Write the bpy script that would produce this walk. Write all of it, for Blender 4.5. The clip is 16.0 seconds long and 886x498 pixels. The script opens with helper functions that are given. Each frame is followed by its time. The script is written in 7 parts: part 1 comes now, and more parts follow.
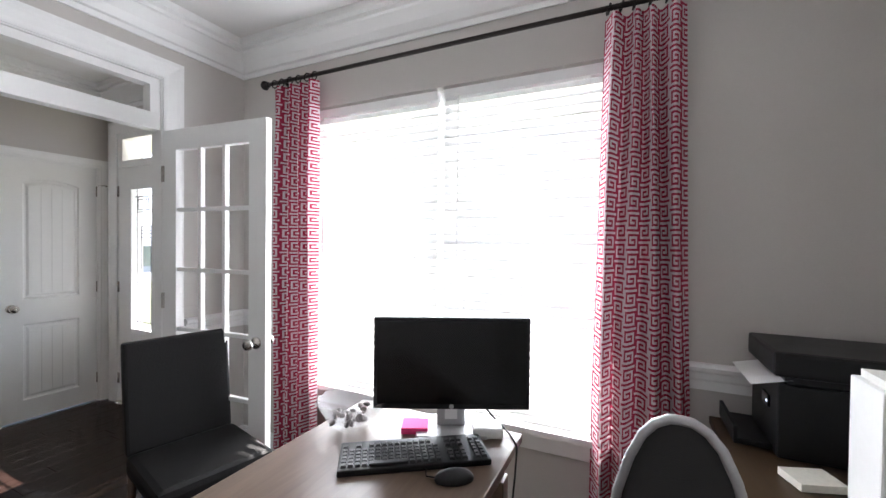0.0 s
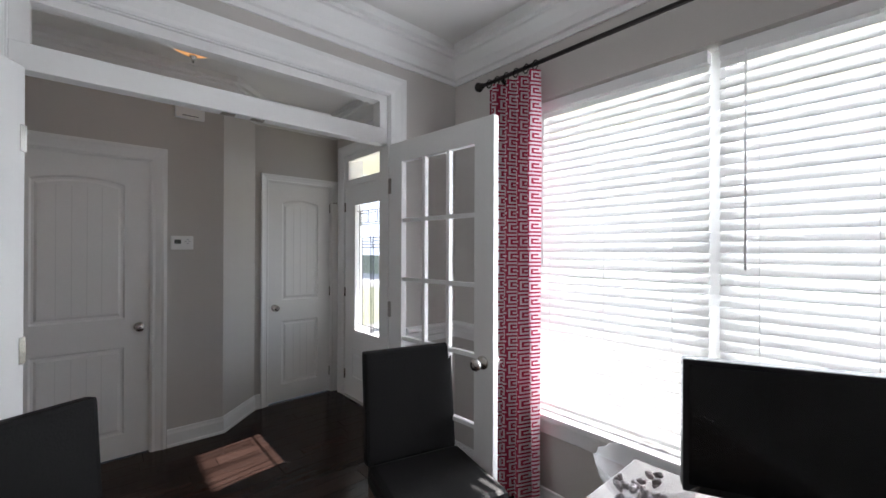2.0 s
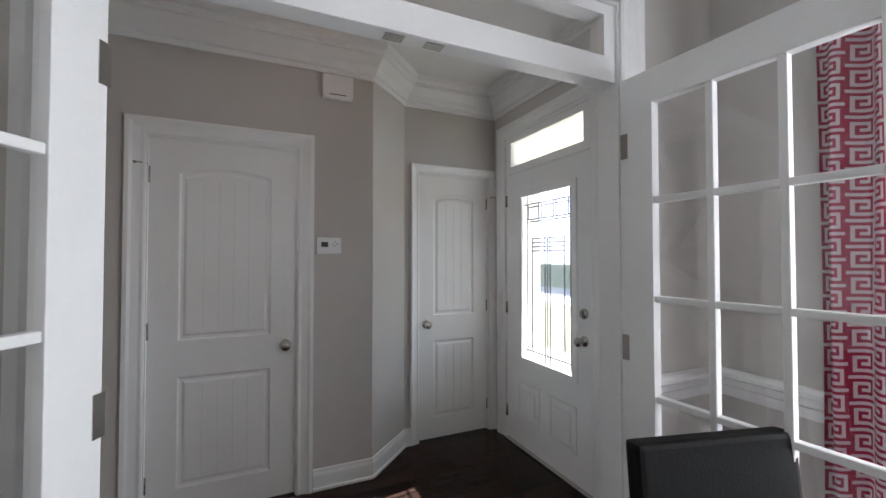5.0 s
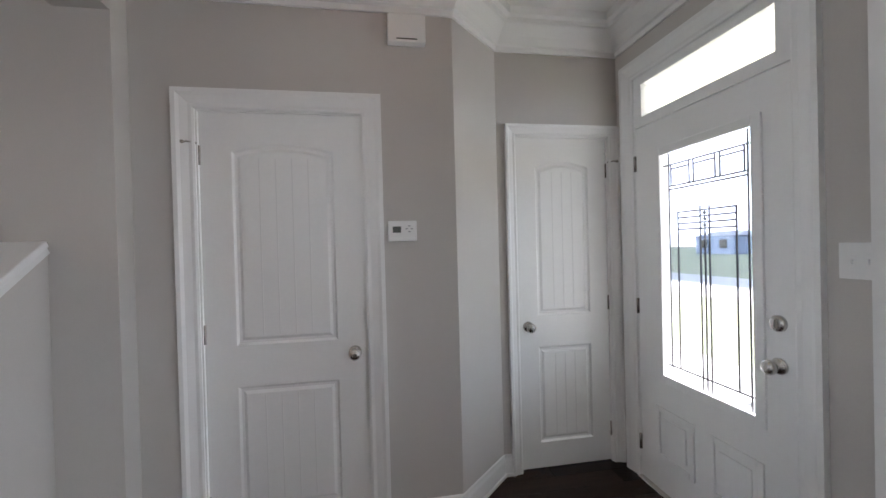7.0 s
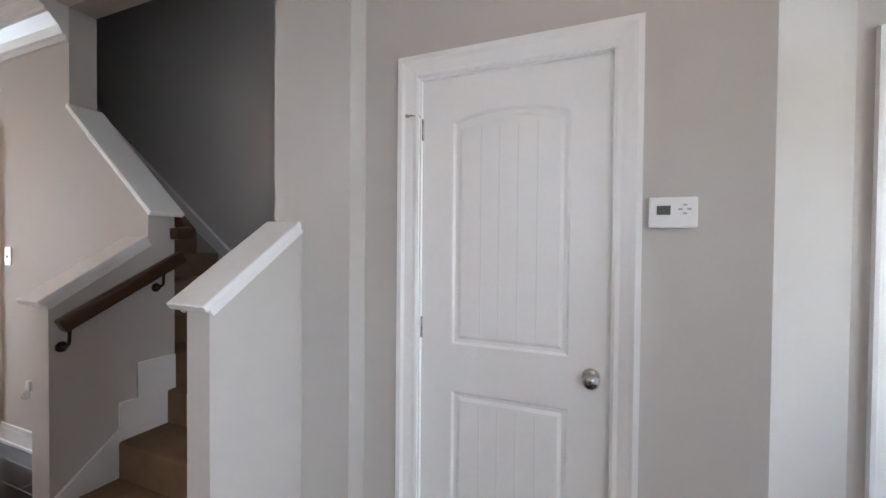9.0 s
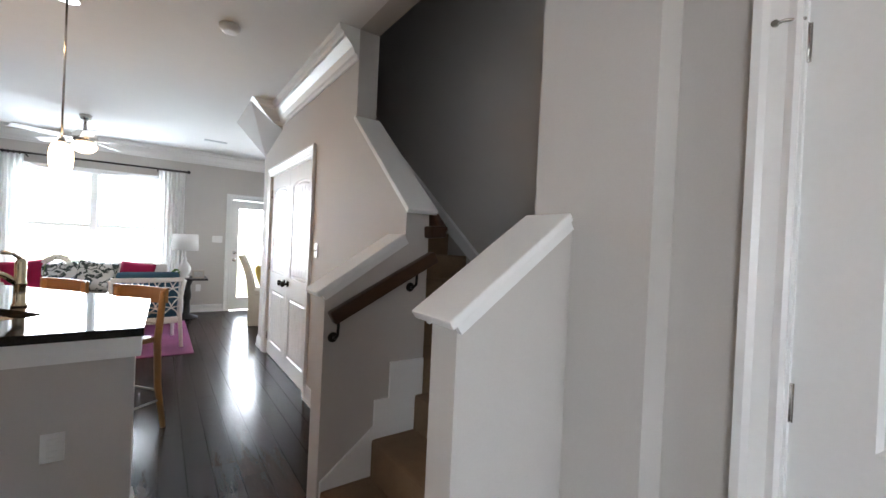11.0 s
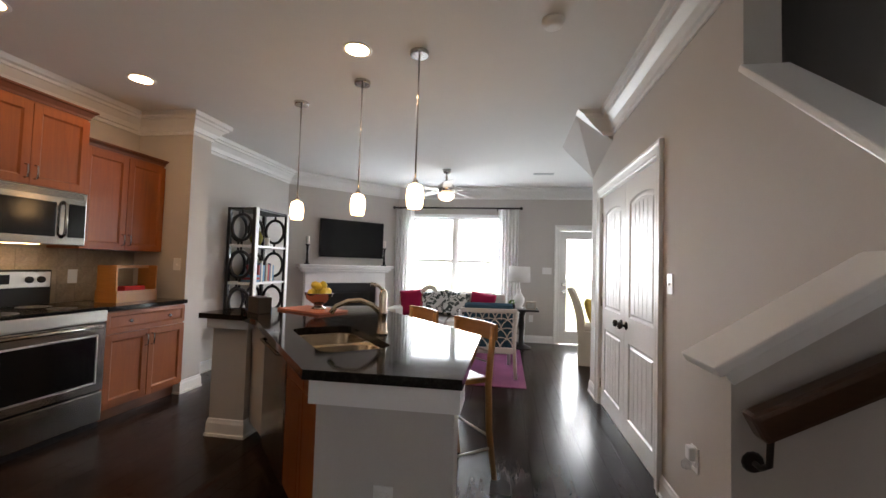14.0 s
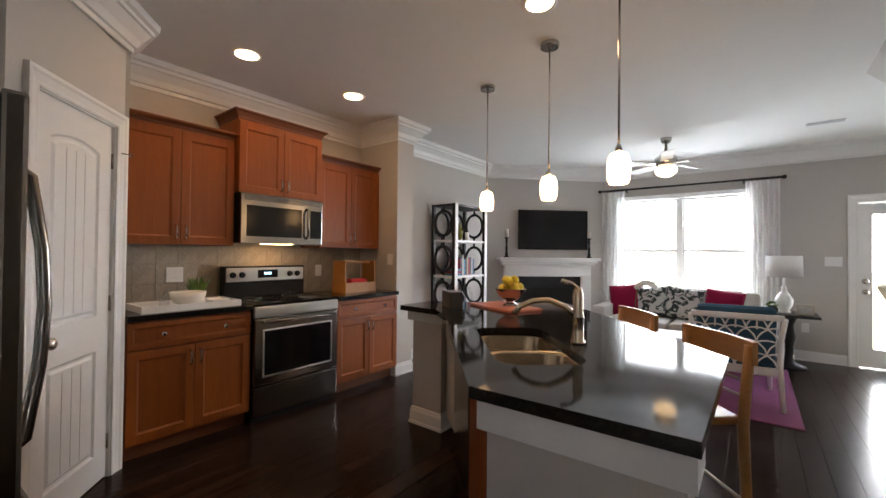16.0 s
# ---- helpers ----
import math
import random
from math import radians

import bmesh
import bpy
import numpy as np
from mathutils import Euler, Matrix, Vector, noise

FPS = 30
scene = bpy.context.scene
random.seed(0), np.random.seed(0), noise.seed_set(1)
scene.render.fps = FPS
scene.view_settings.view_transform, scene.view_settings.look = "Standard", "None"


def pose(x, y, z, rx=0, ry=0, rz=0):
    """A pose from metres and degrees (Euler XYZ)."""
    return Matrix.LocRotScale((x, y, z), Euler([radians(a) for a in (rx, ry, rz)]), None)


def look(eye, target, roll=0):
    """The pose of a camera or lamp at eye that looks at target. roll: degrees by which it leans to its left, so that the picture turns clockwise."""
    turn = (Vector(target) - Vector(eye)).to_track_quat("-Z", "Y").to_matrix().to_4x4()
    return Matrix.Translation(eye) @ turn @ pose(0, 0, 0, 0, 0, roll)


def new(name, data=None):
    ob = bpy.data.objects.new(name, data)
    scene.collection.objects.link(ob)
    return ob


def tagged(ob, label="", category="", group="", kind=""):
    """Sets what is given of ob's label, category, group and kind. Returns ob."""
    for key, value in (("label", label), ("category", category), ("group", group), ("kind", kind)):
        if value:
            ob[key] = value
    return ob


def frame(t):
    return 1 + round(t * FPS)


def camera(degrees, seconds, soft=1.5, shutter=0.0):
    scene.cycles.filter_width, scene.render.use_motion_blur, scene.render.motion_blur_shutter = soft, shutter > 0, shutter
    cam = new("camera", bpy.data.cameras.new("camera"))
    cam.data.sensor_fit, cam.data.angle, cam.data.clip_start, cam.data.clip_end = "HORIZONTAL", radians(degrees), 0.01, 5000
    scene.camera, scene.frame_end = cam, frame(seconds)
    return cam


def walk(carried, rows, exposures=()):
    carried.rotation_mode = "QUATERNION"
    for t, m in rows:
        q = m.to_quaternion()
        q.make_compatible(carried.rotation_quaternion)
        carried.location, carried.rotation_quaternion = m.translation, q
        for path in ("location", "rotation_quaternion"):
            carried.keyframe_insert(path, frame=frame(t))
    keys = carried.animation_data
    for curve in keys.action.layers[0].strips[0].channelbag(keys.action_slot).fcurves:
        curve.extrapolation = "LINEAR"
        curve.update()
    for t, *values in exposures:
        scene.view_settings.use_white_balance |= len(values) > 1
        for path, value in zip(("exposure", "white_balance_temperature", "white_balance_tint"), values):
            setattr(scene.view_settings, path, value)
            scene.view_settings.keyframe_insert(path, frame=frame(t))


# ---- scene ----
cam = camera(95.8, 16.0)
PATH = [
    (0, (0.673, 0.396, 1.419), (-0.189, 2.201, 1.39), 0.6),
    (0.5, (0.586, 0.41, 1.425), (-0.435, 2.129, 1.401), 0.5),
    (1, (0.468, 0.418, 1.426), (-0.731, 2.019, 1.407), 0.4),
    (1.5, (0.337, 0.437, 1.43), (-1.034, 1.893, 1.42), 0.4),
    (2, (0.22, 0.462, 1.422), (-1.288, 1.776, 1.428), 0.2),
    (2.5, (0.072, 0.479, 1.419), (-1.537, 1.668, 1.437), 0.1),
    (3, (-0.106, 0.479, 1.402), (-1.785, 1.565, 1.432), 0.4),
    (3.5, (-0.266, 0.476, 1.408), (-1.999, 1.474, 1.444), 0.4),
    (4, (-0.423, 0.473, 1.402), (-2.194, 1.4, 1.444), 0.4),
    (4.2, (-0.478, 0.486, 1.396), (-2.265, 1.383, 1.443), 0.4),
    (6.3, (-1.09, 0.748, 1.396), (-2.999, 1.342, 1.389), -1.1),
    (6.5, (-1.141, 0.766, 1.395), (-3.071, 1.291, 1.382), -1.2),
    (7, (-1.26, 0.811, 1.394), (-3.232, 1.144, 1.376), -1.5),
    (7.5, (-1.355, 0.83, 1.408), (-3.353, 0.914, 1.377), -1.3),
    (8, (-1.491, 0.839, 1.367), (-3.483, 0.656, 1.367), -1.1),
    (8.5, (-1.596, 0.822, 1.367), (-3.536, 0.335, 1.353), -0.4),
    (9, (-1.732, 0.747, 1.365), (-3.583, -0.011, 1.333), 0.5),
    (9.2, (-1.795, 0.704, 1.314), (-3.608, -0.139, 1.335), 1.9),
    (11.3, (-2.087, 0.223, 1.337), (-3.119, -1.49, 1.317), 2.1),
    (11.5, (-2.104, 0.166, 1.339), (-3.059, -1.591, 1.327), 2.0),
    (12, (-2.139, 0.037, 1.338), (-2.861, -1.828, 1.356), 1.8),
    (12.5, (-2.185, -0.082, 1.331), (-2.64, -2.029, 1.374), 1.4),
    (13, (-2.201, -0.195, 1.328), (-2.38, -2.186, 1.395), 1.3),
    (13.5, (-2.178, -0.332, 1.325), (-2.115, -2.329, 1.406), 1.5),
    (14, (-2.16, -0.455, 1.318), (-1.851, -2.429, 1.399), 1.7),
    (14.5, (-2.148, -0.558, 1.316), (-1.593, -2.478, 1.389), 1.5),
    (15, (-2.154, -0.655, 1.311), (-1.329, -2.476, 1.368), 1.3),
    (15.5, (-2.143, -0.743, 1.316), (-1.092, -2.444, 1.354), 0.9),
    (16, (-2.109, -0.848, 1.317), (-0.882, -2.428, 1.341), 0.6),
]
walk(cam, [(t, look(eye, target, roll)) for t, eye, target, roll in PATH],
     exposures=[(0, 3.40, 6350, 14), (1, 3.20, 6350, 14), (2, 2.70, 6300, 14), (3, 2.65, 6300, 13), (4.2, 2.80, 6300, 13), (6.3, 3.50, 6250, 14), (7, 3.50, 6250, 14), (7.5, 3.65, 6200, 14), (8.5, 4.10, 6150, 14), (9.2, 4.25, 6150, 14), (11.3, 4.05, 6350, 12), (12.5, 3.85, 6550, 13), (14, 3.55, 6800, 15), (16, 3.50, 6800, 15)])

# ---- world, sun and large lights ----
world = bpy.data.worlds.new("world")
scene.world = world
world.use_nodes = True
wt = world.node_tree
sky = wt.nodes.new("ShaderNodeTexSky")
sky.sky_type, sky.sun_disc = "NISHITA", False
sky.sun_elevation, sky.sun_rotation = radians(36), radians(-10)
wt.nodes["Background"].inputs[1].default_value = 0.05
wt.links.new(sky.outputs[0], wt.nodes["Background"].inputs[0])
sun_data = bpy.data.lights.new("sun", "SUN")
sun_data.energy, sun_data.angle, sun_data.color = 5.0, radians(0.5), (1.0, 0.95, 0.88)
sun = new("sun", sun_data)
sun.matrix_world = look((0, 0, 0), (0.15, -0.89, -0.66))


def area_lamp(name, at, toward, w, h, watts, tint=(0.91, 0.965, 1.0)):
    """A sky-tinted area lamp by an opening, on either side of the glass, or added as fill."""
    d = bpy.data.lights.new(name, "AREA")
    d.shape, d.size, d.size_y, d.energy, d.color = "RECTANGLE", w, h, watts * 0.1, tint
    ob = new(name, d)
    ob.matrix_world = look(at, toward)
    return ob


area_lamp("office_window_light", (-0.285, 2.325, 1.4), (-0.285, 0, 1.35), 1.7, 1.6, 56)
area_lamp("office_sky_light", (-0.285, 2.62, 1.4), (-0.285, 0, 1.35), 1.75, 1.65, 115)
area_lamp("door_glass_light", (-2.925, 2.318, 1.25), (-2.925, 0, 1.15), 0.5, 1.1, 1.4)
area_lamp("transom_light", (-2.945, 2.325, 2.19), (-2.945, 0, 1.6), 0.7, 0.16, 0.5)
area_lamp("living_window_light", (-1.23, -8.02, 1.4), (-1.23, 0, 1.2), 1.75, 1.7, 95, (0.76, 0.88, 1.0))
# Fill lamp added on the solid stairwell wall; there is no window.
area_lamp("stairwell_fill_light", (-3.7, -0.47, 3.95), (-3.85, -2.0, 1.8), 0.55, 1.2, 3.0)
area_lamp("back_door_light", (-3.46, -8.02, 1.1), (-3.46, 0, 0.9), 0.55, 1.7, 30, (0.76, 0.88, 1.0))


# ---- materials ----
def principled(name):
    m = bpy.data.materials.new(name)
    m.use_nodes = True
    return m, m.node_tree.nodes, m.node_tree.links, m.node_tree.nodes["Principled BSDF"]


def mat(name, color, rough=0.5, metal=0.0, var=0.08, scale=6.0, fine=90.0, bump=0.05, coat=0.0, stretch=(1, 1, 1), trans=0.0, spec=0.5, island=0.0):
    """A painted or plain surface: base colour broken up at two scales, with a fine relief."""
    m, n, l, b = principled(name)
    tc = n.new("ShaderNodeTexCoord")
    mp = n.new("ShaderNodeMapping")
    mp.inputs["Scale"].default_value = stretch
    l.new(tc.outputs["Object"], mp.inputs["Vector"])
    big, small = n.new("ShaderNodeTexNoise"), n.new("ShaderNodeTexNoise")
    big.inputs["Scale"].default_value, small.inputs["Scale"].default_value = scale, fine
    big.inputs["Detail"].default_value = small.inputs["Detail"].default_value = 4
    for q in (big, small):
        l.new(mp.outputs[0], q.inputs["Vector"])
    add = n.new("ShaderNodeMath")
    add.operation = "ADD"
    l.new(big.outputs[0], add.inputs[0])
    l.new(small.outputs[0], add.inputs[1])
    ramp = n.new("ShaderNodeMapRange")
    ramp.inputs[1].default_value, ramp.inputs[2].default_value = 0.6, 1.4
    ramp.inputs[3].default_value, ramp.inputs[4].default_value = 1 - var, 1 + var
    l.new(add.outputs[0], ramp.inputs[0])
    val = ramp.outputs[0]
    if island:
        geo = n.new("ShaderNodeNewGeometry")
        mr = n.new("ShaderNodeMapRange")
        mr.inputs[3].default_value, mr.inputs[4].default_value = 1 - island, 1 + island
        l.new(geo.outputs["Random Per Island"], mr.inputs[0])
        mul = n.new("ShaderNodeMath")
        mul.operation = "MULTIPLY"
        l.new(val, mul.inputs[0])
        l.new(mr.outputs[0], mul.inputs[1])
        val = mul.outputs[0]
    hsv = n.new("ShaderNodeHueSaturation")
    hsv.inputs["Color"].default_value = (*color, 1)
    l.new(val, hsv.inputs["Value"])
    l.new(hsv.outputs[0], b.inputs["Base Color"])
    rr = n.new("ShaderNodeMapRange")
    rr.inputs[3].default_value, rr.inputs[4].default_value = max(0.02, rough * 0.85), min(1, rough * 1.15)
    l.new(big.outputs[0], rr.inputs[0])
    l.new(rr.outputs[0], b.inputs["Roughness"])
    b.inputs["Metallic"].default_value = metal
    b.inputs["Coat Weight"].default_value = coat
    b.inputs["Transmission Weight"].default_value = trans
    b.inputs["Specular IOR Level"].default_value = spec
    if bump:
        bp = n.new("ShaderNodeBump")
        bp.inputs["Strength"].default_value, bp.inputs["Distance"].default_value = bump, 0.004
        l.new(small.outputs[0], bp.inputs["Height"])
        l.new(bp.outputs[0], b.inputs["Normal"])
    return m


def wood(name, dark, light, rough=0.35, scale=3.0, axis=0, coat=0.0):
    """Stained wood with grain drawn out along one axis."""
    m, n, l, b = principled(name)
    tc, mp = n.new("ShaderNodeTexCoord"), n.new("ShaderNodeMapping")
    s = [14.0, 14.0, 14.0]
    s[axis] = 1.2
    mp.inputs["Scale"].default_value = s
    l.new(tc.outputs["Object"], mp.inputs["Vector"])
    no, fi = n.new("ShaderNodeTexNoise"), n.new("ShaderNodeTexNoise")
    no.inputs["Scale"].default_value, fi.inputs["Scale"].default_value = scale, scale * 7
    no.inputs["Detail"].default_value, no.inputs["Distortion"].default_value = 6, 1.5
    l.new(mp.outputs[0], no.inputs["Vector"])
    l.new(mp.outputs[0], fi.inputs["Vector"])
    mx = n.new("ShaderNodeMix")
    mx.data_type = "RGBA"
    mx.inputs[6].default_value, mx.inputs[7].default_value = (*dark, 1), (*light, 1)
    l.new(no.outputs[0], mx.inputs[0])
    geo, mr = n.new("ShaderNodeObjectInfo"), n.new("ShaderNodeMapRange")
    mr.inputs[3].default_value, mr.inputs[4].default_value = 0.9, 1.1
    l.new(geo.outputs["Random"], mr.inputs[0])
    hs = n.new("ShaderNodeHueSaturation")
    l.new(mx.outputs[2], hs.inputs["Color"])
    l.new(mr.outputs[0], hs.inputs["Value"])
    l.new(hs.outputs[0], b.inputs["Base Color"])
    b.inputs["Roughness"].default_value = rough
    b.inputs["Coat Weight"].default_value = coat
    bp = n.new("ShaderNodeBump")
    bp.inputs["Strength"].default_value, bp.inputs["Distance"].default_value = 0.08, 0.003
    l.new(fi.outputs[0], bp.inputs["Height"])
    l.new(bp.outputs[0], b.inputs["Normal"])
    return m


def glow(name, color, strength):
    m, n, l, b = principled(name)
    b.inputs["Base Color"].default_value = (*color, 1)
    b.inputs["Emission Color"].default_value = (*color, 1)
    b.inputs["Emission Strength"].default_value = strength * 0.1
    return m


def glass(name, tint=(1, 1, 1), rough=0.0, least=0.045):
    """A thin pane: clear, with a mirror-like reflection."""
    m, n, l, b = principled(name)
    n.remove(b)
    tr, gl, mix, lw = n.new("ShaderNodeBsdfTransparent"), n.new("ShaderNodeBsdfGlossy"), n.new("ShaderNodeMixShader"), n.new("ShaderNodeLayerWeight")
    tr.inputs[0].default_value = (*tint, 1)
    gl.inputs["Roughness"].default_value = rough
    lw.inputs["Blend"].default_value = 0.5
    pw, ma = n.new("ShaderNodeMath"), n.new("ShaderNodeMath")
    pw.operation, ma.operation = "POWER", "MULTIPLY_ADD"
    pw.inputs[1].default_value = 4.0
    ma.inputs[1].default_value, ma.inputs[2].default_value = 0.7, least
    l.new(lw.outputs["Facing"], pw.inputs[0])
    l.new(pw.outputs[0], ma.inputs[0])
    l.new(ma.outputs[0], mix.inputs[0])
    l.new(tr.outputs[0], mix.inputs[1])
    l.new(gl.outputs[0], mix.inputs[2])
    l.new(mix.outputs[0], n["Material Output"].inputs[0])
    return m


def cloth(name, color, trans=0.3, rough=0.9, var=0.06):
    """Woven cloth that lets some light through."""
    m = mat(name, color, rough=rough, var=var, fine=300, bump=0.15, spec=0.1)
    n, l = m.node_tree.nodes, m.node_tree.links
    b, out = n["Principled BSDF"], n["Material Output"]
    t, mix = n.new("ShaderNodeBsdfTranslucent"), n.new("ShaderNodeMixShader")
    src = b.inputs["Base Color"].links[0].from_socket
    l.new(src, t.inputs[0])
    mix.inputs[0].default_value = trans
    l.new(b.outputs[0], mix.inputs[1])
    l.new(t.outputs[0], mix.inputs[2])
    l.new(mix.outputs[0], out.inputs[0])
    return m


WALL = mat("greige_wall_paint", (0.53, 0.503, 0.475), rough=0.75, var=0.03, scale=1.5, fine=160, bump=0.06)
WHITE = mat("white_trim_paint", (0.80, 0.80, 0.79), rough=0.35, var=0.02, fine=60, bump=0.03)
CEIL = mat("white_ceiling_paint", (0.76, 0.75, 0.73), rough=0.9, var=0.02, fine=120, bump=0.1)
FLOOR = wood("dark_hardwood", (0.008, 0.004, 0.003), (0.022, 0.011, 0.007), rough=0.22, axis=1)
CARPET = mat("brown_carpet", (0.20, 0.14, 0.09), rough=1.0, var=0.2, scale=8, fine=220, bump=0.9, spec=0.05)
RAILWOOD = wood("dark_rail_wood", (0.035, 0.016, 0.009), (0.08, 0.038, 0.02), rough=0.3)
CABINET = wood("maple_cabinet", (0.185, 0.040, 0.004), (0.33, 0.085, 0.008), rough=0.42, axis=2, scale=1.6)
CABTOP = wood("dark_cabinet_crown", (0.12, 0.035, 0.012), (0.20, 0.06, 0.02), rough=0.4, axis=1)
GRANITE = mat("black_granite", (0.016, 0.015, 0.015), rough=0.07, var=0.8, scale=60, fine=260, bump=0.0, spec=0.3)
STEEL = mat("brushed_steel", (0.31, 0.295, 0.27), rough=0.2, metal=1.0, var=0.05, fine=60, bump=0.05, stretch=(1, 1, 40))
BRIGHTSTEEL = mat("bright_steel", (0.58, 0.56, 0.52), rough=0.3, metal=1.0, var=0.04, fine=60, bump=0.04, stretch=(1, 40, 1))
NICKEL = mat("satin_nickel", (0.55, 0.53, 0.50), rough=0.25, metal=1.0, var=0.03, bump=0)
BLACK = mat("black_plastic", (0.008, 0.008, 0.009), rough=0.4, var=0.1, bump=0.05, spec=0.25)
SCREEN = mat("dark_screen", (0.005, 0.005, 0.006), rough=0.15, var=0.05, bump=0, spec=0.3)
LEATHER = mat("black_leather", (0.006, 0.0056, 0.0056), rough=0.6, var=0.15, fine=140, bump=0.3, spec=0.15)
PANE = glass("window_pane")
BRONZE = mat("dark_bronze", (0.02, 0.016, 0.014), rough=0.45, metal=0.6, bump=0.05)
SLAT = cloth("white_blind_slat", (0.86, 0.86, 0.85), trans=0.2, rough=0.5, var=0.01)
CANLIGHT = glow("can_light", (1.0, 0.60, 0.285), 70)
PENDANT = glow("pendant_glass", (1.0, 0.62, 0.29), 14)


# ---- mesh helpers ----
def box(bm, x0, x1, y0, y1, z0, z1, m=None, bev=0.0):
    v = [Vector((x, y, z)) for x in (x0, x1) for y in (y0, y1) for z in (z0, z1)]
    if m is not None:
        v = [m @ p for p in v]
    q = [bm.verts.new(p) for p in v]
    fs = [bm.faces.new([q[i] for i in f]) for f in ((0, 1, 3, 2), (4, 6, 7, 5), (0, 4, 5, 1), (2, 3, 7, 6), (0, 2, 6, 4), (1, 5, 7, 3))]
    if bev:
        es = list({e for f in fs for e in f.edges})
        bmesh.ops.bevel(bm, geom=es, offset=bev, segments=2, affect="EDGES", profile=0.6)
    return bm


def prism(bm, pts, z0, z1, m=None):
    """An upright prism over a plan polygon (counter-clockwise)."""
    lo = [Vector((x, y, z0)) for x, y in pts]
    hi = [Vector((x, y, z1)) for x, y in pts]
    if m is not None:
        lo, hi = [m @ p for p in lo], [m @ p for p in hi]
    a, b = [bm.verts.new(p) for p in lo], [bm.verts.new(p) for p in hi]
    bm.faces.new(a[::-1])
    bm.faces.new(b)
    k = len(pts)
    for i in range(k):
        bm.faces.new((a[i], a[(i + 1) % k], b[(i + 1) % k], b[i]))
    return bm


def tube(bm, pts, r, seg=10, m=None, caps=True):
    """A round bar along a polyline; r is one radius or one per point."""
    pts = [Vector(p) for p in pts]
    rs = r if isinstance(r, (list, tuple)) else [r] * len(pts)
    rings = []
    ref = None
    for i, p in enumerate(pts):
        d = (pts[min(i + 1, len(pts) - 1)] - pts[max(i - 1, 0)]).normalized()
        if ref is None:
            ref = d.orthogonal().normalized()
        ref = (ref - d * ref.dot(d)).normalized()
        w = d.cross(ref)
        ring = []
        for k in range(seg):
            a = 2 * math.pi * k / seg
            q = p + (ref * math.cos(a) + w * math.sin(a)) * rs[i]
            ring.append(bm.verts.new(m @ q if m is not None else q))
        rings.append(ring)
    for a, b in zip(rings, rings[1:]):
        for k in range(seg):
            f = bm.faces.new((a[k], a[(k + 1) % seg], b[(k + 1) % seg], b[k]))
            f.smooth = True
    if caps:
        bm.faces.new(rings[0][::-1])
        bm.faces.new(rings[-1])
    return bm


def lathe(bm, prof, seg=24, m=None, smooth=True):
    """A turned shape from (radius, height) pairs, about z."""
    rings = []
    for r, z in prof:
        ring = []
        for k in range(seg):
            a = 2 * math.pi * k / seg
            q = Vector((max(r, 1e-4) * math.cos(a), max(r, 1e-4) * math.sin(a), z))
            ring.append(bm.verts.new(m @ q if m is not None else q))
        rings.append(ring)
    for a, b in zip(rings, rings[1:]):
        for k in range(seg):
            f = bm.faces.new((a[k], a[(k + 1) % seg], b[(k + 1) % seg], b[k]))
            f.smooth = smooth
    bm.faces.new(rings[0][::-1])
    bm.faces.new(rings[-1])
    return bm


def sweep(bm, path, prof, closed=False):
    """A moulding: the profile (out from the wall, up) carried along a plan line with mitred corners; it stands out to the line's left."""
    pts = [Vector((p[0], p[1], 0)) for p in path]
    zs = [p[2] if len(p) > 2 else 0.0 for p in path]
    rings = []
    k = len(pts)
    for i, p in enumerate(pts):
        if closed:
            d0, d1 = (p - pts[i - 1]).normalized(), (pts[(i + 1) % k] - p).normalized()
        else:
            d0 = (p - pts[i - 1]).normalized() if i else (pts[1] - p).normalized()
            d1 = (pts[i + 1] - p).normalized() if i < k - 1 else d0
        n0, n1 = Vector((-d0.y, d0.x, 0)), Vector((-d1.y, d1.x, 0))
        n = (n0 + n1)
        n = n / max(0.2, n.dot(n0))
        rings.append([bm.verts.new(p + n * u + Vector((0, 0, zs[i] + w))) for u, w in prof])
    j = len(prof)
    for a, b in list(zip(rings, rings[1:])) + ([(rings[-1], rings[0])] if closed else []):
        for q in range(j):
            bm.faces.new((a[q], b[q], b[(q + 1) % j], a[(q + 1) % j]))
    if not closed:
        bm.faces.new(rings[0])
        bm.faces.new(rings[-1][::-1])
    return bm


def mesh_of(name, bm, material):
    bmesh.ops.recalc_face_normals(bm, faces=bm.faces)
    me = bpy.data.meshes.new(name)
    bm.to_mesh(me)
    bm.free()
    me.materials.append(material)
    return me


def part(name, bm, material, parent=None, label=""):
    ob = new(name, mesh_of(name, bm, material))
    if parent is not None:
        ob.parent = parent
    if label:
        ob["label"] = label
    return ob


def thing(name, label, category, m=None, group="", kind=""):
    ob = new(name)
    ob.empty_display_size = 0.1
    if m is not None:
        ob.matrix_world = m
    return tagged(ob, label, category, group, kind)


def structure(name, bm, material, label, category):
    return tagged(part(name, bm, material), label, category, kind="structure")


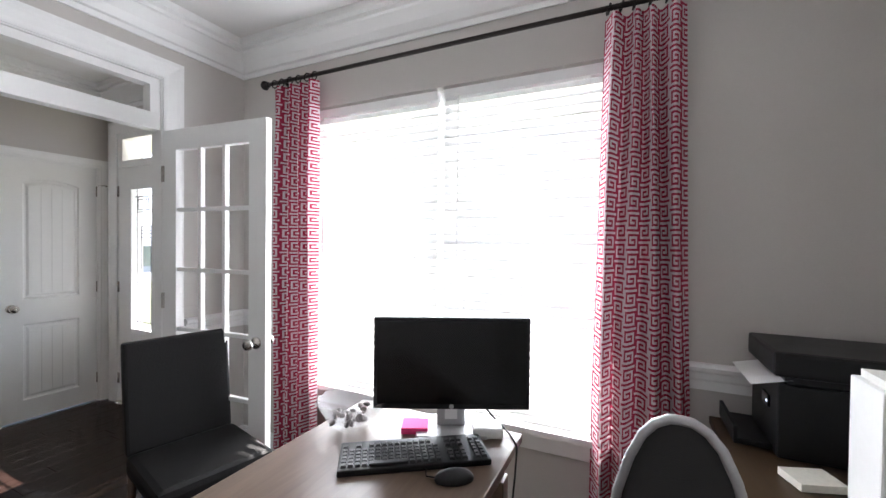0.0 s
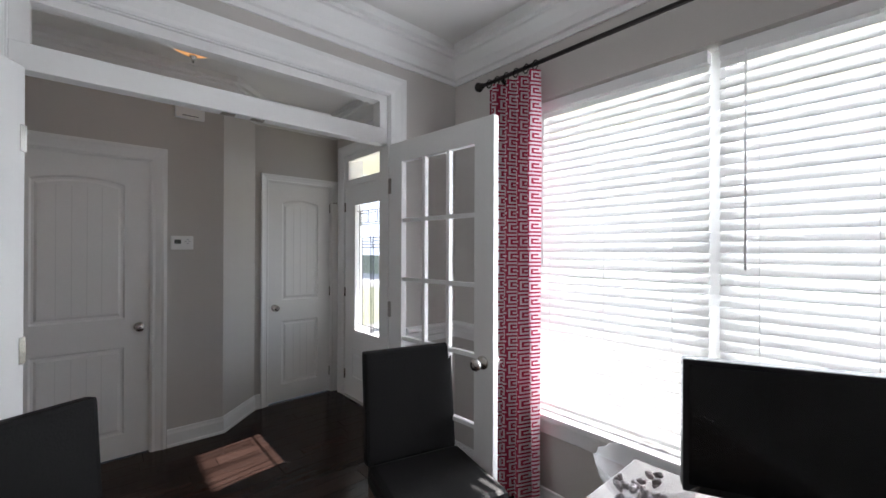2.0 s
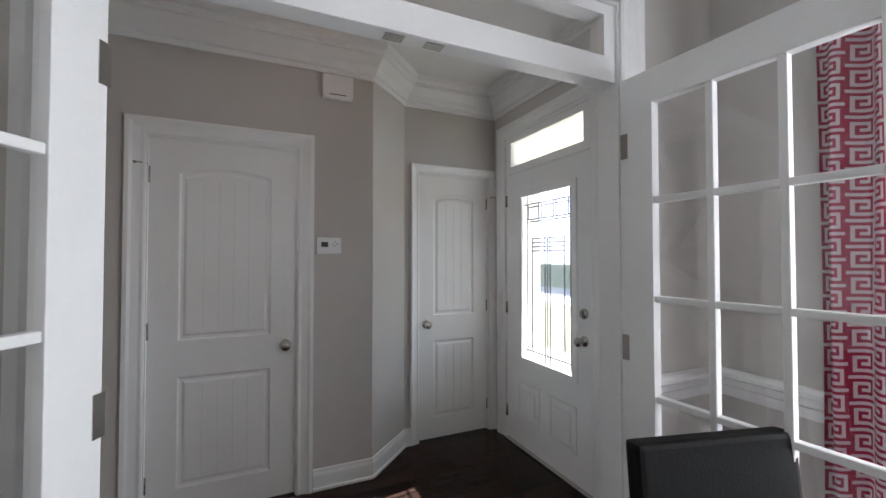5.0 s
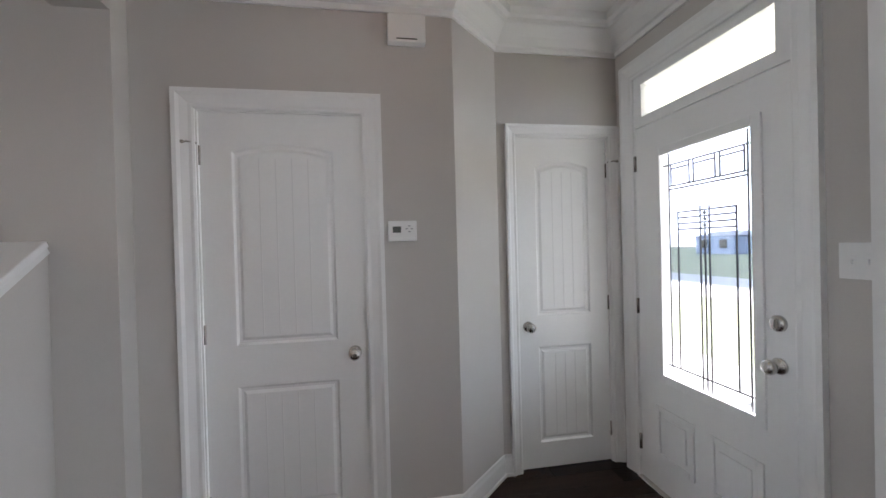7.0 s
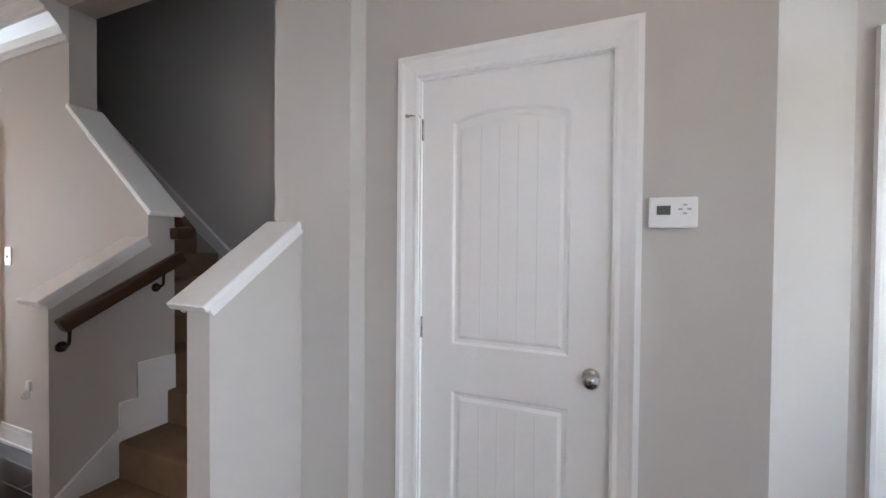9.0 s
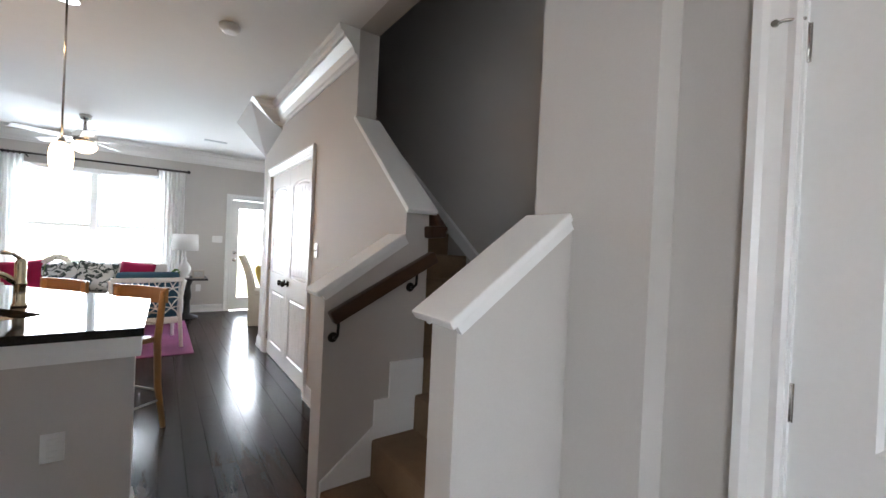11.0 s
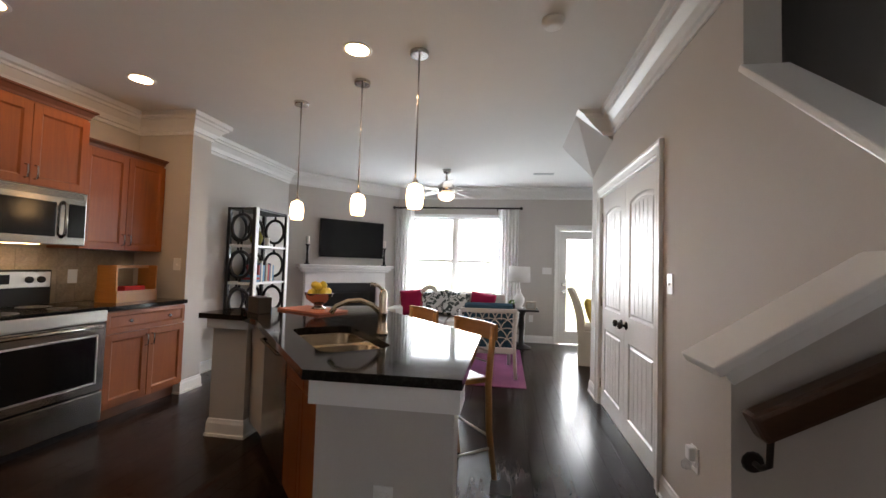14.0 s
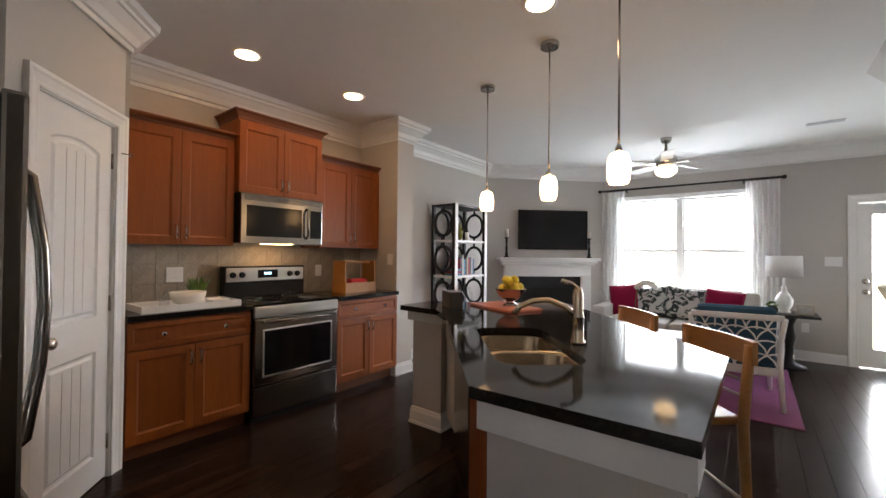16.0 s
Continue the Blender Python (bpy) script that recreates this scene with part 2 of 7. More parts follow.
def wall(name, a, b, thick, z0, z1, holes=(), material=WALL, label="greige painted plaster wall", at_left=False):
    """A wall whose seen face runs from a to b; its body lies to the right of that line (or left). holes: (from, to, low, high) along it."""
    bm = bmesh.new()
    a, b = Vector((*a, 0)), Vector((*b, 0))
    L, d = (b - a).length, (b - a).normalized()
    m = Matrix.Translation(a) @ Matrix.Rotation(math.atan2(d.y, d.x), 4, "Z")
    t0, t1 = (0, thick) if at_left else (-thick, 0)
    cuts = sorted({0, L, *[q for h in holes for q in h[:2]]})
    for s0, s1 in zip(cuts, cuts[1:]):
        mid = (s0 + s1) / 2
        zz = z0
        for h in sorted((h for h in holes if h[0] < mid < h[1]), key=lambda h: h[2]):
            if h[2] > zz:
                box(bm, s0, s1, t0, t1, zz, h[2], m)
            zz = h[3]
        if zz < z1:
            box(bm, s0, s1, t0, t1, zz, z1, m)
    return structure(name, bm, material, label, "wall")


CROWN = [(0, 0), (0.012, 0), (0.014, 0.028), (0.03, 0.034), (0.05, 0.075), (0.095, 0.125), (0.11, 0.13), (0.112, 0.15), (0.135, 0.16), (0.14, 0.2), (0, 0.2)]
BASE = [(0, 0), (0.022, 0), (0.022, 0.02), (0.015, 0.024), (0.014, 0.095), (0.009, 0.11), (0.007, 0.125), (0, 0.13)]
CHAIRRAIL = [(0, 0), (0.012, 0.004), (0.012, 0.04), (0.022, 0.05), (0.026, 0.075), (0.04, 0.085), (0.042, 0.1), (0.026, 0.11), (0, 0.112)]
H = 2.74


def moulding(name, path, prof, z, label, category):
    bm = bmesh.new()
    sweep(bm, [(p[0], p[1], z) for p in path], prof)
    return structure(name, bm, WHITE, label, category)


# ---- structure: floor, ceilings, walls ----
bm = bmesh.new()
box(bm, -4.4, 2.6, -8.0, 2.6, -0.2, -0.006)
floor = structure("floor", bm, FLOOR, "dark walnut-stained hardwood floor, glossy", "floor")

bm = bmesh.new()
box(bm, -3.1, 1.8, -8.0, 2.5, H, H + 0.2)
box(bm, -4.3, -3.1, -0.46, 2.5, H, H + 0.2)
box(bm, -3.2, -3.1, -0.675, -0.46, H, H + 0.2)
box(bm, -4.3, -3.1, -8.0, -5.06, H, H + 0.2)
structure("ceiling", bm, CEIL, "smooth white painted ceiling", "ceiling")
bm = bmesh.new()
box(bm, -4.4, -2.9, -8.0, 0.0, 5.2, 5.3)
structure("ceiling_stairwell", bm, CEIL, "high white ceiling over the stairs", "ceiling")

# front wall: front door with transom, twin office window
FW, OW = 2.33, -1.80
wall("wall_front", (1.6, FW), (-3.75, FW), 0.2, 0, H, holes=[(0.98, 2.79, 0.55, 2.255), (4.085, 5.005, 0, 2.34)])
wall("wall_office_west", (OW, FW), (OW, -0.16), 0.10, 0, H, holes=[(0.53, 2.11, 0, 2.36)])
wall("wall_office_east", (1.5, -0.16), (1.5, FW), 0.12, 0, H)
wall("wall_office_south", (-1.90, -0.16), (1.65, -0.16), 0.2, 0, H)
wall("wall_foyer_closet", (-3.25, 1.22), (-3.25, -0.25), 0.12, 0, H, holes=[(0.45, 1.21, 0, 2.05)])
wall("wall_foyer_angle", (-3.57, 1.54), (-3.25, 1.22), 0.1, 0, H)
wall("wall_foyer_coat", (-3.57, FW), (-3.57, 1.54), 0.12, 0, H, holes=[(0.06, 0.68, 0, 2.05)])
bm = bmesh.new()
box(bm, -3.37, -3.135, -0.46, -0.25, 0, H)
structure("wall_pier", bm, WALL, "greige plaster wall end beside the stairs", "wall")
bm = bmesh.new()
box(bm, -3.135, -1.90, -0.46, -0.25, 2.41, H)
structure("wall_header", bm, WALL, "greige plaster header over the hall opening", "wall")
wall("wall_stair_near", (-3.15, -0.46), (-3.15, -0.675), 0.12, 0, 5.2)
wall("wall_stair_north", (-3.27, -0.46), (-4.25, -0.46), 0.2, 0, 5.2)
wall("wall_stair_back", (-4.13, -0.2), (-4.13, -8.0), 0.15, 0, 5.2)
wall("wall_stair_upper", (-3.10, -0.66), (-3.10, -2.22), 0.14, H, 5.2)
bm = bmesh.new()
T0, T1 = -3.24, -3.10
for y0, y1, z0, z1 in ((-3.13, -2.22, 0, 5.2), (-4.66, -3.13, 2.05, 5.2), (-5.06, -4.66, 0, 5.2)):
    box(bm, T0, T1, y0, y1, z0, z1)
v = [bm.verts.new((x, y, z)) for x in (T0, T1) for y, z in ((-2.22, 0), (-1.50, 0), (-1.50, 1.52), (-2.22, 2.14))]
for f in ((0, 1, 2, 3), (7, 6, 5, 4), (0, 4, 5, 1), (1, 5, 6, 2), (2, 6, 7, 3), (3, 7, 4, 0)):
    bm.faces.new([v[i] for i in f])
structure("wall_pantry", bm, WALL, "greige plaster wall under the stairs", "wall")
wall("wall_nook", (-3.24, -5.06), (-4.13, -5.06), 0.12, 0, 5.2)
bm = bmesh.new()
q = [bm.verts.new(p) for p in ((-3.10, -4.24, H), (-2.78, -4.24, H), (-3.10, -4.24, 2.50), (-3.10, -5.25, H), (-2.79, -5.25, H), (-3.10, -5.06, 2.33))]
for f in ((0, 1, 2), (3, 5, 4), (1, 4, 5, 2), (0, 3, 4, 1), (0, 2, 5, 3)):
    bm.faces.new([q[i] for i in f])
structure("wall_stair_soffit", bm, WALL, "greige boxed underside of the upper stair", "wall")
wall("wall_kitchen_east", (1.53, -0.3), (1.53, -4.0), -0.12, 0, H)
bm = bmesh.new()
box(bm, 0.93, 1.65, -4.20, -3.95, 0, H)
structure("wall_kitchen_wing", bm, WALL, "greige plaster wing wall ending the kitchen", "wall")
wall("wall_living_east", (1.27, -4.2), (1.27, -6.4), -0.12, 0, H)
wall("wall_fireplace", (1.27, -6.33), (-0.15, -7.75), -0.12, 0, H)
BW = -7.75
wall("wall_back", (1.0, BW), (-4.3, BW), -0.2, 0, H, holes=[(1.42, 3.04, 0.62, 2.21), (4.10, 4.86, 0, 2.0)])
PC, PD = Vector((0.93, -1.575, 0)), Vector((-0.766, 0.643, 0))
pe = PC + PD * 0.85
wall("wall_pantry_corner", PC.xy, pe.xy, 0.1, 0, H, holes=[(0.08, 0.69, 0, 2.05)])
wall("wall_pantry_return", (1.53, -1.60), (0.94, -1.60), 0.08, 0, H)
wall("wall_pantry_side", (pe.x, pe.y), (pe.x, -0.36), 0.08, 0, H)


def casing(name, at, d, n, s0, s1, z1, bottom=0.0, four=False, width=0.085):
    """Door or window trim round an opening in a wall: at and d run along the wall, n points out of it."""
    d, n = Vector((*d, 0)).normalized(), Vector((*n, 0)).normalized()
    m = Matrix.Translation((*at, 0)) @ Matrix(((d.x, 0, n.x, 0), (d.y, 0, n.y, 0), (0, 1, 0, 0), (0, 0, 0, 1)))
    k = width / 0.09
    prof = [(-0.006, 0), (-0.006, 0.010), (0.004 * k, 0.014), (0.02 * k, 0.012), (0.055 * k, 0.019), (0.07 * k, 0.026), (0.09 * k, 0.026), (0.09 * k, 0)]
    bm = bmesh.new()
    path = [(s0, bottom), (s0, z1), (s1, z1), (s1, bottom)]
    sweep(bm, path, prof, closed=four)
    bmesh.ops.transform(bm, matrix=m, verts=bm.verts)
    return structure(name, bm, WHITE, "white painted door and window casing", "trim")


def jamb(name, at, d, n, s0, s1, z1, depth, bottom=0.0, sill=False):
    """The lining of an opening, from the wall's face back through it."""
    d, n = Vector((*d, 0)).normalized(), Vector((*n, 0)).normalized()
    m = Matrix.Translation((*at, 0)) @ Matrix(((d.x, 0, n.x, 0), (d.y, 0, n.y, 0), (0, 1, 0, 0), (0, 0, 0, 1)))
    bm = bmesh.new()
    t = 0.012
    box(bm, s0, s0 + t, bottom, z1, -depth, -0.001, m)
    box(bm, s1 - t, s1, bottom, z1, -depth, -0.001, m)
    box(bm, s0 + t, s1 - t, z1 - t, z1, -depth, -0.001, m)
    if sill:
        box(bm, s0 + t, s1 - t, bottom, bottom + t, -depth, -0.001, m)
    return structure(name, bm, WHITE, "white painted lining of an opening", "trim")


# trims: along each wall d is taken so that s grows with it
casing("trim_front_door", (0, FW), (1, 0), (0, -1), -3.405, -2.485, 2.34, width=0.095)
jamb("trim_front_jamb", (0, FW), (1, 0), (0, -1), -3.405, -2.485, 2.34, 0.19)
casing("trim_french_office", (OW, 0), (0, 1), (1, 0), 0.22, 1.80, 2.36, width=0.10)
casing("trim_french_foyer", (OW - 0.10, 0), (0, 1), (-1, 0), 0.22, 1.80, 2.36, width=0.09)
jamb("trim_french_jamb", (OW, 0), (0, 1), (1, 0), 0.22, 1.80, 2.36, 0.099)
casing("trim_closet", (-3.25, 0), (0, 1), (1, 0), 0.01, 0.77, 2.05)
jamb("trim_closet_jamb", (-3.25, 0), (0, 1), (1, 0), 0.01, 0.77, 2.05, 0.119)
casing("trim_coat", (-3.57, 0), (0, 1), (1, 0), 1.65, 2.27, 2.05, width=0.06)
jamb("trim_coat_jamb", (-3.57, 0), (0, 1), (1, 0), 1.65, 2.27, 2.05, 0.119)
casing("trim_pantry_double", (-3.10, 0), (0, 1), (1, 0), -4.66, -3.13, 2.05)
jamb("trim_pantry_double_jamb", (-3.10, 0), (0, 1), (1, 0), -4.66, -3.13, 2.05, 0.13)
casing("trim_back_window", (0, BW), (1, 0), (0, 1), -2.04, -0.42, 2.21, bottom=0.62, four=True, width=0.05)
jamb("trim_back_window_jamb", (0, BW), (1, 0), (0, 1), -2.04, -0.42, 2.21, 0.19, bottom=0.62, sill=True)
casing("trim_back_door", (0, BW), (1, 0), (0, 1), -3.86, -3.10, 2.0)
jamb("trim_back_door_jamb", (0, BW), (1, 0), (0, 1), -3.86, -3.10, 2.0, 0.19)
casing("trim_pantry_corner", PC.xy, PD.xy, (-0.643, -0.766), 0.08, 0.69, 2.05, width=0.075)
jamb("trim_pantry_corner_jamb", PC.xy, PD.xy, (-0.643, -0.766), 0.08, 0.69, 2.05, 0.099)

moulding("crown_office", [(OW, -0.16), (1.5, -0.16), (1.5, FW), (OW, FW), (OW, -0.14)], CROWN, 2.54, "white crown moulding of the office", "moulding")
moulding("crown_foyer", [(-1.90, -0.24), (-1.90, FW), (-3.57, FW), (-3.57, 1.54), (-3.25, 1.22), (-3.25, -0.25), (-1.91, -0.25)], CROWN, 2.54, "white crown moulding of the foyer", "moulding")
bm = bmesh.new()
sweep(bm, [(-3.10, -2.22, 2.54), (-3.10, -4.24, 2.54), (-2.9, -4.24, 2.54)], CROWN)
bm.verts.ensure_lookup_table()
for v, (u, w) in zip(bm.verts[-len(CROWN):], CROWN):
    v.co.x = -3.02 + 1.25 * w  # cut along the sloping underside of the stair
structure("crown_pantry_wall", bm, WHITE, "white crown moulding on the pantry wall", "moulding")
moulding("crown_kitchen", [(1.27, -4.2), (0.93, -4.2), (0.93, -3.95), (1.53, -3.95), (1.53, -1.60), (0.935, -1.60), (pe.x, pe.y), (pe.x, -0.36)], CROWN, 2.54, "white crown moulding of the kitchen", "moulding")
moulding("crown_living", [(-4.13, BW), (-0.15, BW), (1.27, -6.33), (1.27, -4.2)], CROWN, 2.54, "white crown moulding of the living room", "moulding")
for i, path in enumerate(([(-1.83 + 0.03, -0.16), (1.5, -0.16), (1.5, FW), (OW, FW), (OW, 1.90)], [(OW, 0.12), (OW, -0.16)],
                          [(-3.57, 1.65 - 0.06), (-3.57, 1.54), (-3.25, 1.22), (-3.25, 0.86)], [(-3.25, -0.08), (-3.25, -0.25), (-3.135, -0.25), (-3.135, -0.46), (-3.15, -0.46), (-3.15, -0.513)],
                          [(-2.39, FW), (-1.90, FW), (-1.90, 1.89)][::-1],
                          [(-3.10, -1.64), (-3.10, -3.04)], [(-3.10, -4.75), (-3.10, -5.06), (-3.24, -5.06)],
                          [(1.53, -3.95), (0.93, -3.95), (0.93, -4.2), (1.27, -4.2), (1.27, -6.33), (-0.15, BW), (-3.01, BW)][::-1], [(-3.95, BW), (-4.13, BW), (-4.13, -5.2)][::-1])):
    moulding("baseboard", path, BASE, -0.004, "white painted baseboard", "baseboard")
moulding("chair_rail", [(1.5, -0.16), (1.5, FW), (0.71, FW)], CHAIRRAIL, 0.83, "white chair rail moulding", "moulding")
moulding("chair_rail", [(-1.28, FW), (OW, FW), (OW, 1.91)], CHAIRRAIL, 0.83, "white chair rail moulding", "moulding")


# ---- doors ----
def local(at, d, up=(0, 0, 1)):
    """A frame at a place: x along d, y away behind, z up."""
    d = Vector((*d, 0)).normalized()
    return Matrix.Translation(at) @ Matrix.Rotation(math.atan2(d.y, d.x), 4, "Z")


def knob(parent, x, z, y=0.0, material=NICKEL):
    """A round door knob on its rose, standing out of the face y toward -y."""
    bm = bmesh.new()
    m = Matrix.Translation((x, y, z)) @ Matrix.Rotation(radians(90), 4, "X")
    lathe(bm, [(0.032, 0), (0.032, 0.006), (0.026, 0.011), (0.011, 0.014), (0.011, 0.032), (0.02, 0.036), (0.028, 0.046), (0.029, 0.056), (0.022, 0.066), (0.008, 0.07)], 20, m)
    return part("door_knob", bm, material, parent, "satin nickel round knob")


def hinge(parent, x, z, y=0.0, length=0.09):
    bm = bmesh.new()
    tube(bm, [(x, y - 0.006, z - length / 2), (x, y - 0.006, z + length / 2)], 0.007, 8)
    box(bm, x - 0.012, x + 0.012, y - 0.004, y - 0.001, z - length / 2, z + length / 2)
    return part("hinge", bm, NICKEL, parent)


def arch_pts(x0, x1, z0, z1, rise, steps=12):
    pts = [(x0, z0), (x1, z0)]
    for i in range(steps + 1):
        t = i / steps
        pts.append((x1 + (x0 - x1) * t, z1 - rise + rise * math.sin(math.pi * t) ** 0.8 if rise else z1))
    return pts


def panel_field(parent, x0, x1, z0, z1, rise, planks=0):
    """A recessed door panel with a sloped moulding round it and a raised field; its grooves are darker strips standing
    for shade.
    """
    bm = bmesh.new()
    steps = 12

    def ring(inset, y):
        return [bm.verts.new((px, y, pz)) for px, pz in arch_pts(x0 + inset, x1 - inset, z0 + inset, z1 - inset, rise, steps)]
    rings = [ring(0, 0.0), ring(0.010, 0.010), ring(0.022, 0.011), ring(0.036, 0.003)]
    for a, b in zip(rings, rings[1:]):
        for i in range(len(a)):
            bm.faces.new((a[i], a[(i + 1) % len(a)], b[(i + 1) % len(b)], b[i]))
    bm.faces.new(rings[-1])
    ob = part("panel", bm, WHITE, parent)
    if planks:
        gm = bmesh.new()
        w = (x1 - x0 - 0.09) / planks
        for i in range(1, planks):
            gx = x0 + 0.045 + w * i
            box(gm, gx - 0.0025, gx + 0.0025, 0.0014, 0.004, z0 + 0.045, z1 - 0.045 - rise * 0.6)
        part("groove_shade_strip", gm, DIM_WHITE, ob)
    return ob


# Dimmer than the trim white: the shade inside grooves put into the colour.
DIM_WHITE = mat("dim_white_paint", (0.72, 0.72, 0.71), rough=0.5, var=0.02)


def panel_door(name, label, m, w, h=2.035, knob_left=False, rise=0.035, planks=0, group="", both=True, knob_mat=NICKEL, st=0.115):
    """A two-panel door leaf with an arched upper panel; the seen face looks to -y, hinged opposite the knob."""
    ob = thing(name, label, "door", m, group)
    bm = bmesh.new()
    lo, lock0, lock1, hi = 0.155, 0.745, 0.94, h - 0.15
    box(bm, 0, w, 0.012, 0.036, 0, h)
    box(bm, 0, st, 0, 0.012, 0, h)
    box(bm, w - st, w, 0, 0.012, 0, h)
    box(bm, st, w - st, 0, 0.012, 0, lo)
    box(bm, st, w - st, 0, 0.012, lock0, lock1)
    top = [(w - st, hi - rise), (w - st, h), (st, h)] + [(x, z) for x, z in arch_pts(st, w - st, lock1, hi, rise)[2:]][::-1][:-1]
    a, b = [bm.verts.new((x, 0, z)) for x, z in top], [bm.verts.new((x, 0.012, z)) for x, z in top]
    bm.faces.new(a)
    bm.faces.new(b[::-1])
    for i in range(len(top)):
        bm.faces.new((a[i], a[(i + 1) % len(a)], b[(i + 1) % len(b)], b[i]))
    part("leaf", bm, WHITE, ob)
    panel_field(ob, st, w - st, lock1, hi, rise, planks)
    panel_field(ob, st, w - st, lo, lock0, 0, planks)
    kx, hx = (0.065, w - 0.002) if knob_left else (w - 0.065, 0.002)
    knob(ob, kx, 0.875, material=knob_mat)
    for z in (0.2, 1.0, 1.83):
        hinge(ob, hx, z)
    return ob


# the face toward the room is the leaf's -y side, so x runs to the viewer's right
panel_door("closet_door", "white two-panel closet door with an arched grooved panel, closed", local((-3.268, 0.015, 0.008), (0, 1)), 0.75, planks=5, st=0.145)
panel_door("coat_closet_door", "narrow white two-panel door with an arched panel, closed", local((-3.588, 1.655, 0.008), (0, 1)), 0.61, knob_left=True, planks=4, st=0.13)
panel_door("pantry_door", "white double door leaf with arched grooved panel, closed", local((-3.118, -4.655, 0.008), (0, 1)), 0.758, planks=5, group="double pantry doors", knob_mat=BRONZE)
panel_door("pantry_door", "white double door leaf with arched grooved panel, closed", local((-3.118, -3.893, 0.008), (0, 1)), 0.758, planks=5, knob_left=True, group="double pantry doors", knob_mat=BRONZE)
pq = PC + PD * 0.685 + Vector((0.643, 0.766, 0)) * 0.018
panel_door("kitchen_pantry_door", "white two-panel pantry door beside the refrigerator, closed", local((pq.x, pq.y, 0.008), (-PD.x, -PD.y)), 0.60, knob_left=True, planks=4)


def stop_hook(at, d, side):
    """A small hinge-pin door stop."""
    ob = thing("hinge_stop", "small nickel hinge-pin door stop on a hinge", "door stop", local(at, d), "hinge stops")
    bm = bmesh.new()
    tube(bm, [(0, -0.012, 0), (side * 0.035, -0.03, 0.004), (side * 0.05, -0.034, 0.0)], 0.004, 8)
    lathe(bm, [(0.008, 0), (0.008, 0.008)], 10, Matrix.Translation((side * 0.05, -0.034, 0)) @ Matrix.Rotation(radians(90), 4, "X"))
    part("pin", bm, NICKEL, ob)


stop_hook((-3.262, 0.02, 1.89), (0, 1), -1)
stop_hook((-3.582, 2.26, 1.89), (0, 1), 1)
stop_hook((PC.x + PD.x * 0.085 - 0.012, PC.y + PD.y * 0.085 - 0.014, 1.89), (-PD.x, -PD.y), 1)


def french_leaf(label, m, knob_left):
    """A glazed door leaf of fifteen panes, 0.765 wide; x from the hinge or to it, seen face to -y."""
    ob = thing("french_door", label, "door", m, "pair of french doors")
    w, h, st, top, low = 0.775, 2.035, 0.115, 0.115, 0.24
    bm = bmesh.new()
    box(bm, 0, st, 0, 0.036, 0, h, bev=0.002)
    box(bm, w - st, w, 0, 0.036, 0, h, bev=0.002)
    box(bm, st, w - st, 0, 0.036, 0, low)
    box(bm, st, w - st, 0, 0.036, h - top, h)
    part("stile_frame", bm, WHITE, ob)
    gw, gh = (w - 2 * st) / 3, (h - top - low) / 5
    for i in (1, 2):
        bm = bmesh.new()
        box(bm, st + gw * i - 0.011, st + gw * i + 0.011, 0.004, 0.032, low, h - top, bev=0.004)
        part("muntin", bm, WHITE, ob)
    for i in (1, 2, 3, 4):
        bm = bmesh.new()
        box(bm, st, w - st, 0.0045, 0.0315, low + gh * i - 0.011, low + gh * i + 0.011, bev=0.004)
        part("muntin", bm, WHITE, ob)
    first = None
    for i in range(3):
        for j in range(5):
            if first is None:
                bm = bmesh.new()
                box(bm, -gw / 2 + 0.005, gw / 2 - 0.005, 0.0165, 0.0195, -gh / 2 + 0.005, gh / 2 - 0.005)
                first = mesh_of("pane", bm, PANE)
            p = new("pane", first)
            p.location = (st + gw * (i + 0.5), 0, low + gh * (j + 0.5))
            p.parent = ob
    kx = 0.06 if knob_left else w - 0.06
    knob(ob, kx, 0.892)
    bm = bmesh.new()
    lathe(bm, [(0.032, 0), (0.032, 0.006), (0.011, 0.012), (0.011, 0.03), (0.026, 0.04), (0.029, 0.05), (0.02, 0.064), (0.006, 0.068)], 20,
          Matrix.Translation((kx, 0.036, 0.892)) @ Matrix.Rotation(radians(-90), 4, "X"))
    part("door_knob", bm, NICKEL, ob, "satin nickel round knob")
    hx = w if knob_left else 0.0
    for z in (0.30, 1.067, 1.79):
        bm = bmesh.new()
        box(bm, hx - (0.022 if knob_left else 0.006), hx + (0.006 if knob_left else 0.022), -0.0025, -0.0005, z - 0.045, z + 0.045)
        tube(bm, [(hx, 0.042, z - 0.045), (hx, 0.042, z + 0.045)], 0.007, 8)
        part("hinge", bm, NICKEL, ob)
    return ob


ang = radians(4)
french_leaf("white fifteen-pane french door leaf standing open", local((OW + 0.028, 1.774, 0.008), (math.cos(ang), math.sin(ang))), False)
ang = radians(27)
fx, fy = OW + 0.045 + 0.775 * math.cos(ang), 0.281 - 0.775 * math.sin(ang)
french_leaf("white fifteen-pane french door leaf standing open", local((fx, fy, 0.008), (-math.cos(ang), math.sin(ang))), True)

# transom over the french doors
tr = tagged(new("window_1"), "white framed transom window over the french doors", "window", kind="structure")
bm = bmesh.new()
box(bm, OW - 0.085, OW - 0.015, 0.232, 1.788, 2.055, 2.15, bev=0.003)
box(bm, OW - 0.085, OW - 0.015, 0.232, 1.788, 2.305, 2.346)
box(bm, OW - 0.085, OW - 0.015, 0.232, 0.285, 2.15, 2.305)
box(bm, OW - 0.085, OW - 0.015, 1.735, 1.788, 2.15, 2.305)
part("window_frame", bm, WHITE, tr)
bm = bmesh.new()
box(bm, OW - 0.052, OW - 0.047, 0.287, 1.733, 2.152, 2.303)
part("pane", bm, PANE, tr)
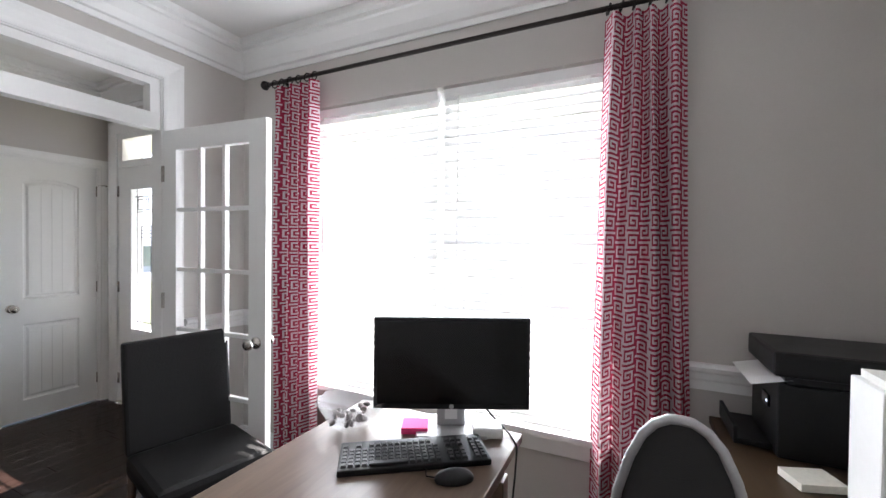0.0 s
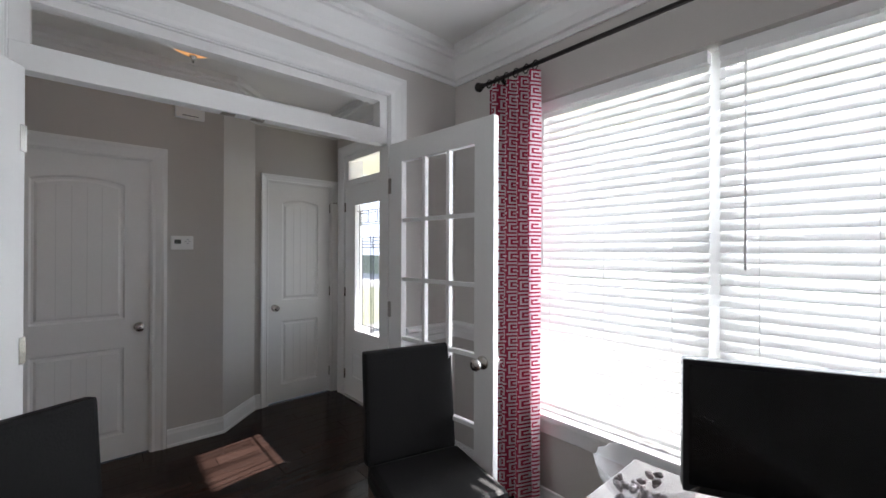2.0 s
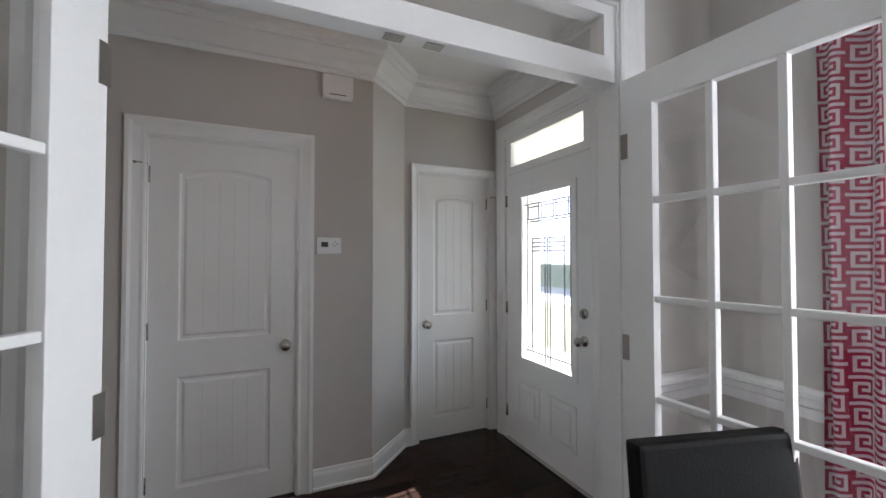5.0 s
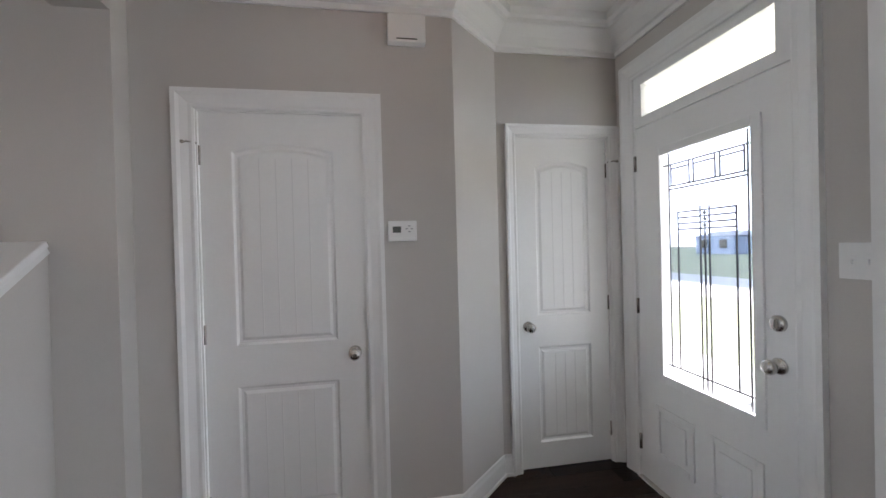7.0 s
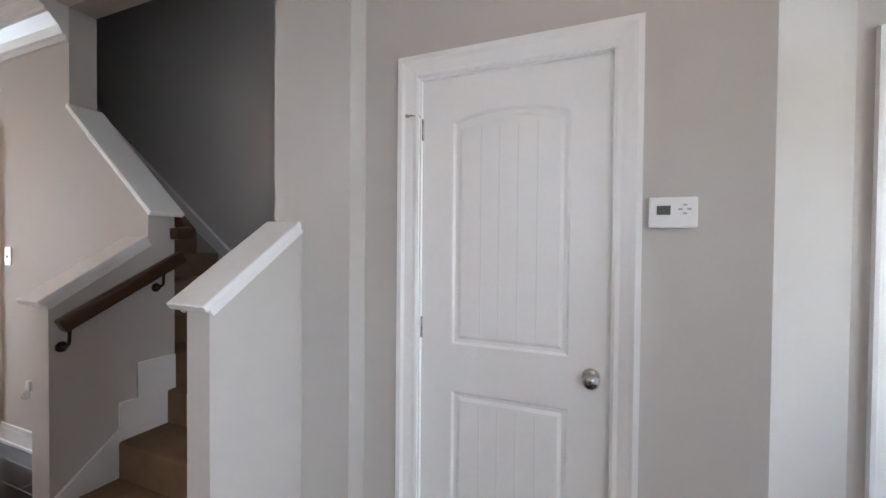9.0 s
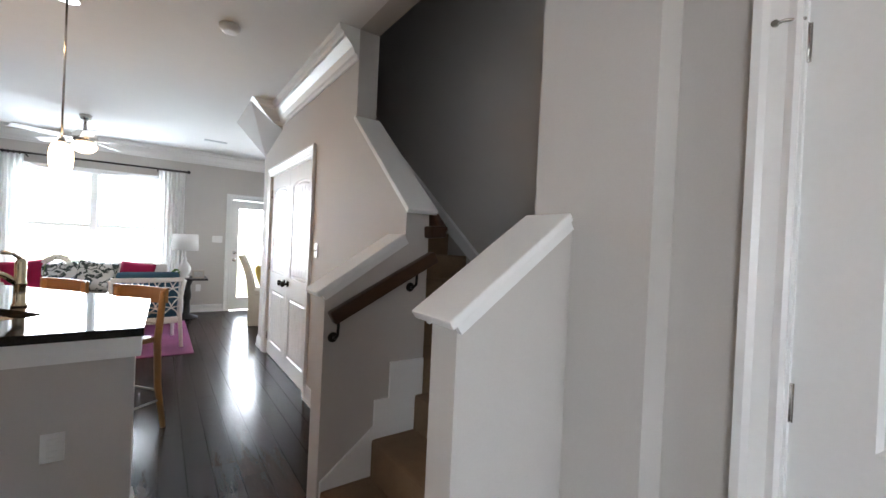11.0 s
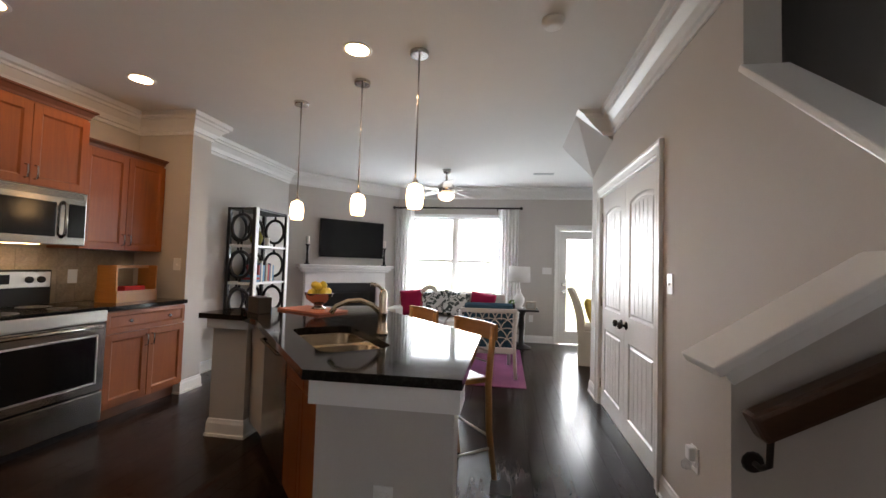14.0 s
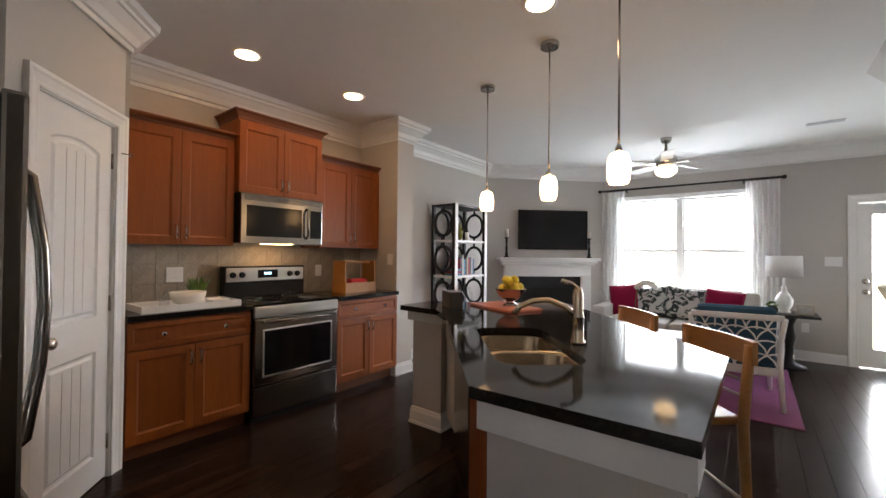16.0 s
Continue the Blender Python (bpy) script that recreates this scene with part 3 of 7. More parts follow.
for y in (0.93, 1.06):
    bm = bmesh.new()
    box(bm, OW - 0.07, OW - 0.03, y - 0.03, y + 0.03, 2.0515, 2.0545, bev=0.001)
    part("strike_plate", bm, NICKEL, tr, "small metal ball-catch plate")

# front door with leaded glass, and its transom
fd = thing("front_door", "white front door with a leaded glass light, closed", "door", local((-3.398, FW + 0.004, 0.01), (1, 0)))
w, h = 0.906, 2.03
gx0, gx1, gz0, gz1 = 0.185, 0.765, 0.63, 1.86
bm = bmesh.new()
box(bm, 0, gx0, 0, 0.044, 0, h)
box(bm, gx1, w, 0, 0.044, 0, h)
box(bm, gx0, gx1, 0, 0.044, 0, gz0)
box(bm, gx0, gx1, 0, 0.044, gz1, h)
part("leaf", bm, WHITE, fd)
bm = bmesh.new()
for a, b, c, d in ((gx0 - 0.02, gx0 + 0.025, gz0 - 0.02, gz1 + 0.02), (gx1 - 0.025, gx1 + 0.02, gz0 - 0.02, gz1 + 0.02),
                   (gx0 + 0.025, gx1 - 0.025, gz0 - 0.02, gz0 + 0.025), (gx0 + 0.025, gx1 - 0.025, gz1 - 0.025, gz1 + 0.02)):
    box(bm, a, b, -0.012, 0.0, c, d, bev=0.004)
part("glass_moulding", bm, WHITE, fd)
bm = bmesh.new()
box(bm, gx0, gx1, 0.02, 0.025, gz0, gz1)
LEADGLASS = glass("bevelled_glass", (0.97, 0.98, 1.0))
part("pane", bm, LEADGLASS, fd, "clear leaded glass light")
CAME = mat("lead_came", (0.10, 0.10, 0.11), rough=0.4, metal=0.8)
bm = bmesh.new()
x0, x1, z0, z1 = gx0 + 0.025, gx1 - 0.025, gz0 + 0.025, gz1 - 0.025


def came(a, b, c, d):
    box(bm, a - 0.004, b + 0.004, 0.016, 0.0195, c - 0.004, d + 0.004)


W, Hh = x1 - x0, z1 - z0
cx = (x0 + x1) / 2


def down(f):
    return z1 - f * Hh


for f in (0.05, 0.95):
    came(x0 + 0.07 * W, x0 + 0.07 * W, z0, z1) if f < 0.5 else came(x1 - 0.07 * W, x1 - 0.07 * W, z0, z1)
    came(x0, x1, down(f), down(f))
came(x0 + 0.07 * W, x1 - 0.07 * W, down(0.145), down(0.145))
came(x0 + 0.07 * W, x1 - 0.07 * W, down(0.160), down(0.160))
for a, b in ((0.10, 0.33), (0.38, 0.62), (0.67, 0.90)):
    came(x0 + a * W, x0 + b * W, down(0.070), down(0.070))
    for q in (a, b):
        came(x0 + q * W, x0 + q * W, down(0.145), down(0.05))
for f in (0.265, 0.29, 0.315, 0.34):
    came(x0 + 0.18 * W, x1 - 0.18 * W, down(f), down(f))
for q in (0.18, 0.82):
    came(x0 + q * W, x0 + q * W, down(0.95), down(0.265))
for k in (-0.05, 0.0, 0.05):
    came(cx + k * W, cx + k * W, z0, down(0.34))
for k in (-0.05, 0.05):
    came(cx + k * W, cx + k * W, down(0.34), down(0.25))
for f in (0.2775, 0.3025, 0.3275):
    box(bm, -0.008, 0.008, 0.016, 0.0195, -0.008, 0.008, Matrix.Translation((cx, 0, down(f))) @ Matrix.Rotation(radians(45), 4, "Y"))
part("leading", bm, CAME, fd, "dark lead lines of the glass")
for px in (0.14, 0.50):
    bm = bmesh.new()
    for a, b, c, d in ((px, px + 0.03, 0.18, 0.47), (px + 0.24, px + 0.27, 0.18, 0.47), (px + 0.031, px + 0.239, 0.18, 0.21), (px + 0.031, px + 0.239, 0.44, 0.47)):
        box(bm, a, b, -0.012, -0.0005, c, d, bev=0.005)
    box(bm, px + 0.055, px + 0.215, -0.009, -0.0005, 0.235, 0.415, bev=0.004)
    part("panel", bm, WHITE, fd)
knob(fd, w - 0.068, 0.885)
bm = bmesh.new()
lathe(bm, [(0.032, 0), (0.032, 0.01), (0.027, 0.016), (0.012, 0.018)], 20, Matrix.Translation((w - 0.068, 0, 1.05)) @ Matrix.Rotation(radians(90), 4, "X"))
box(bm, w - 0.074, w - 0.062, -0.032, -0.016, 1.03, 1.07, bev=0.003)
part("deadbolt", bm, NICKEL, fd, "satin nickel deadbolt turn")
for z in (0.2, 1.0, 1.83):
    hinge(fd, 0.002, z)
tw = tagged(new("window_2"), "white framed transom window over the front door", "window", kind="structure")
bm = bmesh.new()
box(bm, -3.393, -2.497, FW + 0.002, FW + 0.06, 2.045, 2.10)
box(bm, -3.393, -2.497, FW + 0.002, FW + 0.06, 2.285, 2.328)
box(bm, -3.393, -3.335, FW + 0.002, FW + 0.06, 2.10, 2.285)
box(bm, -2.555, -2.497, FW + 0.002, FW + 0.06, 2.10, 2.285)
part("window_frame", bm, WHITE, tw)
bm = bmesh.new()
box(bm, -3.333, -2.557, FW + 0.03, FW + 0.035, 2.102, 2.283)
part("pane", bm, PANE, tw)
bm = bmesh.new()
box(bm, -3.393, -2.497, FW - 0.03, FW + 0.15, -0.004, 0.012, bev=0.004)
structure("trim_threshold", bm, NICKEL, "metal threshold of the front door", "threshold")


# ---- windows ----
def sash_window(name, label, x0, x1, z0, z1, y, inward, meet):
    """A twin double-hung window: two units with a mullion, each an upper and a lower sash."""
    ob = tagged(new(name), label, "window", kind="structure")
    bm = bmesh.new()
    cx, t = (x0 + x1) / 2, 0.03
    box(bm, cx - 0.03, cx + 0.03, y - 0.05, y + 0.05, z0, z1)
    part("mullion", bm, WHITE, ob)
    for a, b in ((x0, cx - 0.031), (cx + 0.031, x1)):
        for c, d, off in ((z0, meet, 0.0), (meet, z1, -0.025 * inward)):
            bm = bmesh.new()
            yy = y + off
            box(bm, a, a + t, yy - 0.012, yy + 0.012, c, d)
            box(bm, b - t, b, yy - 0.012, yy + 0.012, c, d)
            box(bm, a + t, b - t, yy - 0.012, yy + 0.012, c, c + t)
            box(bm, a + t, b - t, yy - 0.012, yy + 0.012, d - t, d)
            s = part("sash", bm, WHITE, ob)
            bm = bmesh.new()
            box(bm, a + t, b - t, yy - 0.002, yy + 0.002, c + t, d - t)
            p = part("pane", bm, PANE, s)
            p.visible_shadow = False
    return ob


sash_window("window_3", "white twin double-hung office window", -1.188, 0.618, 0.552, 2.253, FW + 0.13, -1, 1.40)
sash_window("window_4", "white twin double-hung living room window", -2.027, -0.433, 0.633, 2.197, BW - 0.10, 1, 1.40)
bm = bmesh.new()
box(bm, -1.27, 0.70, FW - 0.06, FW - 0.001, 0.515, 0.549, bev=0.008)
box(bm, -1.185, 0.615, FW, FW + 0.07, 0.551, 0.556)
box(bm, -1.23, 0.66, FW - 0.02, FW, 0.43, 0.514, bev=0.004)
structure("trim_office_sill", bm, WHITE, "white window sill with its apron", "window sill")
bd = thing("back_door", "white full-glass back door, closed", "door", local((-3.108, BW - 0.02, 0.01), (-1, 0)))
bm = bmesh.new()
for a, b, c, d in ((0, 0.12, 0, 1.97), (0.63, 0.745, 0, 1.97), (0.12, 0.63, 0, 0.22), (0.12, 0.63, 1.83, 1.97)):
    box(bm, a, b, 0, 0.04, c, d)
part("leaf", bm, WHITE, bd)
bm = bmesh.new()
box(bm, 0.12, 0.63, 0.018, 0.022, 0.22, 1.83)
p = part("pane", bm, PANE, bd)
p.visible_shadow = False
knob(bd, 0.06, 0.90)
knob(bd, 0.06, 1.03)


# ---- outside ----
GROUND = mat("pale_lawn_and_drive", (0.15, 0.16, 0.085), rough=0.95, var=0.25, scale=0.4, fine=12, bump=0.3)
bm = bmesh.new()
box(bm, -900, 900, -900, 900, -0.7, -0.45)
structure("ground", bm, GROUND, "sunlit pale lawn round the house", "ground")
bm = bmesh.new()
box(bm, -900, 900, 11, 17, -0.449, -0.44)
structure("road", bm, mat("pale_concrete_road", (0.30, 0.29, 0.28), rough=0.9, var=0.1, scale=1, fine=40), "pale concrete street in front of the house", "road")
bm = bmesh.new()
box(bm, -6.6, 3.0, 2.53, 4.75, -0.44, -0.03)
structure("pavement", bm, mat("porch_concrete", (0.30, 0.29, 0.28), rough=0.85, var=0.1, scale=3, fine=60), "concrete porch slab by the front door", "porch")
HAZE = glow("bright_hazy_sky", (0.86, 0.93, 1.0), 2.0)
for y in (-70.0, 75.0):
    bm = bmesh.new()
    box(bm, -160, 160, y, y + 0.5, -0.4, 45)
    structure("backdrop", bm, HAZE, "bright hazy sky in the distance", "sky")
porch = thing("porch_roof", "cream boarded porch roof on posts", "porch roof")
CREAM = mat("cream_porch_paint", (0.78, 0.76, 0.73), rough=0.6, var=0.04)
# Roof and beam extended, unseen, past the office window to keep sun off it.
bm = bmesh.new()
box(bm, -6.6, 3.0, 2.53, 4.75, 2.86, 3.05)
part("roof", bm, CREAM, porch)
bm = bmesh.new()
box(bm, -6.6, 3.0, 4.45, 4.70, 2.74, 2.86)
part("beam", bm, CREAM, porch)
for x in (-6.1, -4.2, 1.9):
    bm = bmesh.new()
    box(bm, x - 0.1, x + 0.1, 4.47, 4.67, -0.03, 2.74, bev=0.01)
    part("post", bm, CREAM, porch)
house = thing("house", "small slate-blue house far across the street", "house", Matrix.Translation((-42.3, 40, -0.45)))
bm = bmesh.new()
box(bm, -2.7, 2.7, 0, 5, 0, 2.1)
part("wall", bm, mat("slate_blue_siding", (0.12, 0.15, 0.21), rough=0.8, stretch=(1, 1, 12)), house)
bm = bmesh.new()
v = [bm.verts.new(p) for p in ((-3, -0.3, 2.1), (3, -0.3, 2.1), (3, 5.3, 2.1), (-3, 5.3, 2.1), (-2.2, 2.5, 2.7), (2.2, 2.5, 2.7))]
for f in ((0, 1, 5, 4), (1, 2, 5), (2, 3, 4, 5), (3, 0, 4), (0, 3, 2, 1)):
    bm.faces.new([v[i] for i in f])
part("roof", bm, mat("grey_shingles", (0.25, 0.25, 0.27), rough=0.9, var=0.2, fine=20), house)
for x in (-1.4, 1.3):
    bm = bmesh.new()
    box(bm, x - 0.5, x + 0.5, -0.05, -0.005, 0.7, 1.7)
    part("window", bm, SCREEN, house)

# ---- office ----
# blinds
for side, (bx0, bx1) in enumerate(((-1.182, -0.302), (-0.264, 0.612))):
    bl = thing("window_blind", "white horizontal slat blind, lowered and nearly closed", "blind", group="office blinds")
    bm = bmesh.new()
    box(bm, bx0, bx1, FW + 0.015, FW + 0.07, 2.195, 2.245, bev=0.004)
    part("headrail", bm, WHITE, bl)
    bm = bmesh.new()
    box(bm, bx0, bx1, FW + 0.022, FW + 0.066, 0.566, 0.584, bev=0.003)
    part("bottom_rail", bm, WHITE, bl)
    bm = bmesh.new()
    hw = (bx1 - bx0) / 2
    tilt = Matrix.Rotation(radians(58), 4, "X")
    box(bm, -hw, hw, -0.025, 0.025, -0.0014, 0.0014, tilt)
    slat_mesh = mesh_of("slat", bm, SLAT)
    n = 37
    for i in range(n):
        sl = new("slat", slat_mesh)
        sl.location = ((bx0 + bx1) / 2, FW + 0.044, 0.605 + (2.18 - 0.605) * i / (n - 1))
        if 14 <= i <= 18:
            sl.rotation_euler = (radians(-14 + 4 * ((i * 7) % 3)), 0, 0)
        sl.parent = bl
    for k in (0.15, 0.5, 0.85):
        bm = bmesh.new()
        cx = bx0 + (bx1 - bx0) * k
        tube(bm, [(cx, FW + 0.016, 0.58), (cx, FW + 0.016, 2.2)], 0.0012, 6)
        part("ladder_cord", bm, WHITE, bl)
    bm = bmesh.new()
    tube(bm, [(bx0 + 0.09, FW + 0.005, 1.35), (bx0 + 0.09, FW + 0.008, 2.2)], 0.004, 8)
    part("tilt_wand", bm, WHITE, bl)

# curtains with a woven key pattern
REDCLOTH = cloth("crimson_cloth", (0.30, 0.028, 0.062), trans=0.08)
PALECLOTH = cloth("off_white_cloth", (0.58, 0.49, 0.52), trans=0.09)
KEY = ("11111110", "10000010", "10111010", "10100010", "10111110", "10000000", "11111111", "00000000")


def key_at(c, r):
    """Whether the crimson line of the key pattern runs through a cell of the cloth."""
    tile = (c // 8) % 2
    r += 4 * tile
    cc, rr = c % 8, r % 8
    return KEY[rr][7 - cc if tile else cc] == "1"


def patterned_curtain(label, x0, x1, top, low, folds, phase, gather):
    ob = thing("curtain", label, "curtain", group="office curtains")
    bm = bmesh.new()
    cell = 0.005
    rows, cols = int((top - low) / cell), int((x1 - x0) * 1.8 / cell)
    grid = []
    for r in range(rows + 1):
        z = top - cell * r
        hang = min(1, (top - z) / 0.5)
        line = []
        for c in range(cols + 1):
            t = c / cols
            mid = (x0 + x1) / 2
            wide = (x1 - x0) * (gather + (1 - gather) * min(1, (top - z) / 1.6))
            x = mid + (t - 0.5) * wide + 0.006 * math.sin(9 * t + z * 2)
            y = 2.235 + (0.026 + 0.014 * hang) * math.sin(folds * 2 * math.pi * t + phase + 0.25 * math.sin(z * 1.7 + 5 * t)) + 0.010 * math.sin(17 * t + z)
            line.append(bm.verts.new((x, y, z)))
        grid.append(line)
    for r in range(rows):
        for c in range(cols):
            f = bm.faces.new((grid[r][c], grid[r + 1][c], grid[r + 1][c + 1], grid[r][c + 1]))
            f.smooth = True
            f.material_index = 1 if key_at(c // 2, r // 2) else 0
    me = mesh_of("cloth", bm, PALECLOTH)
    me.materials.append(REDCLOTH)
    p = new("cloth", me)
    p.parent = ob
    return ob


patterned_curtain("crimson and white key-patterned curtain hanging in folds", -1.42, -1.03, 2.385, 0.03, 4, 0.4, 0.9)
patterned_curtain("crimson and white key-patterned curtain hanging in folds", 0.505, 0.89, 2.385, 0.03, 4, 1.7, 0.76)
rod = thing("curtain_rod", "dark bronze curtain rod with ball finials and rings", "curtain rod")
bm = bmesh.new()
tube(bm, [(-1.455, 2.235, 2.42), (0.90, 2.235, 2.42)], 0.012, 12)
part("rod", bm, BRONZE, rod)
for x, s in ((-1.455, -1), (0.90, 1)):
    bm = bmesh.new()
    lathe(bm, [(0.013, -0.01), (0.018, 0.0), (0.013, 0.008), (0.024, 0.016), (0.03, 0.03), (0.024, 0.045), (0.006, 0.054)], 16, Matrix.Translation((x, 2.235, 2.42)) @ Matrix.Rotation(radians(90 * s), 4, "Y"))
    part("finial", bm, BRONZE, rod)
for x in (-1.40, -1.34, -1.27, -1.20, -1.13, -1.07, 0.56, 0.61, 0.66, 0.72, 0.78, 0.83):
    bm = bmesh.new()
    tube(bm, [(x + 0.008 * math.sin(a), 2.235 + 0.02 * math.cos(a), 2.415 + 0.022 * math.sin(a)) for a in [i * math.pi / 6 for i in range(13)]], 0.0035, 6, caps=False)
    part("ring", bm, BRONZE, rod)
for x in (-1.30, 0.80):
    bm = bmesh.new()
    tube(bm, [(x, 2.33, 2.36), (x, 2.27, 2.385), (x, 2.235, 2.405)], 0.009, 8)
    lathe(bm, [(0.028, 0), (0.024, 0.012)], 14, Matrix.Translation((x, 2.33, 2.36)) @ Matrix.Rotation(radians(90), 4, "X"))
    part("bracket", bm, BRONZE, rod)

# desk and what stands on it
DESKWOOD = wood("brown_desk_wood", (0.085, 0.055, 0.04), (0.16, 0.112, 0.08), rough=0.32, axis=1)
desk = thing("desk", "brown wooden writing desk beside the window", "desk")
bm = bmesh.new()
box(bm, -0.335, 0.335, 0.62, 1.755, 0.735, 0.765, bev=0.004)
part("desktop", bm, DESKWOOD, desk)
bm = bmesh.new()
box(bm, -0.29, 0.29, 0.67, 1.70, 0.64, 0.734)
part("apron", bm, DESKWOOD, desk)
for x in (-0.27, 0.27):
    for y in (0.69, 1.68):
        bm = bmesh.new()
        box(bm, x - 0.03, x + 0.03, y - 0.03, y + 0.03, 0, 0.64, bev=0.004)
        part("leg", bm, DESKWOOD, desk)
SILVER = mat("silver_plastic", (0.42, 0.42, 0.43), rough=0.4, metal=0.4)
mon = thing("computer_monitor", "black flat computer monitor, switched off, on a silver stand", "monitor", local((0.105, 1.665, 0.765), (0.90, 0.43)))
bm = bmesh.new()
box(bm, -0.268, 0.268, -0.028, 0.012, 0.085, 0.40, bev=0.005)
part("housing", bm, BLACK, mon)
bm = bmesh.new()
box(bm, -0.255, 0.255, -0.0295, -0.0282, 0.104, 0.388)
part("screen", bm, SCREEN, mon)
bm = bmesh.new()
lathe(bm, [(0.008, 0), (0.008, 0.0012)], 16, Matrix.Translation((0, -0.0285, 0.095)) @ Matrix.Rotation(radians(90), 4, "X"))
part("badge", bm, SILVER, mon)
bm = bmesh.new()
box(bm, -0.05, 0.05, 0.013, 0.035, 0.012, 0.24, bev=0.004)
part("stand_post", bm, SILVER, mon)
bm = bmesh.new()
box(bm, -0.12, 0.12, -0.07, 0.11, 0.0, 0.012, bev=0.005)
part("stand_base", bm, SILVER, mon)
bm = bmesh.new()
box(bm, -0.022, 0.022, 0.0115, 0.0128, 0.035, 0.07)
part("sticker", bm, WHITE, mon, "small white label on the stand")
kb = thing("keyboard", "black full-size computer keyboard on the desk", "keyboard", local((-0.060, 1.262, 0.766), (0.82, 0.575)))
bm = bmesh.new()
box(bm, 0, 0.445, 0, 0.165, 0, 0.018, bev=0.004)
part("case", bm, BLACK, kb)
KEYCAP = mat("dark_keycap", (0.03, 0.03, 0.032), rough=0.45)
bm = bmesh.new()
lo, hi = [bm.verts.new(p) for p in ((-0.0082, -0.0082, 0), (0.0082, -0.0082, 0), (0.0082, 0.0082, 0), (-0.0082, 0.0082, 0))], [bm.verts.new(p) for p in ((-0.006, -0.006, 0.007), (0.006, -0.006, 0.007), (0.006, 0.0065, 0.0075), (-0.006, 0.0065, 0.0075))]
bm.faces.new(hi)
for i in range(4):
    bm.faces.new((lo[i], lo[(i + 1) % 4], hi[(i + 1) % 4], hi[i]))
key_mesh = mesh_of("key", bm, KEYCAP)
for r in range(6):
    for c in range(22):
        if c in (15, 19) or (r == 5 and c in (1, 3, 14)) or (r in (3,) and c in (16, 17, 18)):
            continue
        k = new("key", key_mesh)
        k.location = (0.017 + 0.0195 * c, 0.022 + 0.0195 * r + (0.008 if r == 5 else 0), 0.018)
        k.parent = kb
bm = bmesh.new()
box(bm, 0.09, 0.20, 0.012, 0.030, 0.018, 0.0265, bev=0.002)
part("space_bar", bm, KEYCAP, kb)
mouse = thing("computer_mouse", "black computer mouse with its cable", "mouse", local((0.235, 1.40, 0.766), (-0.575, 0.82)))
bm = bmesh.new()
bmesh.ops.create_uvsphere(bm, u_segments=24, v_segments=14, radius=1, matrix=Matrix.Translation((0, 0, 0.005)) @ Matrix.Diagonal((0.031, 0.056, 0.026, 1)))
bmesh.ops.bisect_plane(bm, geom=bm.verts[:] + bm.edges[:] + bm.faces[:], plane_co=(0, 0, 0.0), plane_no=(0, 0, -1), clear_outer=True)
for f in bm.faces:
    f.smooth = True
part("shell", bm, BLACK, mouse)
bm = bmesh.new()
tube(bm, [(0, 0.055, 0.012), (0.02, 0.075, 0.006), (0.07, 0.07, 0.005), (0.14, 0.03, 0.005), (0.22, 0.0, 0.005)], 0.0022, 6)
part("cable", bm, BLACK, mouse)
cab = thing("cable", "loose black monitor cable hanging over the desk edge", "cable")
bm = bmesh.new()
pts = [(0.17, 1.70, 0.90), (0.24, 1.745, 0.80), (0.30, 1.72, 0.772), (0.342, 1.66, 0.765), (0.352, 1.60, 0.70), (0.36, 1.52, 0.60), (0.352, 1.46, 0.66), (0.345, 1.44, 0.60), (0.36, 1.47, 0.45)]
tube(bm, pts, 0.0035, 8)
part("wire", bm, BLACK, cab)
PRESSED = mat("pressed_glass", (0.62, 0.62, 0.63), rough=0.12, var=0.05, bump=0)
pn, pl2 = PRESSED.node_tree.nodes, PRESSED.node_tree.links
clear, share = pn.new("ShaderNodeBsdfTransparent"), pn.new("ShaderNodeMixShader")
share.inputs[0].default_value = 0.26
pl2.new(clear.outputs[0], share.inputs[1])
pl2.new(pn["Principled BSDF"].outputs[0], share.inputs[2])
pl2.new(share.outputs[0], pn["Material Output"].inputs[0])
CRYSTAL = glass("cut_crystal", (0.93, 0.94, 0.95), 0.08)
bowl = thing("glass_bowl", "fluted clear glass bowl holding wrapped sweets", "bowl", Matrix.Translation((-0.215, 1.53, 0.766)))
bm = bmesh.new()
rings = []
for r, z in ((0.045, 0.0), (0.06, 0.012), (0.09, 0.04), (0.112, 0.075), (0.122, 0.105), (0.119, 0.106), (0.108, 0.076), (0.085, 0.045), (0.05, 0.02), (0.002, 0.016)):
    rings.append([bm.verts.new((r * (1 + 0.022 * math.cos(16 * a)) * math.cos(a), r * (1 + 0.022 * math.cos(16 * a)) * math.sin(a), z + 0.002 * (z > 0.09) * math.cos(16 * a))) for a in [2 * math.pi * i / 96 for i in range(96)]])
for a, b in zip(rings, rings[1:]):
    for i in range(96):
        bm.faces.new((a[i], a[(i + 1) % 96], b[(i + 1) % 96], b[i])).smooth = True
part("bowl", bm, PRESSED, bowl)
bm = bmesh.new()
for i in range(26):
    a, rr = random.random() * 6.28, 0.075 * math.sqrt(random.random())
    m = Matrix.Translation((-0.215 + rr * math.cos(a), 1.53 + rr * math.sin(a), 0.798 + 0.03 * random.random())) @ Euler((random.random() * 3, random.random() * 3, random.random() * 3)).to_matrix().to_4x4() @ Matrix.Diagonal((0.015, 0.010, 0.009, 1))
    bmesh.ops.create_icosphere(bm, subdivisions=1, radius=1, matrix=m)
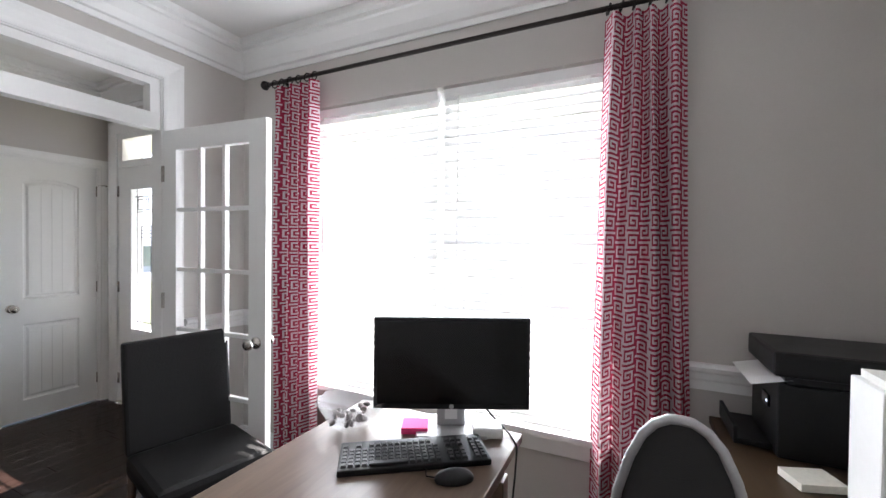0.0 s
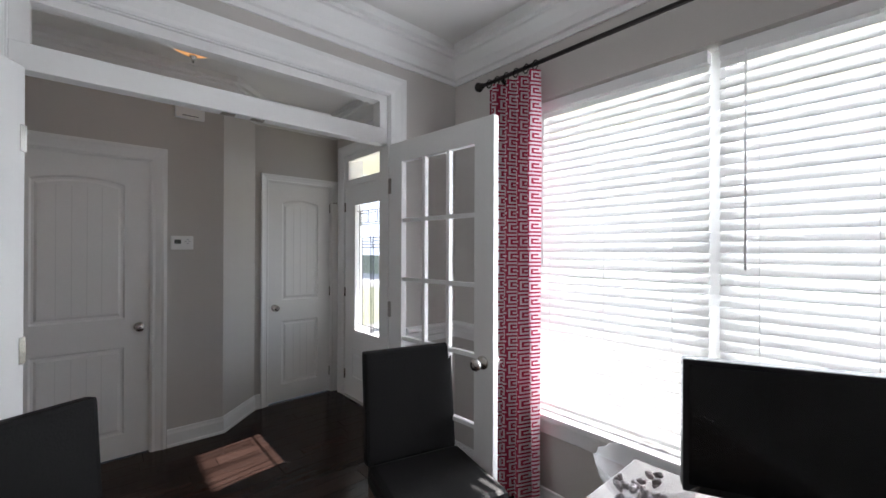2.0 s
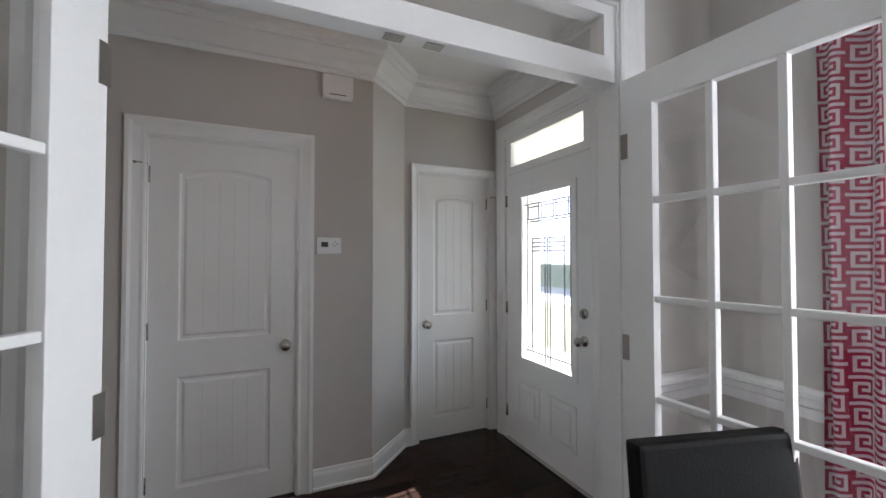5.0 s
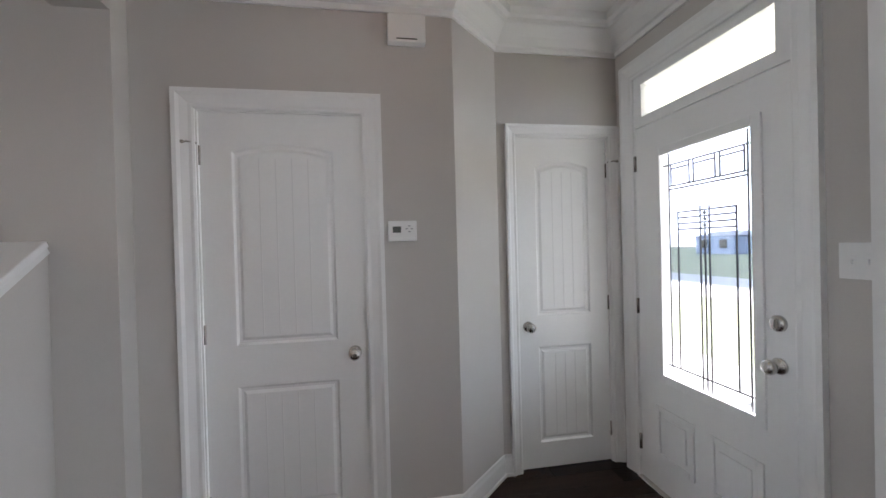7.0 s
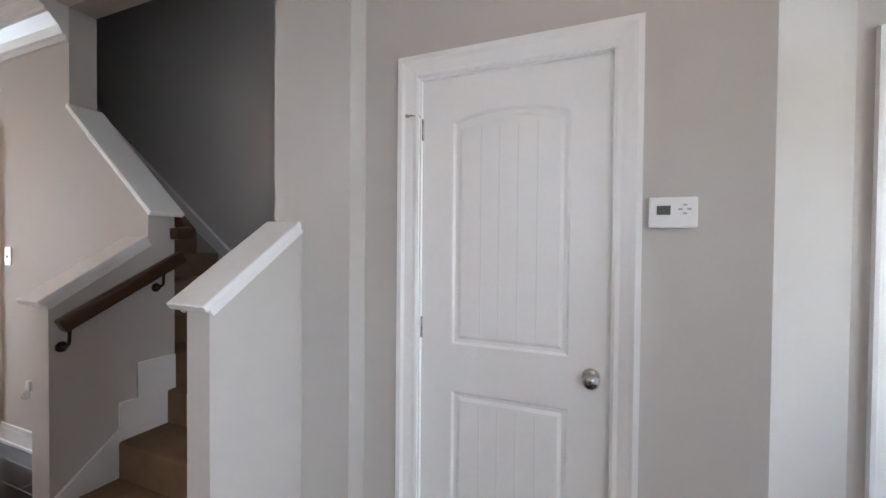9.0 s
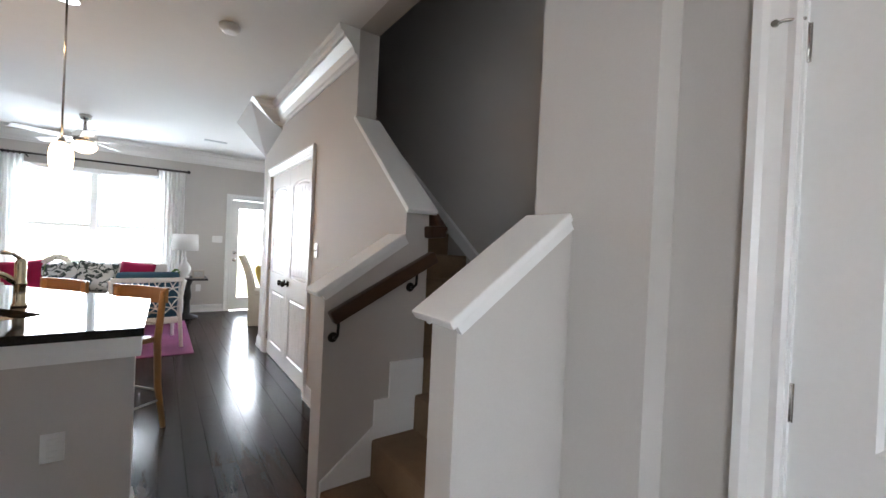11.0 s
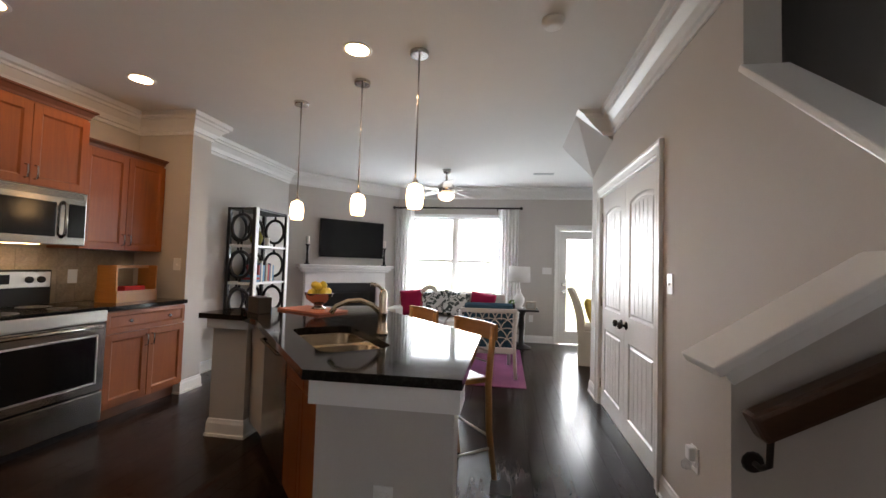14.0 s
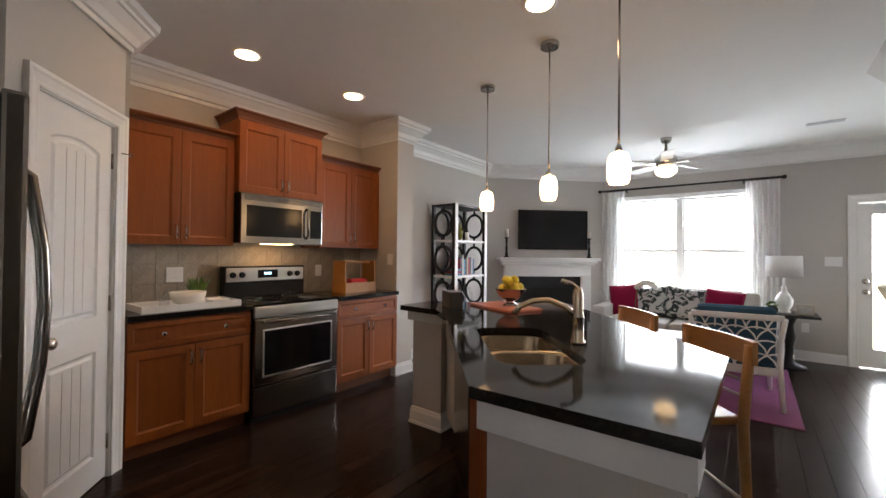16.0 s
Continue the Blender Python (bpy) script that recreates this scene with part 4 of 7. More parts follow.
tagged(part("wrapped_sweets", bm, mat("foil_wrapper", (0.16, 0.13, 0.13), rough=0.4, metal=0.2, island=0.6)), "silver and grey wrapped sweets in the glass bowl", "sweets", kind="stuff")
sticky = thing("sticky_notes", "stack of bright pink sticky notes", "notepad", local((-0.01, 1.615, 0.766), (0.9, 0.43)))
bm = bmesh.new()
box(bm, -0.045, 0.045, -0.04, 0.04, 0, 0.022, bev=0.001)
part("pad", bm, mat("pink_paper", (0.85, 0.05, 0.22), rough=0.8), sticky)
phone = thing("phone_charger", "white plastic charging stand behind the monitor", "charger", local((0.225, 1.70, 0.766), (0.9, 0.43)))
bm = bmesh.new()
box(bm, -0.05, 0.05, -0.045, 0.045, 0, 0.035, bev=0.008)
part("body", bm, WHITE, phone)


def side_chair(m):
    """An upholstered black dining chair: x to the right of one who sits in it, y forward."""
    ob = thing("side_chair", "black leather upholstered side chair facing the desk", "chair", m, "desk side chairs")
    bm = bmesh.new()
    box(bm, -0.225, 0.225, -0.03, 0.03, 0.445, 0.95, Matrix.Translation((0, -0.21, 0)) @ Matrix.Rotation(radians(6), 4, "X") @ Matrix.Translation((0, 0.03, 0)), bev=0.014)
    part("backrest", bm, LEATHER, ob)
    bm = bmesh.new()
    box(bm, -0.23, 0.23, -0.20, 0.25, 0.37, 0.465, bev=0.03)
    part("seat", bm, LEATHER, ob)
    for x in (-0.2, 0.2):
        for y, z in ((-0.2, 0.42), (0.22, 0.40)):
            bm = bmesh.new()
            tube(bm, [(x, y - (0.05 if y < 0 else 0), 0.0), (x, y, z)], [0.014, 0.02], 8)
            part("leg", bm, RAILWOOD, ob)
    # Pale strip added for the light that shows between back and seat.
    bm = bmesh.new()
    box(bm, -0.19, 0.19, -0.222, -0.205, 0.430, 0.443)
    part("back_rail", bm, NICKEL, ob, "thin pale strip standing for light in the gap under the backrest")
    return ob


side_chair(Matrix.Translation((-1.10, 1.555, 0)) @ Matrix.Rotation(radians(-104), 4, "Z"))
side_chair(Matrix.Translation((-1.15, 0.382, 0)) @ Matrix.Rotation(radians(-64), 4, "Z"))

oc = thing("office_chair", "black mesh office chair with a silver frame", "chair", Matrix.Translation((0.80, 1.77, 0)) @ Matrix.Rotation(radians(-4), 4, "Z"))
bm = bmesh.new()
right = [(0.025, 0.998), (0.056, 0.98), (0.084, 0.945), (0.112, 0.88), (0.14, 0.78), (0.155, 0.66), (0.15, 0.52)]
pts = [(-x, -0.265 + 0.05 * (1 - z), z) for x, z in right[::-1]] + [(0, -0.265, 1.0)] + [(x, -0.265 + 0.05 * (1 - z), z) for x, z in right]
tube(bm, pts, 0.012, 10)
part("back_frame", bm, SILVER, oc, "silver plastic back frame")
bm = bmesh.new()
q = [bm.verts.new((x * 0.97, y + 0.004, z - 0.008)) for x, y, z in pts]
q2 = [bm.verts.new((x * 0.97, y + 0.016, z - 0.008)) for x, y, z in pts]
bm.faces.new(q)
bm.faces.new(q2[::-1])
for i in range(len(q)):
    bm.faces.new((q[i], q[(i + 1) % len(q)], q2[(i + 1) % len(q)], q2[i]))
part("backrest", bm, mat("black_mesh_cloth", (0.025, 0.025, 0.027), rough=0.8, fine=400, bump=0.4), oc)
bm = bmesh.new()
box(bm, -0.17, 0.17, -0.19, 0.22, 0.44, 0.52, bev=0.03)
part("seat", bm, LEATHER, oc)
bm = bmesh.new()
tube(bm, [(0, 0, 0.09), (0, 0, 0.44)], 0.03, 12)
part("gas_lift", bm, BLACK, oc)
for i in range(5):
    a = 2 * math.pi * i / 5 + math.pi / 2
    bm = bmesh.new()
    tube(bm, [(0, 0, 0.10), (0.185 * math.cos(a), 0.185 * math.sin(a), 0.065)], [0.025, 0.015], 8)
    tube(bm, [(0.185 * math.cos(a) - 0.015, 0.185 * math.sin(a), 0.03), (0.185 * math.cos(a) + 0.015, 0.185 * math.sin(a), 0.03)], 0.03, 12)
    part("base_arm", bm, BLACK, oc)

OAK = wood("honey_oak", (0.27, 0.115, 0.028), (0.42, 0.20, 0.06), rough=0.4, axis=0)
CREDWOOD = wood("dark_credenza_wood", (0.035, 0.02, 0.01), (0.07, 0.04, 0.02), rough=0.4, axis=1)
cred = thing("credenza", "brown wooden credenza along the office wall", "cabinet")
bm = bmesh.new()
box(bm, 0.95, 1.48, 1.05, 2.27, 0.722, 0.75, bev=0.004)
part("top", bm, CREDWOOD, cred)
bm = bmesh.new()
box(bm, 0.98, 1.47, 1.07, 2.25, 0.0, 0.72)
part("body", bm, CREDWOOD, cred)
for y in (1.27, 1.66, 2.05):
    bm = bmesh.new()
    box(bm, 0.965, 0.979, y - 0.185, y + 0.185, 0.06, 0.70, bev=0.004)
    p = part("door", bm, CREDWOOD, cred)
    bm = bmesh.new()
    box(bm, 0.945, 0.964, y + 0.13, y + 0.145, 0.50, 0.60, bev=0.003)
    part("handle", bm, BRONZE, p)
prn = thing("printer", "black office printer with an output tray", "printer")
bm = bmesh.new()
box(bm, 1.09, 1.46, 1.985, 2.295, 0.752, 0.985, bev=0.008)
part("body", bm, BLACK, prn)
bm = bmesh.new()
box(bm, 1.075, 1.47, 1.97, 2.30, 1.012, 1.09, bev=0.012)
part("scanner_lid", bm, BLACK, prn)
bm = bmesh.new()
box(bm, 1.11, 1.45, 2.0, 2.29, 0.985, 1.012)
part("scanner_base", bm, SCREEN, prn)
bm = bmesh.new()
box(bm, 0.995, 1.09, 2.03, 2.28, 0.757, 0.775, bev=0.003)
box(bm, 0.985, 0.997, 2.03, 2.28, 0.757, 0.815, bev=0.003)
part("output_tray", bm, BLACK, prn)
bm = bmesh.new()
box(bm, 1.082, 1.0895, 2.06, 2.13, 0.885, 0.925, bev=0.003)
part("control_panel", bm, SCREEN, prn)
bm = bmesh.new()
box(bm, 1.0805, 1.0818, 2.066, 2.078, 0.90, 0.907)
part("status_light", bm, glow("pale_blue_light", (0.7, 0.8, 1.0), 2.0), prn, "small pale lit indicator")
paper = thing("paper_sheet", "white sheet of paper sticking out of the printer", "paper")
bm = bmesh.new()
box(bm, 1.02, 1.13, 2.0, 2.27, 0.9875, 0.9895, Matrix.Translation((1.09, 2, 0.99)) @ Matrix.Rotation(radians(-14), 4, "Y") @ Matrix.Translation((-1.09, -2, -0.99)))
part("sheet", bm, WHITE, paper)
fb = thing("file_box", "white upright file box with papers", "box")
bm = bmesh.new()
box(bm, 1.17, 1.46, 1.60, 1.75, 0.752, 1.10, bev=0.006)
part("body", bm, WHITE, fb)
bm = bmesh.new()
box(bm, 1.185, 1.45, 1.615, 1.735, 1.1005, 1.12)
part("paper_stack", bm, mat("paper_stack", (0.72, 0.71, 0.68), rough=0.9, stretch=(1, 1, 80)), fb)
pad = thing("note_pad", "small pale notepad lying on the credenza", "notepad")
bm = bmesh.new()
box(bm, -0.06, 0.06, -0.045, 0.045, 0, 0.022, Matrix.Translation((1.135, 1.855, 0.752)) @ Matrix.Rotation(radians(20), 4, "Z"), bev=0.002)
part("pad", bm, mat("cream_paper", (0.66, 0.63, 0.55), rough=0.9), pad)

# ---- foyer fittings ----
th = thing("thermostat", "white wall thermostat with a small grey display", "thermostat", local((-3.25, 0.945, 1.47), (0, 1)))
bm = bmesh.new()
box(bm, -0.07, 0.07, -0.028, 0, -0.05, 0.05, bev=0.006)
part("housing", bm, WHITE, th)
bm = bmesh.new()
box(bm, -0.048, -0.008, -0.0295, -0.0282, -0.008, 0.022)
part("display", bm, mat("grey_display", (0.10, 0.11, 0.10), rough=0.2), th)
for x, z in ((0.02, 0.01), (0.045, 0.01), (0.033, 0.024), (0.033, -0.004)):
    bm = bmesh.new()
    box(bm, x - 0.006, x + 0.006, -0.0305, -0.0282, z - 0.003, z + 0.003)
    part("button", bm, SILVER, th)
ch = thing("door_chime", "white door chime box high on the wall", "door chime", local((-3.25, 0.989, 2.382), (0, 1)))
bm = bmesh.new()
box(bm, -0.092, 0.092, -0.05, 0, 0, 0.136, bev=0.006)
part("cover", bm, WHITE, ch)
bm = bmesh.new()
box(bm, -0.05, 0.05, -0.0515, -0.0502, 0.012, 0.017)
part("slot", bm, BLACK, ch)


def wall_plate(label, at, d, kind_name, w=0.075, h=0.118, n=1):
    """A switch or socket plate with its rockers."""
    ob = thing(kind_name, label, kind_name.replace("_", " "), local(at, d), "wall plates")
    bm = bmesh.new()
    box(bm, -w / 2, w / 2, -0.007, 0, -h / 2, h / 2, bev=0.002)
    part("plate", bm, WHITE, ob)
    for i in range(n):
        x = (i - (n - 1) / 2) * 0.046
        bm = bmesh.new()
        if kind_name == "light_switch":
            box(bm, x - 0.005, x + 0.005, -0.016, -0.007, -0.011, 0.006, bev=0.001)
        else:
            box(bm, x - 0.016, x + 0.016, -0.0085, -0.007, 0.012, 0.038, bev=0.003)
            part("socket", bm, WHITE, ob)
            bm = bmesh.new()
            box(bm, x - 0.016, x + 0.016, -0.0085, -0.007, -0.038, -0.012, bev=0.003)
        part("rocker" if kind_name == "light_switch" else "socket", bm, WHITE, ob)
    return ob


wall_plate("white double light switch plate beside the front door", (-2.29, FW, 1.31), (1, 0), "light_switch", 0.118, n=2)
wall_plate("white light switch plate on the pantry wall", (-3.10, -2.93, 1.25), (0, 1), "light_switch")
wall_plate("white light switch plate on the kitchen wing wall", (1.03, -3.95, 1.25), (-1, 0), "light_switch")
wall_plate("white light switch plate by the back door", (-2.89, BW, 1.27), (-1, 0), "light_switch", 0.16, n=3)
wall_plate("white electrical outlet low on the back wall", (-2.63, BW, 0.42), (-1, 0), "wall_outlet")
wall_plate("white outlet on the stone backsplash", (1.512, -2.05, 1.13), (0, -1), "wall_outlet", 0.118, n=2)
wall_plate("white outlet on the stone backsplash", (1.512, -3.37, 1.13), (0, -1), "wall_outlet")
fl = thing("ceiling_lamp", "alabaster dome ceiling lamp with a nickel finial, lit", "ceiling lamp", Matrix.Translation((-2.42, 0.88, H)))
bm = bmesh.new()
lathe(bm, [(0.005, -0.215), (0.06, -0.208), (0.115, -0.18), (0.15, -0.14), (0.165, -0.095), (0.16, -0.09), (0.14, -0.13), (0.1, -0.17), (0.005, -0.195)], 32)
part("shade", bm, glow("alabaster_glow", (1.0, 0.50, 0.17), 1.1), fl, "warm glowing alabaster dome")
bm = bmesh.new()
tube(bm, [(0, 0, -0.2), (0, 0, -0.02)], 0.008, 8)
lathe(bm, [(0.085, -0.03), (0.09, -0.015), (0.09, 0)], 24)
part("canopy", bm, NICKEL, fl)
bm = bmesh.new()
lathe(bm, [(0.004, -0.262), (0.010, -0.25), (0.006, -0.24), (0.018, -0.232), (0.02, -0.222), (0.008, -0.214)], 14)
part("finial", bm, NICKEL, fl)
vent = thing("ceiling_vent", "small white slotted ceiling vent in the foyer", "vent", Matrix.Translation((-2.79, 1.88, H)))
bm = bmesh.new()
box(bm, -0.08, 0.08, -0.13, 0.13, -0.008, 0, bev=0.003)
part("frame", bm, WHITE, vent)
for i in range(8):
    bm = bmesh.new()
    box(bm, -0.06, 0.06, -0.108 + 0.03 * i, -0.098 + 0.03 * i, -0.0095, -0.0082)
    part("slat", bm, DIM_WHITE, vent)

# ---- stairs ----
def sloped_wall(name, label, x0, x1, y0, y1, zl, zh):
    """A half wall along x whose top climbs from zl at x0 to zh at x1."""
    bm = bmesh.new()
    v = [bm.verts.new((x, y, z)) for y in (y0, y1) for x, z in ((x0, 0), (x1, 0), (x1, zh), (x0, zl))]
    for f in ((0, 1, 2, 3), (7, 6, 5, 4), (0, 4, 5, 1), (1, 5, 6, 2), (2, 6, 7, 3), (3, 7, 4, 0)):
        bm.faces.new([v[i] for i in f])
    return structure(name, bm, WALL, label, "half wall")


def sloped_cap(name, label, a, b, half, thick=0.028, trim=True):
    """A white cap board lying on a climbing half wall from a to b (middle of its underside)."""
    a, b = Vector(a), Vector(b)
    d = (b - a).normalized()
    side = Vector((0, 0, 1)).cross(d).normalized()
    up = d.cross(side)
    m = Matrix((( d.x, side.x, up.x, a.x), (d.y, side.y, up.y, a.y), (d.z, side.z, up.z, a.z), (0, 0, 0, 1)))
    L = (b - a).length
    bm = bmesh.new()
    box(bm, -0.02, L, -half, half, 0.0, thick, m, bev=0.006)
    if trim:
        box(bm, 0.0, L, -half + 0.012, -half + 0.028, -0.032, -0.001, m)
        box(bm, 0.0, L, half - 0.028, half - 0.012, -0.032, -0.001, m)
    return structure(name, bm, WHITE, label, "cap")


sloped_wall("wall_half_near", "greige half wall beside the first steps", -2.70, -3.15, -0.63, -0.515, 1.13, 1.448)
sloped_cap("trim_half_near_cap", "white sloping cap board on the half wall", (-2.685, -0.58, 1.133), (-3.12, -0.58, 1.4315), 0.094)
sloped_wall("wall_half_far", "greige half wall beside the first steps", -2.69, -3.10, -1.64, -1.50, 1.09, 1.36)
sloped_cap("trim_half_far_cap", "white sloping cap board on the half wall", (-2.675, -1.57, 1.086), (-3.098, -1.57, 1.365), 0.09)
sloped_cap("trim_slope_cap", "white sloping cap board along the upper stair", (-3.17, -1.475, 1.505), (-3.17, -2.222, 2.145), 0.092, trim=False)
stairs = thing("staircase", "carpeted staircase turning up between half walls", "stairs")
for i in range(2):
    bm = bmesh.new()
    box(bm, -2.97 - 0.25 * i - 0.03, -2.72 - 0.25 * i + 0.02, -1.498, -0.657, 0.0 if i == 0 else 0.18 * i - 0.03, 0.18 * (i + 1), bev=0.018)
    part("step", bm, CARPET, stairs)
bm = bmesh.new()
box(bm, -4.128, -3.19, -1.50, -0.462, 0.3, 0.54, bev=0.018)
part("landing", bm, CARPET, stairs)
for j in range(11):
    bm = bmesh.new()
    y = -1.50 - 0.262 * j
    box(bm, -4.128, -3.242, y - 0.29, y + 0.02, 0.50 + 0.18 * j, 0.72 + 0.18 * j, bev=0.018)
    part("step", bm, CARPET, stairs)
bm = bmesh.new()
prism(bm, [(-1.3, 0.62), (-1.3, 0.80), (-1.50, 0.82), (-4.4, 2.99), (-4.4, 2.75)], -4.128, -4.095, Matrix(((0, 0, 1, 0), (1, 0, 0, 0), (0, 1, 0, 0), (0, 0, 0, 1))))
bmesh.ops.recalc_face_normals(bm, faces=bm.faces[:])
part("skirt_board", bm, WHITE, stairs)
bm = bmesh.new()
prism(bm, [(-2.70, 0.0), (-3.235, 0.0), (-3.235, 0.73), (-3.04, 0.73), (-3.04, 0.55), (-2.96, 0.55), (-2.96, 0.42), (-2.70, 0.22)][::-1], -1.499, -1.484, Matrix(((1, 0, 0, 0), (0, 0, 1, 0), (0, 1, 0, 0), (0, 0, 0, 1))))
part("skirt_board", bm, WHITE, stairs, "white stepped skirt board")
hr = thing("handrail", "dark stained wooden handrail on brackets", "handrail")


def rail_bar(parent, a, b, name="rail"):
    a, b = Vector(a), Vector(b)
    d = (b - a).normalized()
    side = Vector((0, 0, 1)).cross(d).normalized()
    up = d.cross(side)
    m = Matrix(((d.x, side.x, up.x, a.x), (d.y, side.y, up.y, a.y), (d.z, side.z, up.z, a.z), (0, 0, 0, 1)))
    bm = bmesh.new()
    box(bm, 0, (b - a).length, -0.027, 0.027, -0.032, 0.032, m, bev=0.012)
    return part(name, bm, RAILWOOD, parent)


rail_bar(hr, (-2.70, -1.435, 0.985), (-3.24, -1.435, 1.275))
rail_bar(hr, (-3.22, -1.435, 1.24), (-3.22, -1.435, 1.43), "rail_post")
rail_bar(hr, (-3.19, -1.435, 1.40), (-3.31, -1.46, 1.41), "rail_turn")
rail_bar(hr, (-3.29, -1.44, 1.40), (-3.29, -2.6, 2.40))
for x, z in ((-2.735, 0.955), (-3.14, 1.18)):
    bm = bmesh.new()
    tube(bm, [(x, -1.435, z + 0.01), (x, -1.44, z - 0.05), (x, -1.47, z - 0.07), (x, -1.499, z - 0.07)], 0.007, 8)
    lathe(bm, [(0.025, 0), (0.02, 0.008)], 12, Matrix.Translation((x, -1.499, z - 0.07)) @ Matrix.Rotation(radians(-90), 4, "X"))
    part("bracket", bm, BRONZE, hr)
wall_plate("white electrical outlet low on the pantry wall", (-3.10, -2.62, 0.41), (0, 1), "wall_outlet")
fresh = thing("plug_in_freshener", "small clear plug-in air freshener in the wall outlet", "air freshener", Matrix.Translation((-3.0905, -2.62, 0.435)))
bm = bmesh.new()
box(bm, 0.0, 0.03, -0.025, 0.025, -0.03, 0.035, bev=0.008)
part("plug_body", bm, WHITE, fresh)
bm = bmesh.new()
lathe(bm, [(0.018, -0.075), (0.022, -0.07), (0.023, -0.045), (0.012, -0.034), (0.012, -0.031)], 16, Matrix.Translation((0.032, 0, 0)))
part("bottle", bm, glass("clear_bottle", (0.9, 0.92, 0.93), 0.02, 0.12), fresh, "clear glass bottle of the freshener")


# ---- kitchen ----
def shaker_door(parent, name, y0, y1, z0, z1, x, handle="", frame_w=0.055):
    """A framed cabinet door or drawer front in the plane x, facing -x; y0 > y1."""
    bm = bmesh.new()
    a, b = min(y0, y1) + 0.002, max(y0, y1) - 0.002
    c, d = z0 + 0.002, z1 - 0.002
    f = min(frame_w, (d - c) * 0.3)
    box(bm, x - 0.02, x, a, a + f, c, d, bev=0.002)
    box(bm, x - 0.02, x, b - f, b, c, d, bev=0.002)
    box(bm, x - 0.02, x, a + f, b - f, c, c + f)
    box(bm, x - 0.02, x, a + f, b - f, d - f, d)
    ob = part(name, bm, CABINET, parent)
    bm = bmesh.new()
    r = [[bm.verts.new((xx, yy, zz)) for yy, zz in ((a + f + i, c + f + i), (b - f - i, c + f + i), (b - f - i, d - f - i), (a + f + i, d - f - i))] for xx, i in ((x - 0.019, 0), (x - 0.010, 0.012))]
    for i in range(4):
        bm.faces.new((r[0][i], r[0][(i + 1) % 4], r[1][(i + 1) % 4], r[1][i]))
    bm.faces.new(r[1])
    part("panel", bm, CABINET, ob)
    if handle in ("low_left", "low_right", "high_left", "high_right"):
        yy = (b if "left" in handle else a) + (-0.028 if "left" in handle else 0.028)
        zz = c + 0.09 if "low" in handle else d - 0.09
        bm = bmesh.new()
        tube(bm, [(x - 0.02, yy, zz - 0.048), (x - 0.046, yy, zz - 0.042), (x - 0.05, yy, zz), (x - 0.046, yy, zz + 0.042), (x - 0.02, yy, zz + 0.048)], 0.006, 8)
        part("handle", bm, NICKEL, ob, "satin nickel pull")
    if handle == "knobs":
        for yy in ((a * 0.75 + b * 0.25), (a * 0.25 + b * 0.75)):
            bm = bmesh.new()
            lathe(bm, [(0.007, 0), (0.006, 0.014), (0.014, 0.02), (0.015, 0.026), (0.008, 0.031)], 14, Matrix.Translation((x - 0.02, yy, (c + d) / 2)) @ Matrix.Rotation(radians(-90), 4, "Y"))
            part("knob", bm, NICKEL, ob, "satin nickel knob")
    return ob


def base_cabinet(label, y0, y1):
    ob = thing("base_cabinet", label, "cabinet", group="kitchen base cabinets")
    bm = bmesh.new()
    box(bm, 0.93, 1.525, y1, y0, 0.10, 0.874)
    part("body", bm, CABINET, ob)
    bm = bmesh.new()
    box(bm, 0.99, 1.525, y1, y0, 0.0, 0.099)
    part("toe_kick", bm, CABTOP, ob)
    m = (y0 + y1) / 2
    shaker_door(ob, "drawer", y0, y1, 0.70, 0.865, 0.93, "knobs", 0.03)
    shaker_door(ob, "door", y0, m, 0.115, 0.69, 0.93, "high_right")
    shaker_door(ob, "door", m, y1, 0.115, 0.69, 0.93, "high_left")
    return ob


def wall_cabinet(label, y0, y1, x, z0, z1, crown_h):
    ob = thing("wall_cabinet", label, "cabinet", group="kitchen wall cabinets")
    bm = bmesh.new()
    box(bm, x, 1.525, y1, y0, z0, z1)
    part("body", bm, CABINET, ob)
    m = (y0 + y1) / 2
    shaker_door(ob, "door", y0, m, z0, z1 - 0.02, x, "low_right")
    shaker_door(ob, "door", m, y1, z0, z1 - 0.02, x, "low_left")
    bm = bmesh.new()
    prof = [(0, 0), (0.008, 0), (0.012, 0.02), (0.03, crown_h - 0.02), (0.045, crown_h - 0.012), (0.045, crown_h), (0, crown_h)]
    sweep(bm, [(1.525, y1 , z1), (x, y1, z1), (x, y0, z1), (1.525, y0, z1)][::-1], [(-u, w) for u, w in prof])
    box(bm, x, 1.525, y1, y0, z1, z1 + crown_h - 0.004)
    part("crown", bm, CABTOP, ob, "darker crown on the cabinet")
    return ob


base_cabinet("warm brown maple base cabinet with a drawer and two doors", -1.60, -2.365)
base_cabinet("warm brown maple base cabinet with a drawer and two doors", -3.165, -3.945)
wall_cabinet("warm brown maple wall cabinet with two doors", -1.60, -2.365, 1.23, 1.365, 2.22, 0.05)
wall_cabinet("warm brown maple wall cabinet with two doors", -3.165, -3.945, 1.23, 1.365, 2.22, 0.05)
wall_cabinet("taller maple cabinet over the microwave with two doors", -2.375, -3.155, 1.18, 1.80, 2.40, 0.07)
for y0, y1 in ((-1.60, -2.37), (-3.16, -3.945)):
    ct = thing("countertop", "black granite countertop on the base cabinets", "countertop", group="wall countertops")
    bm = bmesh.new()
    box(bm, 0.885, 1.51, y1, y0, 0.876, 0.914, bev=0.005)
    part("slab", bm, GRANITE, ct)

